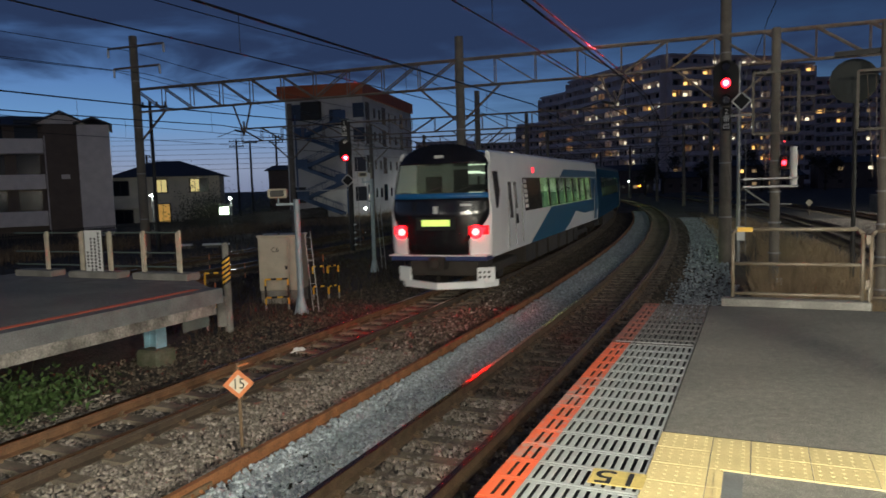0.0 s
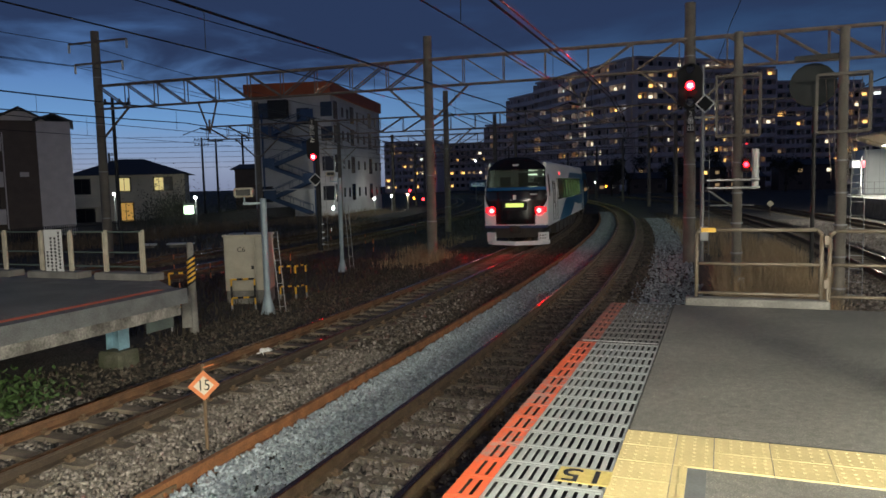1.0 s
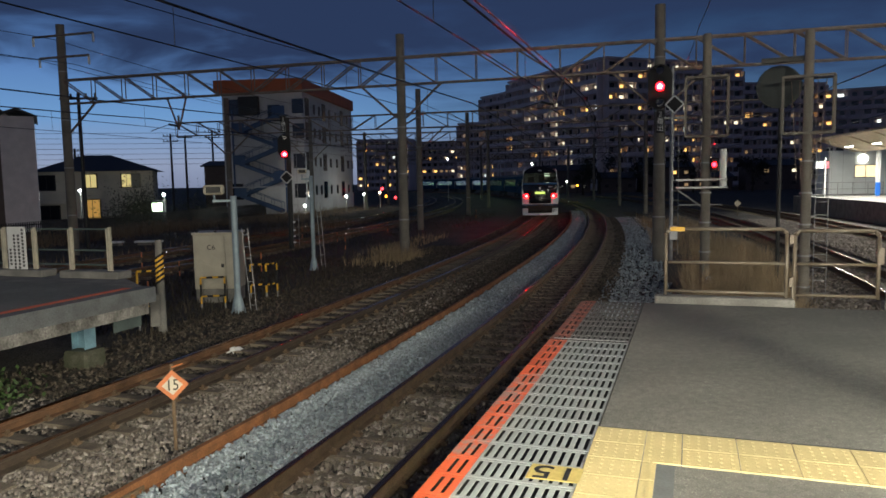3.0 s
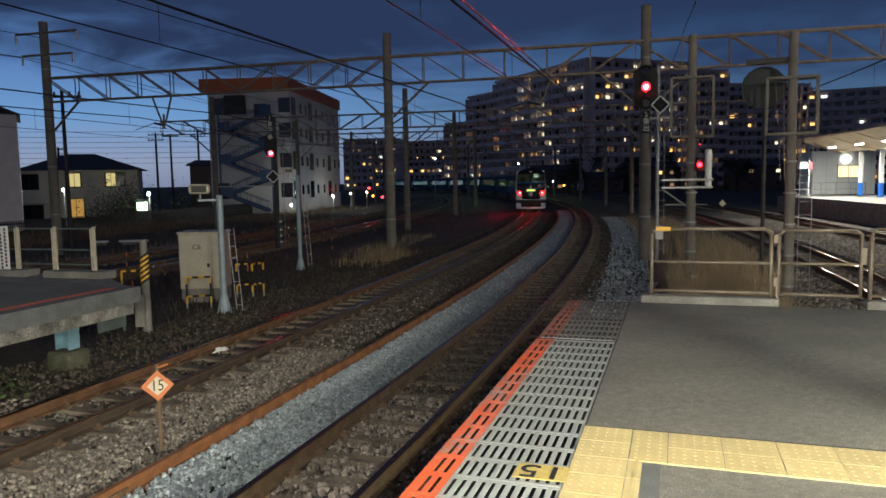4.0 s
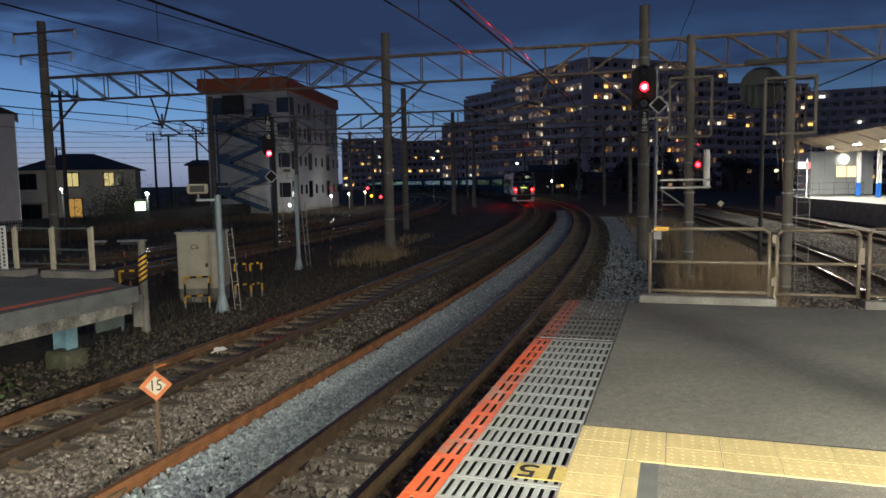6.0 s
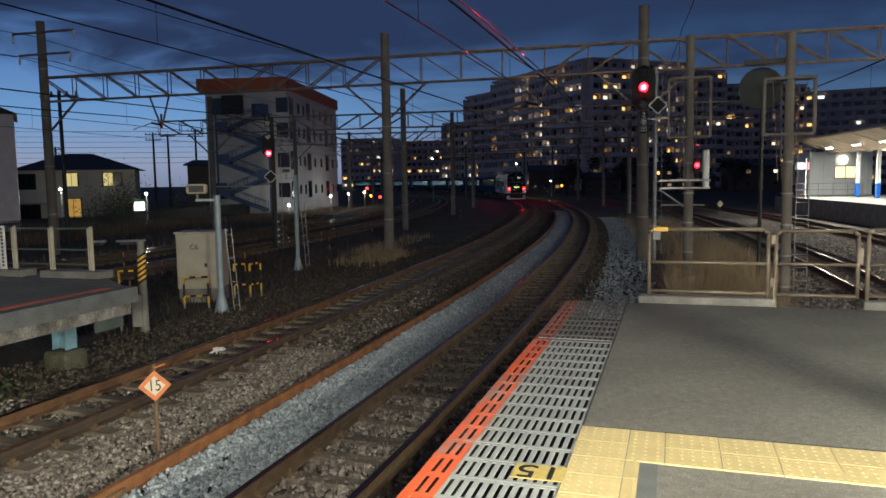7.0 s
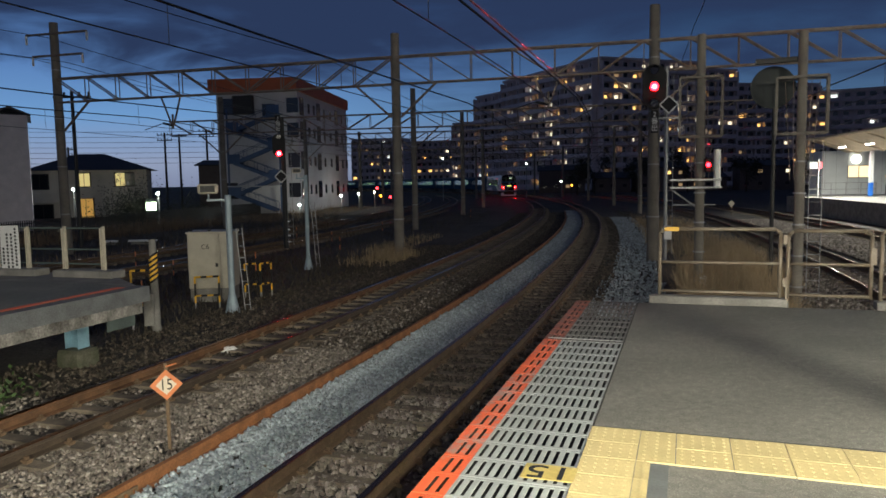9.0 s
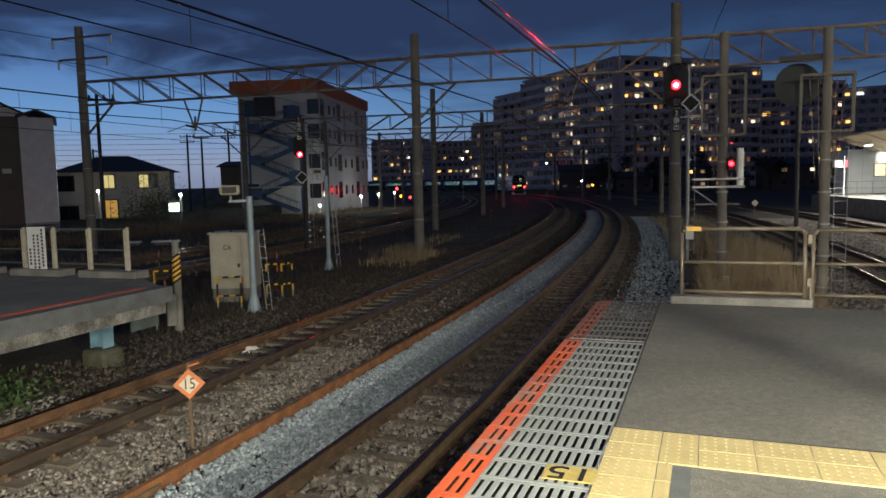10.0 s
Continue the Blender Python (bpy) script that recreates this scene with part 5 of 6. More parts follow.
def apartment(p0, p1, depth, floors, bays, label, seed, lit=0.33, fh=2.88):
    rng = random.Random(seed)
    L = hypot(p1[0] - p0[0], p1[1] - p0[1])
    t = thing("apartment_building", frame_to(p0, p1), label, "apartment building", "apartment buildings")
    H = floors * fh + 0.9
    bm = bmesh.new()
    bm_box(bm, (L / 2, depth / 2 + 1.5, H / 2), (L, depth, H))
    part("wall", bm, M_APT, t)
    box_part("parapet", (L / 2, depth / 2 + 1.2, H + 0.3), (L + 0.3, depth + 0.9, 0.6), M_APT, t)
    w = L / bays
    for f in range(floors):
        z = 0.6 + f * fh
        bm = bmesh.new()
        bm_box(bm, (L / 2, 0.75, z + 0.0), (L, 1.5, 0.25))
        bm_box(bm, (L / 2, 0.06, z + 0.62), (L, 0.12, 1.1))
        part("balcony", bm, M_APT, t, "pale balcony with a solid parapet")
        for b in range(bays):
            key = "d"
            if rng.random() < lit:
                key = rng.choice("1111222344")
            ww = w * (rng.choice((0.28, 0.36, 0.5)) if key != "d" else rng.choice((0.4, 0.55, 0.68)))
            o = piece("window", WIN[key], t, Matrix.Translation((w * (b + 0.5) + rng.uniform(-0.12, 0.12) * w, 1.45, z + 1.75)) @ Matrix.Diagonal((ww, 1, 0.85 if key != "d" else 1.7, 1)))
    for b in range(bays + 1):
        bm = bmesh.new()
        bm_box(bm, (w * b, 0.8, H / 2), (0.5 if b % 2 else 0.28, 1.5, H - 0.8))
        part("party_wall", bm, M_APT, t)
    return t


apartment((16.6, 245.0), (38.2, 200.0), 14, 12, 13, "tall pale apartment block with balconies and lit windows", 1)
apartment((41.2, 198.4), (72.6, 211.0), 14, 12, 11, "tall pale apartment block with balconies and lit windows", 2)
apartment((72.0, 223.0), (88.0, 226.0), 14, 12, 5, "pale apartment block with few lit windows", 3, 0.16)
apartment((89.0, 236.0), (121.0, 241.0), 14, 11, 10, "dim apartment block with few lit windows", 4, 0.15)
apartment((8.0, 262.0), (17.0, 246.5), 12, 11, 4, "lower end of a pale apartment block", 5, 0.2)
apartment((0.0, 268.0), (8.0, 262.0), 12, 8, 4, "low end of a pale apartment block", 6, 0.2)
apartment((118.0, 238.0), (152.0, 220.0), 14, 10, 11, "dim apartment block behind the far platform", 7, 0.13)
apartment((-42.0, 305.0), (-20.0, 302.0), 14, 7, 9, "distant apartment block with lit windows", 8, 0.3)
apartment((-19.0, 330.0), (4.0, 326.0), 14, 7, 9, "distant apartment block with lit windows", 9, 0.2)

M_STW = mat("station_white_wall", (0.56, 0.56, 0.585), 0.8, 0, 0.2, 0.4, 0.1, 10)
M_FASC = mat("orange_red_fascia", (0.42, 0.10, 0.035), 0.6, 0, 0.2, 0.6, 0.05, 15)
M_STAIR = mat("blue_stair_steel", (0.035, 0.075, 0.17), 0.5, 0.2, 0.2, 2, 0.05, 30)


def orange_building():
    A, B, C = Vector((-26.0, 81.0)), Vector((-16.9, 80.3)), Vector((-14.8, 103.0))
    t = thing("office_building", pose(0, 0, GROUND_Z - 0.05), "four-storey white office building with an orange roof band", "building")
    D = A + (C - B)
    H = 13.45
    bm = bmesh.new()
    bm_prism(bm, [tuple(A), tuple(B), tuple(C), tuple(D)], 0, H, "Z")
    part("wall", bm, M_STW, t)
    u, v = (B - A).normalized(), (C - B).normalized()
    c = [A - u * 0.5 - v * 1.0, B + u * 0.3 - v * 1.0, C + u * 0.3, D - u * 0.5]
    bm = bmesh.new()
    bm_prism(bm, [tuple(p) for p in c], H, H + 1.35, "Z")
    part("roof_band", bm, M_FASC, t, "orange-red roof fascia")

    def wall_win(P, d, dist, z, w, h, key="d"):
        nrm = Vector((d.y, -d.x))
        q = P + d * dist + nrm * 0.02
        a = atan2(d.y, d.x)
        piece("window", WIN[key], t, Matrix.Translation((q.x, q.y, z)) @ Matrix.Rotation(a, 4, "Z") @ Matrix.Diagonal((w, 1, h, 1)))
    for f, z in enumerate((2.6, 5.9, 9.2, 11.9)):
        for k, dd in enumerate((1.6, 4.4, 6.5, 8.4, 11.0, 14.0, 17.0, 20.0, 22.5)):
            wall_win(B, v, dd, z, 0.7 if k % 3 else 1.5, 1.1 if k % 3 else 2.0)
        wall_win(A, u, 8.6, z, 1.3, 1.6)
        if f in (0, 3):
            wall_win(A, u, 1.3, z, 1.5, 1.8)
    wall_win(A, u, 5.9, 11.2, 1.4, 1.8)
    # outside stair in zigzag flights
    nrm = Vector((u.y, -u.x))

    def W(d, out, z):
        q = A + u * d + nrm * out
        return (q.x, q.y, z)
    for k in range(6):
        z0, z1 = 0.4 + k * 1.75, 0.4 + (k + 1) * 1.75
        a, b = (2.2, 6.8) if k % 2 else (6.8, 2.2)
        bm = bmesh.new()
        for out in (0.3, 1.3):
            bm_strut(bm, W(a, out, z0), W(b, out, z1), 0.10, 0.34)
            bm_strut(bm, W(a, out, z0 + 0.95), W(b, out, z1 + 0.95), 0.05, 0.06)
            for i in range(5):
                q = i / 4
                bm_strut(bm, W(a + (b - a) * q, out, z0 + (z1 - z0) * q), W(a + (b - a) * q, out, z0 + (z1 - z0) * q + 0.95), 0.04, 0.04)
        for i in range(9):
            q = (i + 0.5) / 9
            bm_strut(bm, W(a + (b - a) * q, 0.3, z0 + (z1 - z0) * q), W(a + (b - a) * q, 1.3, z0 + (z1 - z0) * q), 0.26, 0.04)
        part("stair_flight", bm, M_STAIR, t, "blue steel stair flight")
        bm = bmesh.new()
        bm_strut(bm, W(b - 0.7, 0.8, z1), W(b + 0.7, 0.8, z1), 1.2, 0.12)
        bm_strut(bm, W(b - 0.7, 1.35, z1 + 0.5), W(b + 0.7, 1.35, z1 + 0.5), 0.04, 0.9)
        part("stair_landing", bm, M_STAIR, t)
    for d in (1.6, 7.4):
        bm = bmesh.new()
        bm_strut(bm, W(d, 1.3, 0), W(d, 1.3, 11.5), 0.16, 0.16)
        part("stair_column", bm, M_STAIR, t)
    box_part("service_box", W(3.2, 0.4, 12.0), (2.2, 0.8, 2.0), M_DARK, t, "", 0.05, atan2(u.y, u.x))
    box_part("wall_awning", W(4.4, 1.0, 3.1), (6.5, 1.8, 0.12), M_STW, t, "", 0.02, atan2(u.y, u.x))
    return t


orange_building()

M_H1D = mat("dark_brown_siding", (0.15, 0.115, 0.10), 0.75, 0, 0.2, 1.5, 0.1, 25)
M_H1L = mat("pale_siding", (0.78, 0.72, 0.72), 0.75, 0, 0.15, 1.5, 0.1, 25)
M_ROOF = mat("dark_roof_tiles", (0.03, 0.03, 0.036), 0.6, 0, 0.3, 2, 0.2, 20)
M_H2 = mat("beige_render_wall", (0.66, 0.60, 0.50), 0.85, 0, 0.15, 1, 0.1, 20)


def gable_roof(name, x0, x1, y0, y1, z, rise, t, over=0.4, thick=0.14):
    bm = bmesh.new()
    ym = (y0 + y1) / 2
    bm_prism(bm, [(y0 - over, z - 0.1), (ym, z + rise), (y1 + over, z - 0.1), (y1 + over, z + thick - 0.1), (ym, z + rise + thick), (y0 - over, z + thick - 0.1)], x0 - over, x1 + over, "X")
    return part(name, bm, M_ROOF, t, "dark pitched roof")


def house_three_storey():
    # built in a frame whose x runs along the street front
    t = thing("three_storey_house", pose(-40.6, 50.7, GROUND_Z - 0.05, 0, 0, 30), "three-storey house in dark brown and pale siding", "house")
    box_part("dark_wall", (6.0, 3.5, 4.45), (2.4, 7.0, 8.9), M_H1D, t, "dark brown siding")
    box_part("pale_wall", (8.35, 2.6, 4.4), (2.3, 6.6, 8.8), M_H1L, t, "pale grey siding")
    box_part("recessed_wall", (2.4, 4.2, 4.4), (4.8, 6.4, 8.8), M_H1D, t, "dark brown siding")
    for z in (1.4, 4.25, 7.0):
        box_part("balcony", (2.5, 0.6, z + 0.2), (4.6, 1.4, 1.15), M_H1L, t, "pale balcony front", 0.03)
        for x in (1.2, 3.6):
            piece("window", WIN["d"], t, Matrix.Translation((x, 0.98, z + 1.55)) @ Matrix.Diagonal((1.6, 1, 1.5, 1)))
    for z in (4.8,):
        box_part("vent", (6.2, -0.05, z), (0.6, 0.12, 0.35), M_H1L, t)
    bm = bmesh.new()
    bm_prism(bm, [(4.4, 8.9), (6.1, 9.75), (7.8, 8.9)], -0.2, 7.2, "Y")
    part("gable", bm, M_H1L, t)
    bm = bmesh.new()
    bm_prism(bm, [(4.1, 8.75), (6.1, 9.75), (8.1, 8.75), (8.1, 8.9), (6.1, 9.93), (4.1, 8.9)], -0.5, 7.4, "Y")
    part("roof", bm, M_ROOF, t, "dark pitched roof")
    bm = bmesh.new()
    bm_prism(bm, [(7.0, 8.8), (8.4, 9.25), (9.75, 8.7), (9.75, 8.85), (8.4, 9.42), (7.0, 8.95)], -0.9, 6.2, "Y")
    part("roof", bm, M_ROOF, t, "dark pitched roof")
    gable_roof("roof", -0.5, 4.5, 0.6, 7.2, 8.8, 0.9, t)
    for x in (0.3, 4.9):
        bm = bmesh.new()
        bm_bar(bm, (x, -0.15, 0.2), (x, -0.15, 8.0), 0.09, 8)
        part("downpipe", bm, M_H1L, t)


house_three_storey()


def house_two_storey():
    t = thing("two_storey_house", pose(-46.2, 76.0, GROUND_Z - 1.1, 0, 0, 19), "two-storey beige house with a dark hip roof and lit windows", "house")
    box_part("wall", (7.3, 4.0, 3.2), (11.4, 8.0, 6.4), M_H2, t)
    bm = bmesh.new()
    a = [bm.verts.new(p) for p in ((0.9, -0.8, 6.2), (13.8, -0.8, 6.2), (13.8, 8.8, 6.2), (0.9, 8.8, 6.2))]
    b = [bm.verts.new(p) for p in ((5.6, 4.0, 8.1), (8.4, 4.0, 8.1))]
    bm.faces.new((a[0], a[1], b[1], b[0]))
    bm.faces.new((a[1], a[2], b[1]))
    bm.faces.new((a[2], a[3], b[0], b[1]))
    bm.faces.new((a[3], a[0], b[0]))
    bm.faces.new(a[::-1])
    part("roof", bm, M_ROOF, t, "dark hip roof")
    for x, z, w, h, k in ((6.7, 5.15, 1.2, 1.4, "5"), (10.3, 5.15, 1.0, 1.4, "5"), (11.3, 5.15, 0.75, 1.4, "d"), (6.75, 2.0, 1.5, 2.2, "6"), (2.4, 5.0, 1.6, 1.5, "d"), (2.6, 1.6, 1.8, 1.8, "d"), (12.35, 2.0, 0.9, 1.5, "d")):
        fr = box_part("window_frame", (x, -0.02, z), (w + 0.2, 0.06, h + 0.2), M_DARK, t)
        for sg in (-1, 1):
            piece("window_pane", WIN[k], fr, Matrix.Translation((x + sg * w / 4, -0.05, z)) @ Matrix.Diagonal((w / 2 - 0.06, 1, h, 1)))
    box_part("balcony", (2.8, -0.6, 3.3), (4.0, 1.2, 1.1), M_H2, t, "", 0.03)
    w = thing("low_house", pose(-31.5, 90.0, GROUND_Z - 0.05, 0, 0, 4), "low dark house behind the lit house", "house")
    box_part("wall", (6, 4, 2.9), (12, 8, 5.8), M_H1D, w)
    gable_roof("roof", 0, 12, 0, 8, 5.8, 0.6, w)


house_two_storey()


def far_house(x, y, w, h, turn, lit, seed):
    """A dark low house with a pitched roof before the apartment blocks."""
    rng = random.Random(seed)
    t = thing("far_house", pose(x, y, GROUND_Z - 0.05, 0, 0, turn), "dark low house with a pitched roof and a few lights", "house", "far houses")
    box_part("wall", (w / 2, 3.5, h / 2), (w, 7.0, h), M_H1D, t)
    gable_roof("roof", 0, w, 0, 7.0, h, 1.3, t)
    k = max(2, int(w / 2.6))
    for f in range(max(1, int(h / 2.8))):
        for i in range(k):
            key = rng.choice("44412") if rng.random() < lit else "d"
            piece("window", WIN[key], t, Matrix.Translation((w * (i + 0.5) / k, -0.02, 1.6 + 2.8 * f)) @ Matrix.Diagonal((0.9, 1, 0.7, 1)))


for i, (x, y, w, h) in enumerate(((21.0, 176, 11, 5.4), (33.5, 170, 8, 3.4), (43.0, 168, 11, 5.6), (56.0, 172, 9, 3.2), (67.0, 170, 12, 5.6))):
    far_house(x, y, w, h, -8 + 4 * (i % 4), 0.16, 40 + i)


def far_tree(x, y, h, seed):
    """A bare-looking dusk tree: tapered trunk, limbs and small leaf clumps with gaps."""
    rng = np.random.default_rng(seed)
    t = thing("dark_tree", pose(x, y, GROUND_Z - 0.05), "dark bare-looking tree before the apartment blocks", "tree", "dark trees")
    bm = bmesh.new()
    bm_bar(bm, (0, 0, 0), (0, 0, h * 0.6), 0.45, 8, 0.2)
    part("trunk", bm, M_WEED, t)
    V, F = [], []
    for _ in range(9):
        a, up = rng.uniform(0, 2 * pi), rng.uniform(0.5, 0.95)
        tip = Vector((cos(a) * h * 0.3, sin(a) * h * 0.3, h * up))
        bm = bmesh.new()
        bm_bar(bm, (0, 0, h * rng.uniform(0.25, 0.5)), tip, 0.14, 6, 0.05)
        part("limb", bm, M_WEED, t)
        for _ in range(110):
            q = tip + Vector(rng.normal(0, h * 0.085, 3))
            a1, b1 = Vector(rng.normal(size=3)).normalized() * 0.22, Vector(rng.normal(size=3)).normalized() * 0.14
            k = len(V)
            V += [tuple(q - a1), tuple(q + b1), tuple(q + a1), tuple(q - b1)]
            F.append((k, k + 1, k + 2, k + 3))
    me = bpy.data.meshes.new("crown")
    me.from_pydata(V, [], F)
    me.materials.append(M_SHRUB)
    new("crown", me).parent = t


for i, (x, y, h) in enumerate(((25.5, 148, 6.5), (30.5, 156, 8.0), (38.0, 150, 7.0), (50.0, 155, 8.5), (60.5, 150, 7.0), (74.0, 150, 8.0))):
    far_tree(x, y, h, 60 + i)


# ---------------------------------------------------------------- small far lamps and masts
M_LW = glow("street_lamp_glow", (0.9, 1.0, 0.95), 30.0)
M_LWM = glow("street_lamp_glow_warm", (1.0, 0.82, 0.5), 18.0)


def street_lamp(x, y, z, warm=False, r=0.16, power=0):
    t = thing("street_lamp", pose(x, y, GROUND_Z - 0.02), "small bright street lamp on a thin post", "street lamp", "street lamps")
    h = z - GROUND_Z
    bm = bmesh.new()
    bm_bar(bm, (0, 0, 0), (0, 0, h), 0.1, 8)
    part("post", bm, M_STEEL, t)
    bm = bmesh.new()
    bmesh.ops.create_icosphere(bm, subdivisions=2, radius=r, matrix=Matrix.Translation((0, -0.12, h)))
    part("globe", bm, M_LWM if warm else M_LW, t, "glowing lamp globe", smooth=True)
    if power:
        point_lamp("street_light", (x, y - 0.6, z), power, (1.0, 0.85, 0.6) if warm else (0.9, 1.0, 0.92), 0.3)


street_lamp(-31.5, 60.0, 1.7, False, 0.11, 150)
street_lamp(-26.5, 65.0, 1.2, False, 0.13, 300)
for x, y, z, wm in ((-15.2, 76.0, 0.6, True), (-12.6, 82, 0.4, False), (-11.9, 92, 0.5, False), (-10.3, 96, 0.6, True), (-1.5, 120, 5.6, False),
                    (13.5, 132, 4.8, False), (21.0, 140, 1.5, False), (-16.3, 77, -0.4, False)):
    street_lamp(x, y, z, wm, 0.14, 120 if y < 100 else 0)


def crossing_signal(x, y, z, glass):
    """A pole with a dark round lamp hood and a lit lens."""
    t = thing("crossing_signal", pose(x, y, GROUND_Z - 0.02), "distant road signal with a lit lens on a dark pole", "road signal", "road signals")
    h = z - GROUND_Z
    bm = bmesh.new()
    bm_bar(bm, (0, 0, 0), (0, 0, h + 0.3), 0.12, 8)
    part("post", bm, M_DARK, t)
    bm = bmesh.new()
    bm_cyl(bm, (0, -0.12, h), 0.3, 0.16, 16, "Y")
    part("hood", bm, M_BLACK, t)
    bm = bmesh.new()
    bm_cyl(bm, (0, -0.22, h), 0.2, 0.04, 16, "Y")
    part("lens", bm, glass, t, "glowing lens")


M_AMBER = glow("amber_lens", (1.0, 0.35, 0.03), 8.0)
M_REDL = glow("far_red_lens", (1.0, 0.03, 0.04), 9.0)
crossing_signal(-11.4, 110.0, 1.0, M_REDL)
crossing_signal(-11.0, 112.0, -0.2, M_AMBER)
crossing_signal(-9.6, 112.0, -0.4, M_REDL)
crossing_signal(24.0, 146.0, 0.6, M_AMBER)
box = thing("lit_vending_machine", pose(-28.3, 68.0, GROUND_Z - 0.02), "glowing pale green vending machine beside the yard", "vending machine")
box_part("case", (0, 0, 1.1), (1.15, 0.7, 1.9), M_GUSS, box)
box_part("display", (0, -0.36, 1.4), (0.95, 0.04, 0.75), glow("vending_glow", (0.75, 1.0, 0.65), 6.0), box, "bright display")


def utility_pole(x, y, top, arms, dia=0.34):
    t = thing("utility_pole", pose(x, y, GROUND_Z - 0.02), "dark utility pole with cross arms", "pole", "utility poles")
    h = top - GROUND_Z
    bm = bmesh.new()
    bm_bar(bm, (0, 0, 0), (0, 0, h), dia, 10, dia * 0.7)
    part("shaft", bm, M_DARK, t)
    for k in range(arms):
        bm = bmesh.new()
        bm_box(bm, (0, 0, h - 0.3 - k * 0.7), (2.0, 0.1, 0.1))
        for dx in (-0.9, -0.4, 0.4, 0.9):
            bm_cyl(bm, (dx, 0, h - 0.15 - k * 0.7), 0.06, 0.22, 8)
        part("cross_arm", bm, M_DARK, t)
    return t


utility_pole(-37.5, 95.0, 8.8, 2)
utility_pole(-35.6, 95.0, 8.6, 1)
utility_pole(-32.0, 95.0, 9.2, 2)
utility_pole(-45.0, 85.0, 6.6, 2)
utility_pole(-20.0, 38.5, 6.9, 1, 0.24)


def fence_yard():
    f = thing("yard_fence", Matrix(), "dark picket fence along the far edge of the yard", "fence")
    for s0 in range(0, 90, 15):
        bm = bmesh.new()
        for k in range(75):
            p = pt(306.5, s0 + k * 0.2, GROUND_Z + 0.6)
            bm_box(bm, p, (0.05, 0.05, 1.2))
        for z in (0.4, 1.0):
            a, b = pt(306.5, s0, GROUND_Z + z), pt(306.5, s0 + 15, GROUND_Z + z)
            bm_strut(bm, a, b, 0.04, 0.06)
        part("fence_panel", bm, M_DARK, f)


fence_yard()

M_COPPER = mat("bright_copper_wire", (0.85, 0.45, 0.35), 0.25, 1.0, 0.1, 5, 0, 40)
for r in (R_A + 0.13,):
    w = span_wire("copper_feeder_wire", r, r, MARKS, 4.97, 0.28, 0.036, "bright copper feeder wire above the track")
    w.data.materials.clear()
    w.data.materials.append(M_COPPER)

# line wires of the yard and the street beyond
for k, (r, z) in enumerate(((317.0, 8.9), (316.0, 8.0), (318.0, 7.7), (331.0, 7.2), (346.0, 7.4))):
    span_wire("feeder_wire", r, r, MARKS, z, 0.5, 0.03, "dark feeder wire between poles")
for k in range(7):
    z = 5.0 + 0.75 * k * 0.9
    pts = [Vector((-75 + 11 * i, 96 + (i - 5) * 0.8, z - 0.6 * 4 * (i / 9) * (1 - i / 9) + 0.4)) for i in range(10)]
    wire("street_wire", pts, 0.05, "dark street wire between utility poles")


# ---------------------------------------------------------------- train
M_TWHITE = mat("train_white_paint", (0.88, 0.885, 0.89), 0.28, 0, 0.06, 1.5, 0.02, 60)
M_TBLUE = mat("train_blue_paint", (0.014, 0.13, 0.26), 0.28, 0, 0.08, 1.5, 0.02, 60)
# darkened copy of the train blue, so the far cars look unlit
M_TBLUED = mat("train_shaded_blue_paint", (0.008, 0.05, 0.10), 0.85, 0, 0.15, 1.5, 0.05, 60)
M_TBLUED.node_tree.nodes["Principled BSDF"].inputs["Specular IOR Level"].default_value = 0.1
M_TBLACK = mat("train_black_mask", (0.010, 0.010, 0.012), 0.14, 0, 0.1, 3, 0.01, 60)
M_TBAND = mat("train_band_blue", (0.01, 0.12, 0.32), 0.3, 0, 0.1, 3, 0.01, 60)
M_ROOFG = mat("train_roof_grey", (0.06, 0.065, 0.07), 0.6, 0, 0.2, 2, 0.02, 50)
M_SKIRT = mat("train_skirt_navy", (0.03, 0.05, 0.16), 0.4, 0, 0.15, 3, 0.02, 60)
M_UNDER = mat("train_underframe", (0.05, 0.042, 0.036), 0.7, 0.2, 0.4, 3, 0.2, 40)
M_TGLASS = glass_mat()
M_WGLASS = glass_mat("windscreen_glass", (0.52, 0.60, 0.57))
M_CABW = mat("cab_wall_grey", (0.17, 0.19, 0.175), 0.6, 0, 0.2, 2, 0.02, 50)
M_SEAT = mat("train_seat_cloth", (0.16, 0.24, 0.20), 0.9, 0, 0.2, 6, 0.1, 90)
M_INNER = mat("train_inner_panel", (0.62, 0.66, 0.58), 0.6, 0, 0.08, 2, 0.02, 50)
M_CURTAIN = mat("train_curtain", (0.55, 0.62, 0.42), 0.9, 0, 0.2, 12, 0.2, 60)
M_TUBE = glow("train_ceiling_tube", (0.72, 1.0, 0.48), 13.0)
# the next two glow to imitate the red glare round each tail lamp
M_CLUST = glow("red_cover_halo_glow", (1.0, 0.012, 0.02), 1.0)
M_HALO = glow("red_halo_glow", (1.0, 0.008, 0.013), 9.0)
M_LED = glow("led_display", (0.80, 1.0, 0.22), 1.0)
M_CABL = glow("cab_lamp", (0.9, 1.0, 0.75), 1.6)
CAR_L = 20.0


def half_width(z):
    return 1.45 - max(0.0, z - 2.2) * 0.10 - max(0.0, 1.5 - z) * 0.06


def car_shell(bm_target, y0, y1, z0, z1, thick=0.05, sides=(-1, 1)):
    for sg in sides:
        a, b = sg * half_width(z0), sg * half_width(z1)
        bm_prism(bm_target, [(a, z0), (b, z1), (b - sg * thick, z1), (a - sg * thick, z0)], y0, y1, "Y")


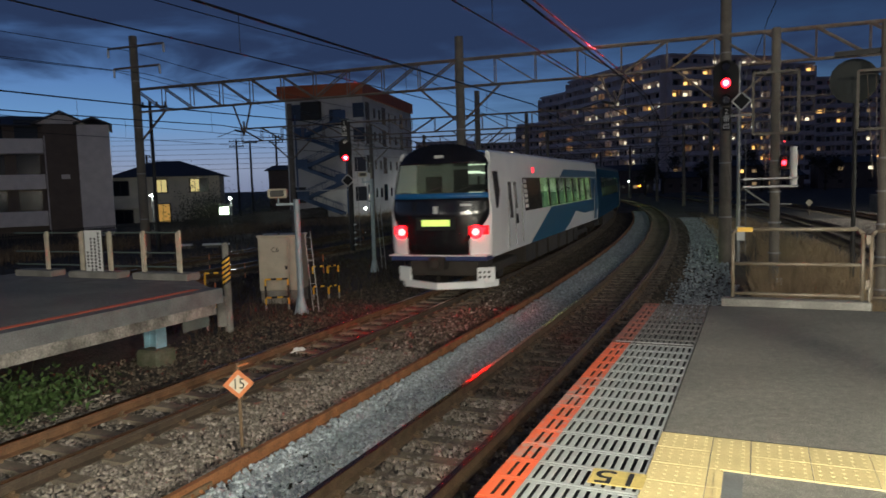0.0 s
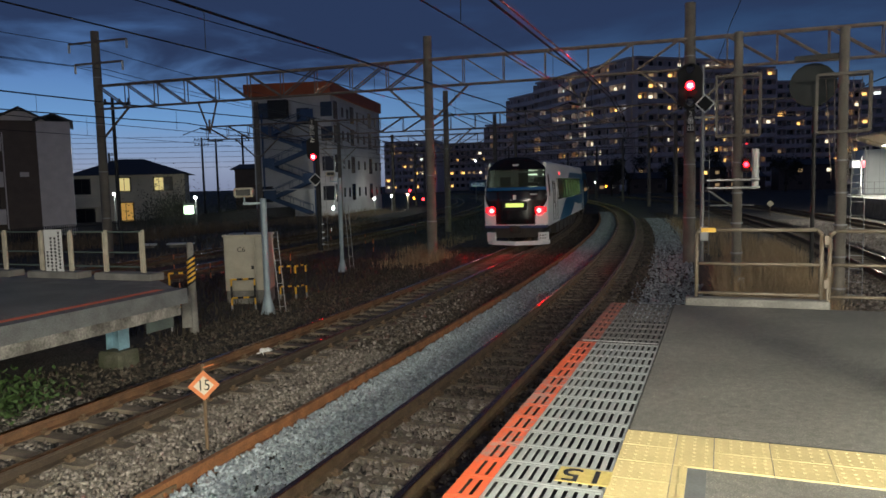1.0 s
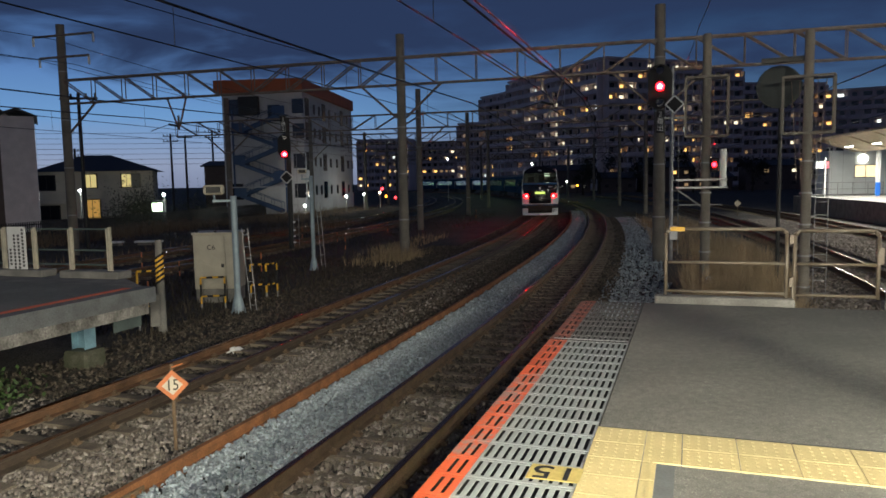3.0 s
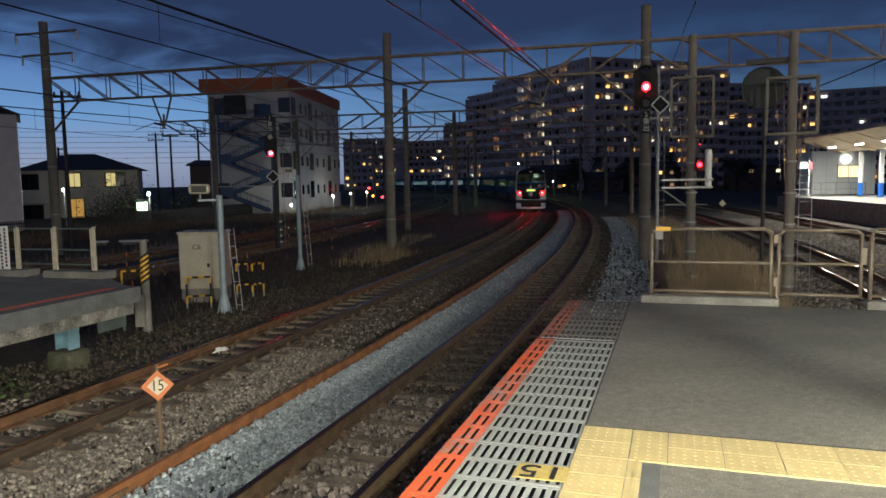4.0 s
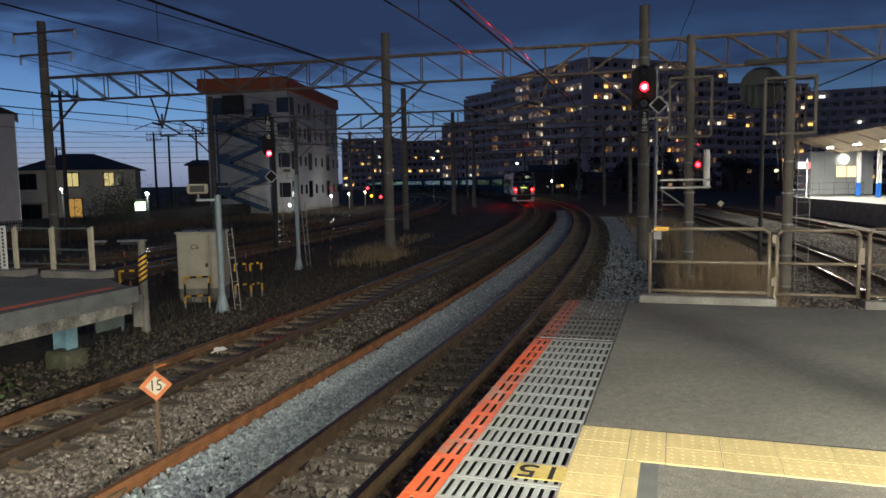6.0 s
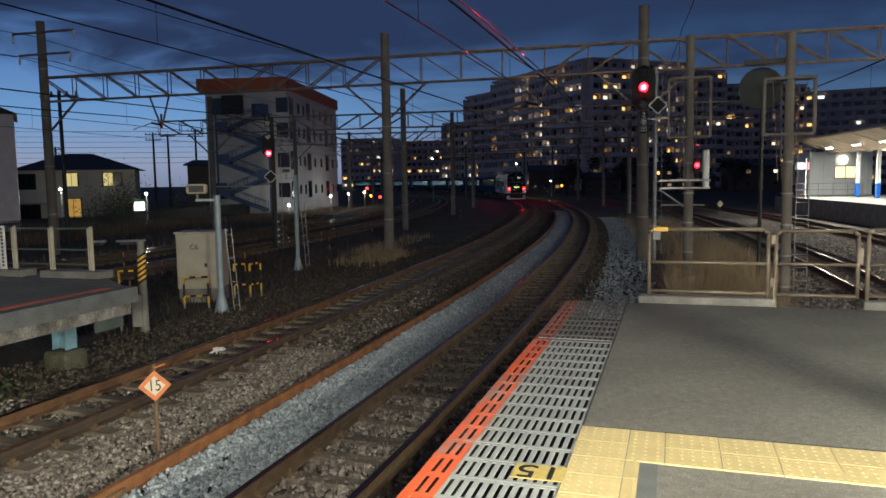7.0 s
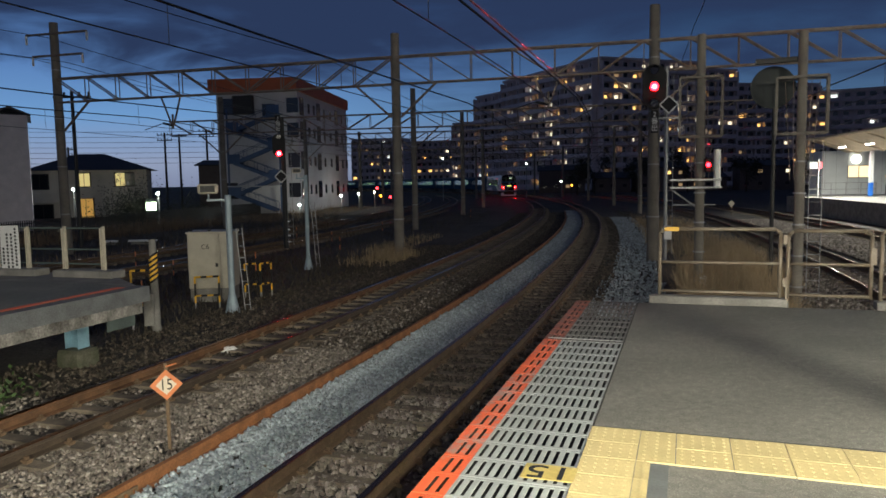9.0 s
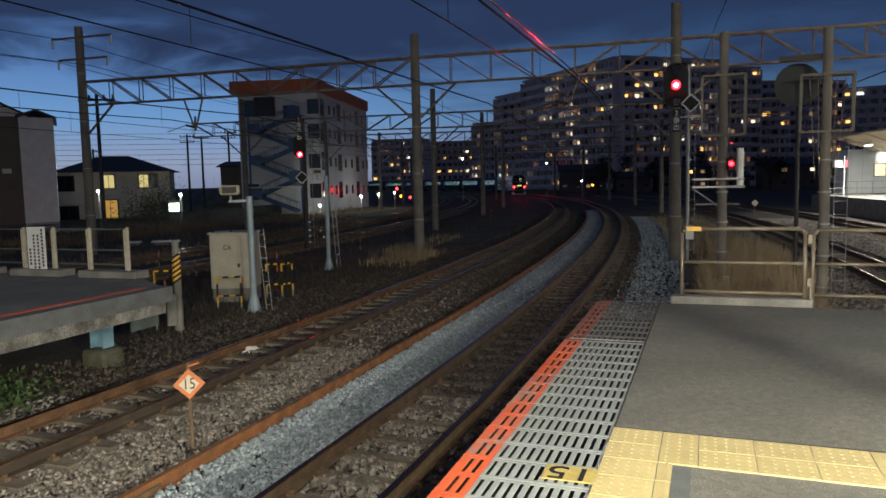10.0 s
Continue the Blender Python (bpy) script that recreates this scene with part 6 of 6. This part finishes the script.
def side_plate(name, poly, material, car, sides=(1, -1), off=0.004, label=""):
    """A thin painted field on the car's side; poly in (y, z)."""
    for sg in sides:
        bm = bmesh.new()
        fa = [bm.verts.new((sg * (half_width(z) + off), y, z)) for y, z in poly]
        fb = [bm.verts.new((sg * (half_width(z) - 0.01), y, z)) for y, z in poly]
        n = len(poly)
        bm.faces.new(fa)
        bm.faces.new(fb[::-1])
        for i in range(n):
            bm.faces.new((fa[i], fb[i], fb[(i + 1) % n], fa[(i + 1) % n]))
        bmesh.ops.recalc_face_normals(bm, faces=bm.faces)
        part(name, bm, material, car, label)


def arc_roof(y0, y1):
    out = []
    for i in range(15):
        a = pi * i / 14
        out.append((1.31 * cos(a), 3.55 + 0.42 * sin(a) ** 0.75 if 0 < i < 14 else 3.55))
    bm = bmesh.new()
    bm_prism(bm, out, y0, y1, "Y")
    return bm


def car_middle(car, y0, blue_from, cab):
    """Side walls with real window openings, roof, inside and underframe, from y0 to the car's end."""
    win0, win1, wz0, wz1 = (6.5 if cab else 2.3), 17.7, 2.08, 3.12
    body = bmesh.new()
    car_shell(body, y0, CAR_L - 0.15, 1.0, wz0)
    car_shell(body, y0, CAR_L - 0.15, wz1, 3.58)
    n = 7 if cab else 8
    pw = (win1 - win0) / n
    car_shell(body, y0, win0 - (2.4 if cab else 0.0), wz0, wz1)
    car_shell(body, win1, CAR_L - 0.15, wz0, wz1)
    bm_box(body, (0, CAR_L - 0.2, 2.3), (2.7, 0.1, 2.6))
    if not cab:
        bm_box(body, (0, y0 + 0.05, 2.3), (2.7, 0.1, 2.6))
    part("body", body, M_TWHITE if cab else M_TBLUED, car)
    part("roof", arc_roof(y0, CAR_L - 0.15), M_TWHITE if cab else M_ROOFG, car, "white rounded roof" if cab else "dark grey rounded roof", smooth=False)
    for i in range(n + 1):
        bm = bmesh.new()
        y = win0 + pw * i
        car_shell(bm, y - 0.09, y + 0.09, wz0, wz1)
        part("window_pillar", bm, M_TBLACK, car, "black pillar between windows")
    for i in range(n):
        for sg in (-1, 1):
            bm = bmesh.new()
            car_shell(bm, win0 + pw * i + 0.09, win0 + pw * (i + 1) - 0.09, wz0, wz1, 0.012, (sg,))
            part("window_pane", bm, M_TGLASS, car, "tinted window glass").visible_shadow = False
            bm = bmesh.new()
            car_shell(bm, win0 + pw * i + 0.10, win0 + pw * i + 0.42, wz0 + 0.05, wz1, 0.02, (sg,))
            bmesh.ops.translate(bm, vec=(-sg * 0.12, 0, 0), verts=bm.verts)
            part("curtain", bm, M_CURTAIN, car, "tied-back pale curtain")
        for x in (-0.85, 0.85):
            bm = bmesh.new()
            bm_box(bm, (x, win0 + pw * (i + 0.5), 2.0), (0.95, 0.16, 1.05))
            bm_box(bm, (x, win0 + pw * (i + 0.5) - 0.3, 1.6), (0.95, 0.5, 0.16))
            part("seat", bm, M_SEAT, car, "green cloth passenger seat")
    box_part("inner_floor", (0, (y0 + CAR_L) / 2, 1.12), (2.7, CAR_L - y0 - 0.5, 0.1), M_INNER, car)
    box_part("inner_ceiling", (0, (win0 + CAR_L) / 2, 3.42), (2.5, CAR_L - win0 - 0.5, 0.06), M_INNER, car)
    for x in (-0.6, 0.6):
        box_part("ceiling_tube", (x, (win0 + win1) / 2, 3.36), (0.16, win1 - win0, 0.03), M_TUBE, car, "glowing ceiling light strip")
    # blue livery
    zt = 3.54
    if blue_from is not None:
        b = blue_from
        side_plate("livery_band", [(b, 1.0), (b + 3.2, wz0 - 0.02), (b + 9.4, wz0 - 0.02), (b + 8.4, 1.75), (b + 7.0, 1.28), (b + 5.8, 1.0)],
                   M_TBLUE, car, label="blue diagonal livery stripe")
        side_plate("livery_band", [(b + 9.2, wz0 - 0.02), (CAR_L - 0.16, wz0 - 0.02), (CAR_L - 0.16, 1.5), (b + 10.6, 1.5), (b + 8.3, 1.7)],
                   M_TBLUE, car, label="blue livery stripe below the windows")
        side_plate("livery_band", [(b + 5.2, wz1 + 0.02), (b + 6.2, zt - 0.1), (b + 6.9, zt), (CAR_L - 0.16, zt), (CAR_L - 0.16, wz1 + 0.02)],
                   M_TBLUE, car, label="blue livery field above the windows")
        side_plate("livery_band", [(17.8, wz0), (CAR_L - 0.16, wz0), (CAR_L - 0.16, wz1), (17.8, wz1)], M_TBLUE, car, label="blue livery field")
    else:
        side_plate("livery_band", [(0.3, 1.02), (CAR_L - 0.16, 1.02), (CAR_L - 0.16, 1.45), (0.3, 1.45)], M_TBLUED, car, label="livery stripe in the shaded blue")
    for sg in (-1, 1):
        bm = bmesh.new()
        bm_box(bm, (sg * 1.455, 18.75, 2.05), (0.03, 0.75, 1.95))
        part("end_door", bm, M_TBLUE if blue_from is not None else M_TBLACK, car, "sliding passenger door", 0.01)
        bm = bmesh.new()
        bm_bar(bm, (sg * 1.50, 18.2, 1.1), (sg * 1.50, 18.2, 2.7), 0.04, 8)
        part("grab_rail", bm, M_STEEL, car)
    # underframe: equipment boxes, bogies and wheels
    for y, w in ((5.6, 1.4), (7.4, 1.5), (9.3, 1.6), (11.2, 1.4), (12.9, 1.3), (14.2, 0.8)):
        box_part("equipment_box", (0, y, 0.68), (2.5, w, 0.62), M_UNDER, car, "grimy underfloor equipment box", 0.02)
    for y in (3.0, 17.0):
        bg = box_part("bogie", (0, y, 0.55), (2.1, 3.0, 0.26), M_UNDER, car, "dark steel bogie frame", 0.03)
        for dy in (-1.05, 1.05):
            bm = bmesh.new()
            for x in (-0.56, 0.56):
                bm_cyl(bm, (x, y + dy, 0.43), 0.43, 0.12, 24, "X")
            bm_bar(bm, (-0.9, y + dy, 0.43), (0.9, y + dy, 0.43), 0.14, 10)
            part("wheelset", bm, M_UNDER, bg)
    bm = bmesh.new()
    bm_box(bm, (0, CAR_L - 0.0, 2.2), (1.2, 0.5, 2.1))
    part("gangway", bm, M_BLACK, car, "black gangway bellows")


def face_y(x, z):
    """How far the rear face lies back at x and z above the rail."""
    k = 0.0 if z < 2.2 else 0.10 * (z - 2.2) + 0.22 * max(0.0, z - 2.6) ** 1.6
    return 0.42 * (abs(x) / 1.45) ** 2.2 + k + max(0.0, 1.3 - z) * 0.10


def face_patch(name, left, right, z0, z1, material, car, off=0.0, thick=0.04, nx=12, nz=12, label="", smooth=True):
    """A curved shell on the rear face between two side lines given as functions of z."""
    bm = bmesh.new()
    rings = []
    for d in (-off, -off + thick):
        g = []
        for j in range(nz + 1):
            z = z0 + (z1 - z0) * j / nz
            a, b = left(z), right(z)
            g.append([bm.verts.new((a + (b - a) * i / nx, face_y(a + (b - a) * i / nx, z) + d, z)) for i in range(nx + 1)])
        rings.append(g)
    f, k = rings
    for j in range(nz):
        for i in range(nx):
            bm.faces.new((f[j][i], f[j][i + 1], f[j + 1][i + 1], f[j + 1][i]))
            bm.faces.new((k[j][i], k[j + 1][i], k[j + 1][i + 1], k[j][i + 1]))
    for j in range(nz):
        bm.faces.new((f[j][0], f[j + 1][0], k[j + 1][0], k[j][0]))
        bm.faces.new((f[j][nx], k[j][nx], k[j + 1][nx], f[j + 1][nx]))
    for i in range(nx):
        bm.faces.new((f[0][i], k[0][i], k[0][i + 1], f[0][i + 1]))
        bm.faces.new((f[nz][i], f[nz][i + 1], k[nz][i + 1], k[nz][i]))
    bmesh.ops.recalc_face_normals(bm, faces=bm.faces)
    return part(name, bm, material, car, label, smooth=smooth)


def mask_half(z):
    if z > 3.40:
        return 1.32 * max(0.03, 1 - ((z - 3.40) / 0.69) ** 2) ** 0.5
    if z > 2.3:
        return min(1.40, half_width(z) - 0.035)
    if z > 1.55:
        u = (z - 1.55) / 0.75
        return 0.88 + 0.52 * sin(u * pi / 2) ** 0.9
    return 0.88


def train_rear_car():
    car = thing("train_rear_car", Matrix(), "white and blue train end car, black front, red tail lamps lit", "train car", "train cars")
    car_middle(car, 1.9, 4.9, True)
    w = half_width
    # white corners, black mask, windscreen
    face_patch("nose_corner", lambda z: -w(z), lambda z: -mask_half(z) + 0.005, 1.05, 3.58, M_TWHITE, car, 0, 0.05, 6, 24, "white painted nose corner")
    face_patch("nose_corner", lambda z: mask_half(z) - 0.005, lambda z: w(z), 1.05, 3.58, M_TWHITE, car, 0, 0.05, 6, 24, "white painted nose corner")
    face_patch("lower_mask", lambda z: -mask_half(z), lambda z: mask_half(z), 1.05, 2.60, M_TBLACK, car, 0.008, 0.05, 16, 20, "glossy black front mask")
    face_patch("blue_band", lambda z: -mask_half(z), lambda z: mask_half(z), 2.60, 2.74, M_TBAND, car, 0.008, 0.05, 16, 2, "blue band below the windscreen")
    face_patch("upper_mask", lambda z: -mask_half(z), lambda z: mask_half(z), 3.52, 4.07, M_TBLACK, car, 0.008, 0.05, 16, 12, "black roof fairing")
    for a, b in ((-1, -0.955), (0.955, 1)):
        face_patch("windscreen_post", lambda z: a * mask_half(z), lambda z: b * mask_half(z), 2.74, 3.52, M_TBLACK, car, 0.008, 0.05, 2, 6)
    face_patch("windscreen", lambda z: -0.955 * mask_half(z), lambda z: 0.955 * mask_half(z), 2.74, 3.52, M_WGLASS, car, 0.004, 0.012, 16, 8, "large curved windscreen").visible_shadow = False
    for sx in (-0.35, 0.45):
        bm = bmesh.new()
        bm_bar(bm, (sx, face_y(sx, 2.76) - 0.03, 2.76), (sx + 0.55, face_y(sx + 0.5, 3.0) - 0.03, 2.92), 0.025, 6)
        part("wiper", bm, M_BLACK, car)
    # sides of the nose
    for sg in (-1, 1):
        bm = bmesh.new()
        zs = [1.0 + 2.58 * i / 14 for i in range(15)]
        a = [bm.verts.new((sg * w(z), face_y(w(z), z) + 0.0, z)) for z in zs]
        b = [bm.verts.new((sg * w(z), 1.92, z)) for z in zs]
        c = [bm.verts.new((sg * (w(z) - 0.05), face_y(w(z), z) + 0.02, z)) for z in zs]
        d = [bm.verts.new((sg * (w(z) - 0.05), 1.92, z)) for z in zs]
        for i in range(14):
            bm.faces.new((a[i], b[i], b[i + 1], a[i + 1]))
            bm.faces.new((c[i], c[i + 1], d[i + 1], d[i]))
        bmesh.ops.recalc_face_normals(bm, faces=bm.faces)
        part("nose_side", bm, M_TWHITE, car, "white painted cab side")
    bm = bmesh.new()
    rows = []
    for y in (0.75, 1.2, 1.6, 1.95):
        rows.append([bm.verts.new((1.31 * cos(pi * i / 14), y, 3.55 + 0.42 * sin(pi * i / 14) ** 0.75 if 0 < i < 14 else 3.55)) for i in range(15)])
    for p, q in zip(rows[:-1], rows[1:]):
        for i in range(14):
            bm.faces.new((p[i], p[i + 1], q[i + 1], q[i]))
    part("nose_roof", bm, M_TBLACK, car, "black roof above the cab")
    for sg in (-1, 1):
        bm = bmesh.new()
        bm_prism(bm, [(sg * 1.345, 3.45), (sg * 1.30, 3.80), (sg * 1.20, 3.88), (sg * 1.16, 3.6)], 0.78, CAR_L - 0.2, "Y")
        part("roof_fin", bm, M_TWHITE, car, "white raised roof edge")
        side_plate("cab_side_window", [(0.85, 3.30), (1.35, 3.30), (1.40, 2.75), (1.05, 2.30), (0.85, 2.30)], M_TBLACK, car, (sg,))
        # crew door with upright windows and rails
        side_plate("crew_door", [(2.05, 1.08), (3.55, 1.08), (3.55, 3.15), (2.05, 3.15)], M_TWHITE, car, (sg,), 0.012, "white passenger door")
        side_plate("door_window", [(2.30, 1.95), (2.62, 1.95), (2.62, 3.0), (2.30, 3.0)], M_TBLACK, car, (sg,), 0.018)
        side_plate("door_window", [(2.95, 1.75), (3.22, 1.75), (3.22, 3.0), (2.95, 3.0)], M_TBLACK, car, (sg,), 0.018)
        for y in (2.0, 2.8, 3.65):
            bm = bmesh.new()
            bm_bar(bm, (sg * 1.49, y, 1.15), (sg * 1.47, y, 2.9), 0.035, 8)
            part("grab_rail", bm, M_STEEL, car)
        side_plate("logo_panel", [(4.1, 2.08), (6.5, 2.08), (6.5, 3.12), (4.1, 3.12)], M_TBLACK, car, (sg,), 0.006, "black side panel with white marks")
        for i in range(6):
            side_plate("logo_bar", [(4.2, 2.18 + i * 0.155), (4.55, 2.18 + i * 0.155), (4.55, 2.29 + i * 0.155), (4.2, 2.29 + i * 0.155)], M_WHITE, car, (sg,), 0.010)
        side_plate("side_display", [(5.5, 3.28), (5.85, 3.28), (5.85, 3.46), (5.5, 3.46)], M_LEDR, car, (sg,), 0.010, "red lit side display")
    # tail lamps
    for sg in (-1, 1):
        lamp = face_patch("tail_lamp_cover", lambda z: sg * 1.13 - 0.26, lambda z: sg * 1.13 + 0.24, 1.62, 1.86, M_CLUST, car, 0.02, 0.05, 6, 4, "lamp cover with a dim red glow for the lamp's halo")
        bm = bmesh.new()
        bm_cyl(bm, (sg * 1.06, face_y(1.06, 1.70) - 0.058, 1.70), 0.095, 0.004, 24, "Y")
        part("tail_lamp", bm, M_TAIL, lamp, "bright red tail lamp")
        # added disc behind the lamp, its glow stands in for the halo
        bm = bmesh.new()
        bm_cyl(bm, (sg * 1.06, face_y(1.06, 1.70) - 0.0, 1.70), 0.185, 0.11, 24, "Y")
        part("lamp_bowl", bm, M_HALO, lamp, "added glowing red disc imitating the lamp's halo")
        bm = bmesh.new()
        for i in range(4):
            bm_box(bm, (sg * (1.20 + 0.035 * i), face_y(1.22, 1.78) - 0.03, 1.78), (0.02, 0.02, 0.1))
        part("lamp_strip", bm, M_LEDR, lamp)
    box_part("destination_display", (0, face_y(0, 1.95) - 0.012, 1.95), (0.80, 0.02, 0.17), M_LED, car, "bright yellow-green destination display")
    box_part("display_frame", (0, face_y(0, 1.95) - 0.006, 1.93), (1.1, 0.02, 0.34), M_BLACK, car)
    box_part("emblem", (0, face_y(0, 2.3) - 0.012, 2.30), (0.13, 0.02, 0.20), M_WHITE, car, "small white square emblem")
    box_part("name_bar", (0.72, face_y(0.72, 2.42) - 0.010, 2.42), (0.55, 0.02, 0.06), M_WHITE, car, "small pale name plate")
    box_part("roof_light", (0, face_y(0, 3.72) - 0.02, 3.72), (0.26, 0.03, 0.08), M_WHITE, car, "small roof light")
    # buffer beam, coupler, snow plough
    box_part("buffer_beam", (0, 0.45, 1.0), (2.75, 0.7, 0.14), M_SKIRT, car, "navy blue buffer beam", 0.02)
    box_part("beam_edge", (0, 0.38, 1.075), (2.78, 0.75, 0.03), M_TWHITE, car)
    box_part("under_cab", (0, 1.2, 0.72), (2.0, 1.4, 0.5), M_UNDER, car, "", 0.03)
    bm = bmesh.new()
    bm_box(bm, (0, 0.15, 0.86), (0.42, 0.4, 0.34))
    bm_cyl(bm, (0, -0.05, 0.86), 0.13, 0.2, 16, "Y")
    part("coupler", bm, M_UNDER, car, "grey coupler below the front", 0.02)
    bm = bmesh.new()
    bm_prism(bm, [(0, -0.05), (1.15, 0.5), (1.42, 0.95), (1.42, 1.05), (1.08, 0.62), (0, 0.05), (-1.08, 0.62), (-1.42, 1.05), (-1.42, 0.95), (-1.15, 0.5)], 0.16, 0.34, "Z")
    part("snow_plough", bm, M_TWHITE, car, "white scratched snow plough")
    for sg in (-1, 1):
        box_part("skirt_side", (sg * 1.18, 0.62, 0.50), (0.5, 0.1, 0.42), M_TWHITE, car, "white skirt plate", 0.02, sg * 0.5)
    for i in range(3):
        for j in range(2):
            bm = bmesh.new()
            bm_cyl(bm, (1.05 + 0.11 * i, 0.50 + 0.06 * i, 0.45 + 0.13 * j), 0.03, 0.06, 10, "Y")
            part("skirt_hole", bm, M_BLACK, car)
    # cab inside
    box_part("cab_partition", (0, 1.95, 2.4), (2.6, 0.05, 2.4), M_CABW, car, "pale cab rear wall")
    for x, ww, hh in ((-0.75, 0.5, 0.7), (0.1, 0.45, 1.3), (0.85, 0.5, 0.6)):
        box_part("cab_wall_panel", (x, 1.91, 3.0), (ww, 0.03, hh * 0.6), M_DARK, car)
    box_part("cab_desk", (0, 0.95, 2.55), (2.4, 0.7, 0.3), M_DARK, car, "dark driver's desk", 0.03)
    box_part("cab_seat", (0.6, 1.5, 2.5), (0.5, 0.15, 0.9), M_DARK, car, "", 0.03)
    box_part("cab_lamp", (0.55, 1.86, 3.30), (0.42, 0.06, 0.07), M_CABL, car, "glowing cab lamp")
    box_part("cab_ceiling", (0, 1.3, 3.54), (2.4, 1.2, 0.03), M_INNER, car)
    return car


def train_middle_car():
    car = thing("train_car", Matrix(), "blue and white train car with lit greenish windows", "train car", "train cars")
    car_middle(car, 0.15, None, False)
    return car


REAR = train_rear_car()
MID = train_middle_car()
TRAIN = [REAR, MID] + [copy_thing(MID, Matrix()) for _ in range(7)]


# ---------------------------------------------------------------- motion of the train
def train_s(t):
    """Place of the train's tail along the curve."""
    ts = (0.0, 1.0, 2.5, 4.5, 5.5, 7.5, 9.0, 10.0)
    ss = (7.0, 20.6, 40.8, 65.8, 78.2, 103.8, 123.4, 136.2)
    return float(np.interp(t, ts, ss))


def motions():
    times = [i * 0.5 for i in range(21)]
    for k, car in enumerate(TRAIN):
        rows = []
        for t in times:
            s0 = train_s(t) + k * 20.0 * R0 / R_B
            a, b = pt(R_B, s0), pt(R_B, s0 + 20.0 * R0 / R_B)
            d = b - a
            rows.append((t, pose(a.x, a.y, RAIL_Z, 0, 0, math.degrees(atan2(d.y, d.x)) - 90)))
        walk(car, rows)


motions()
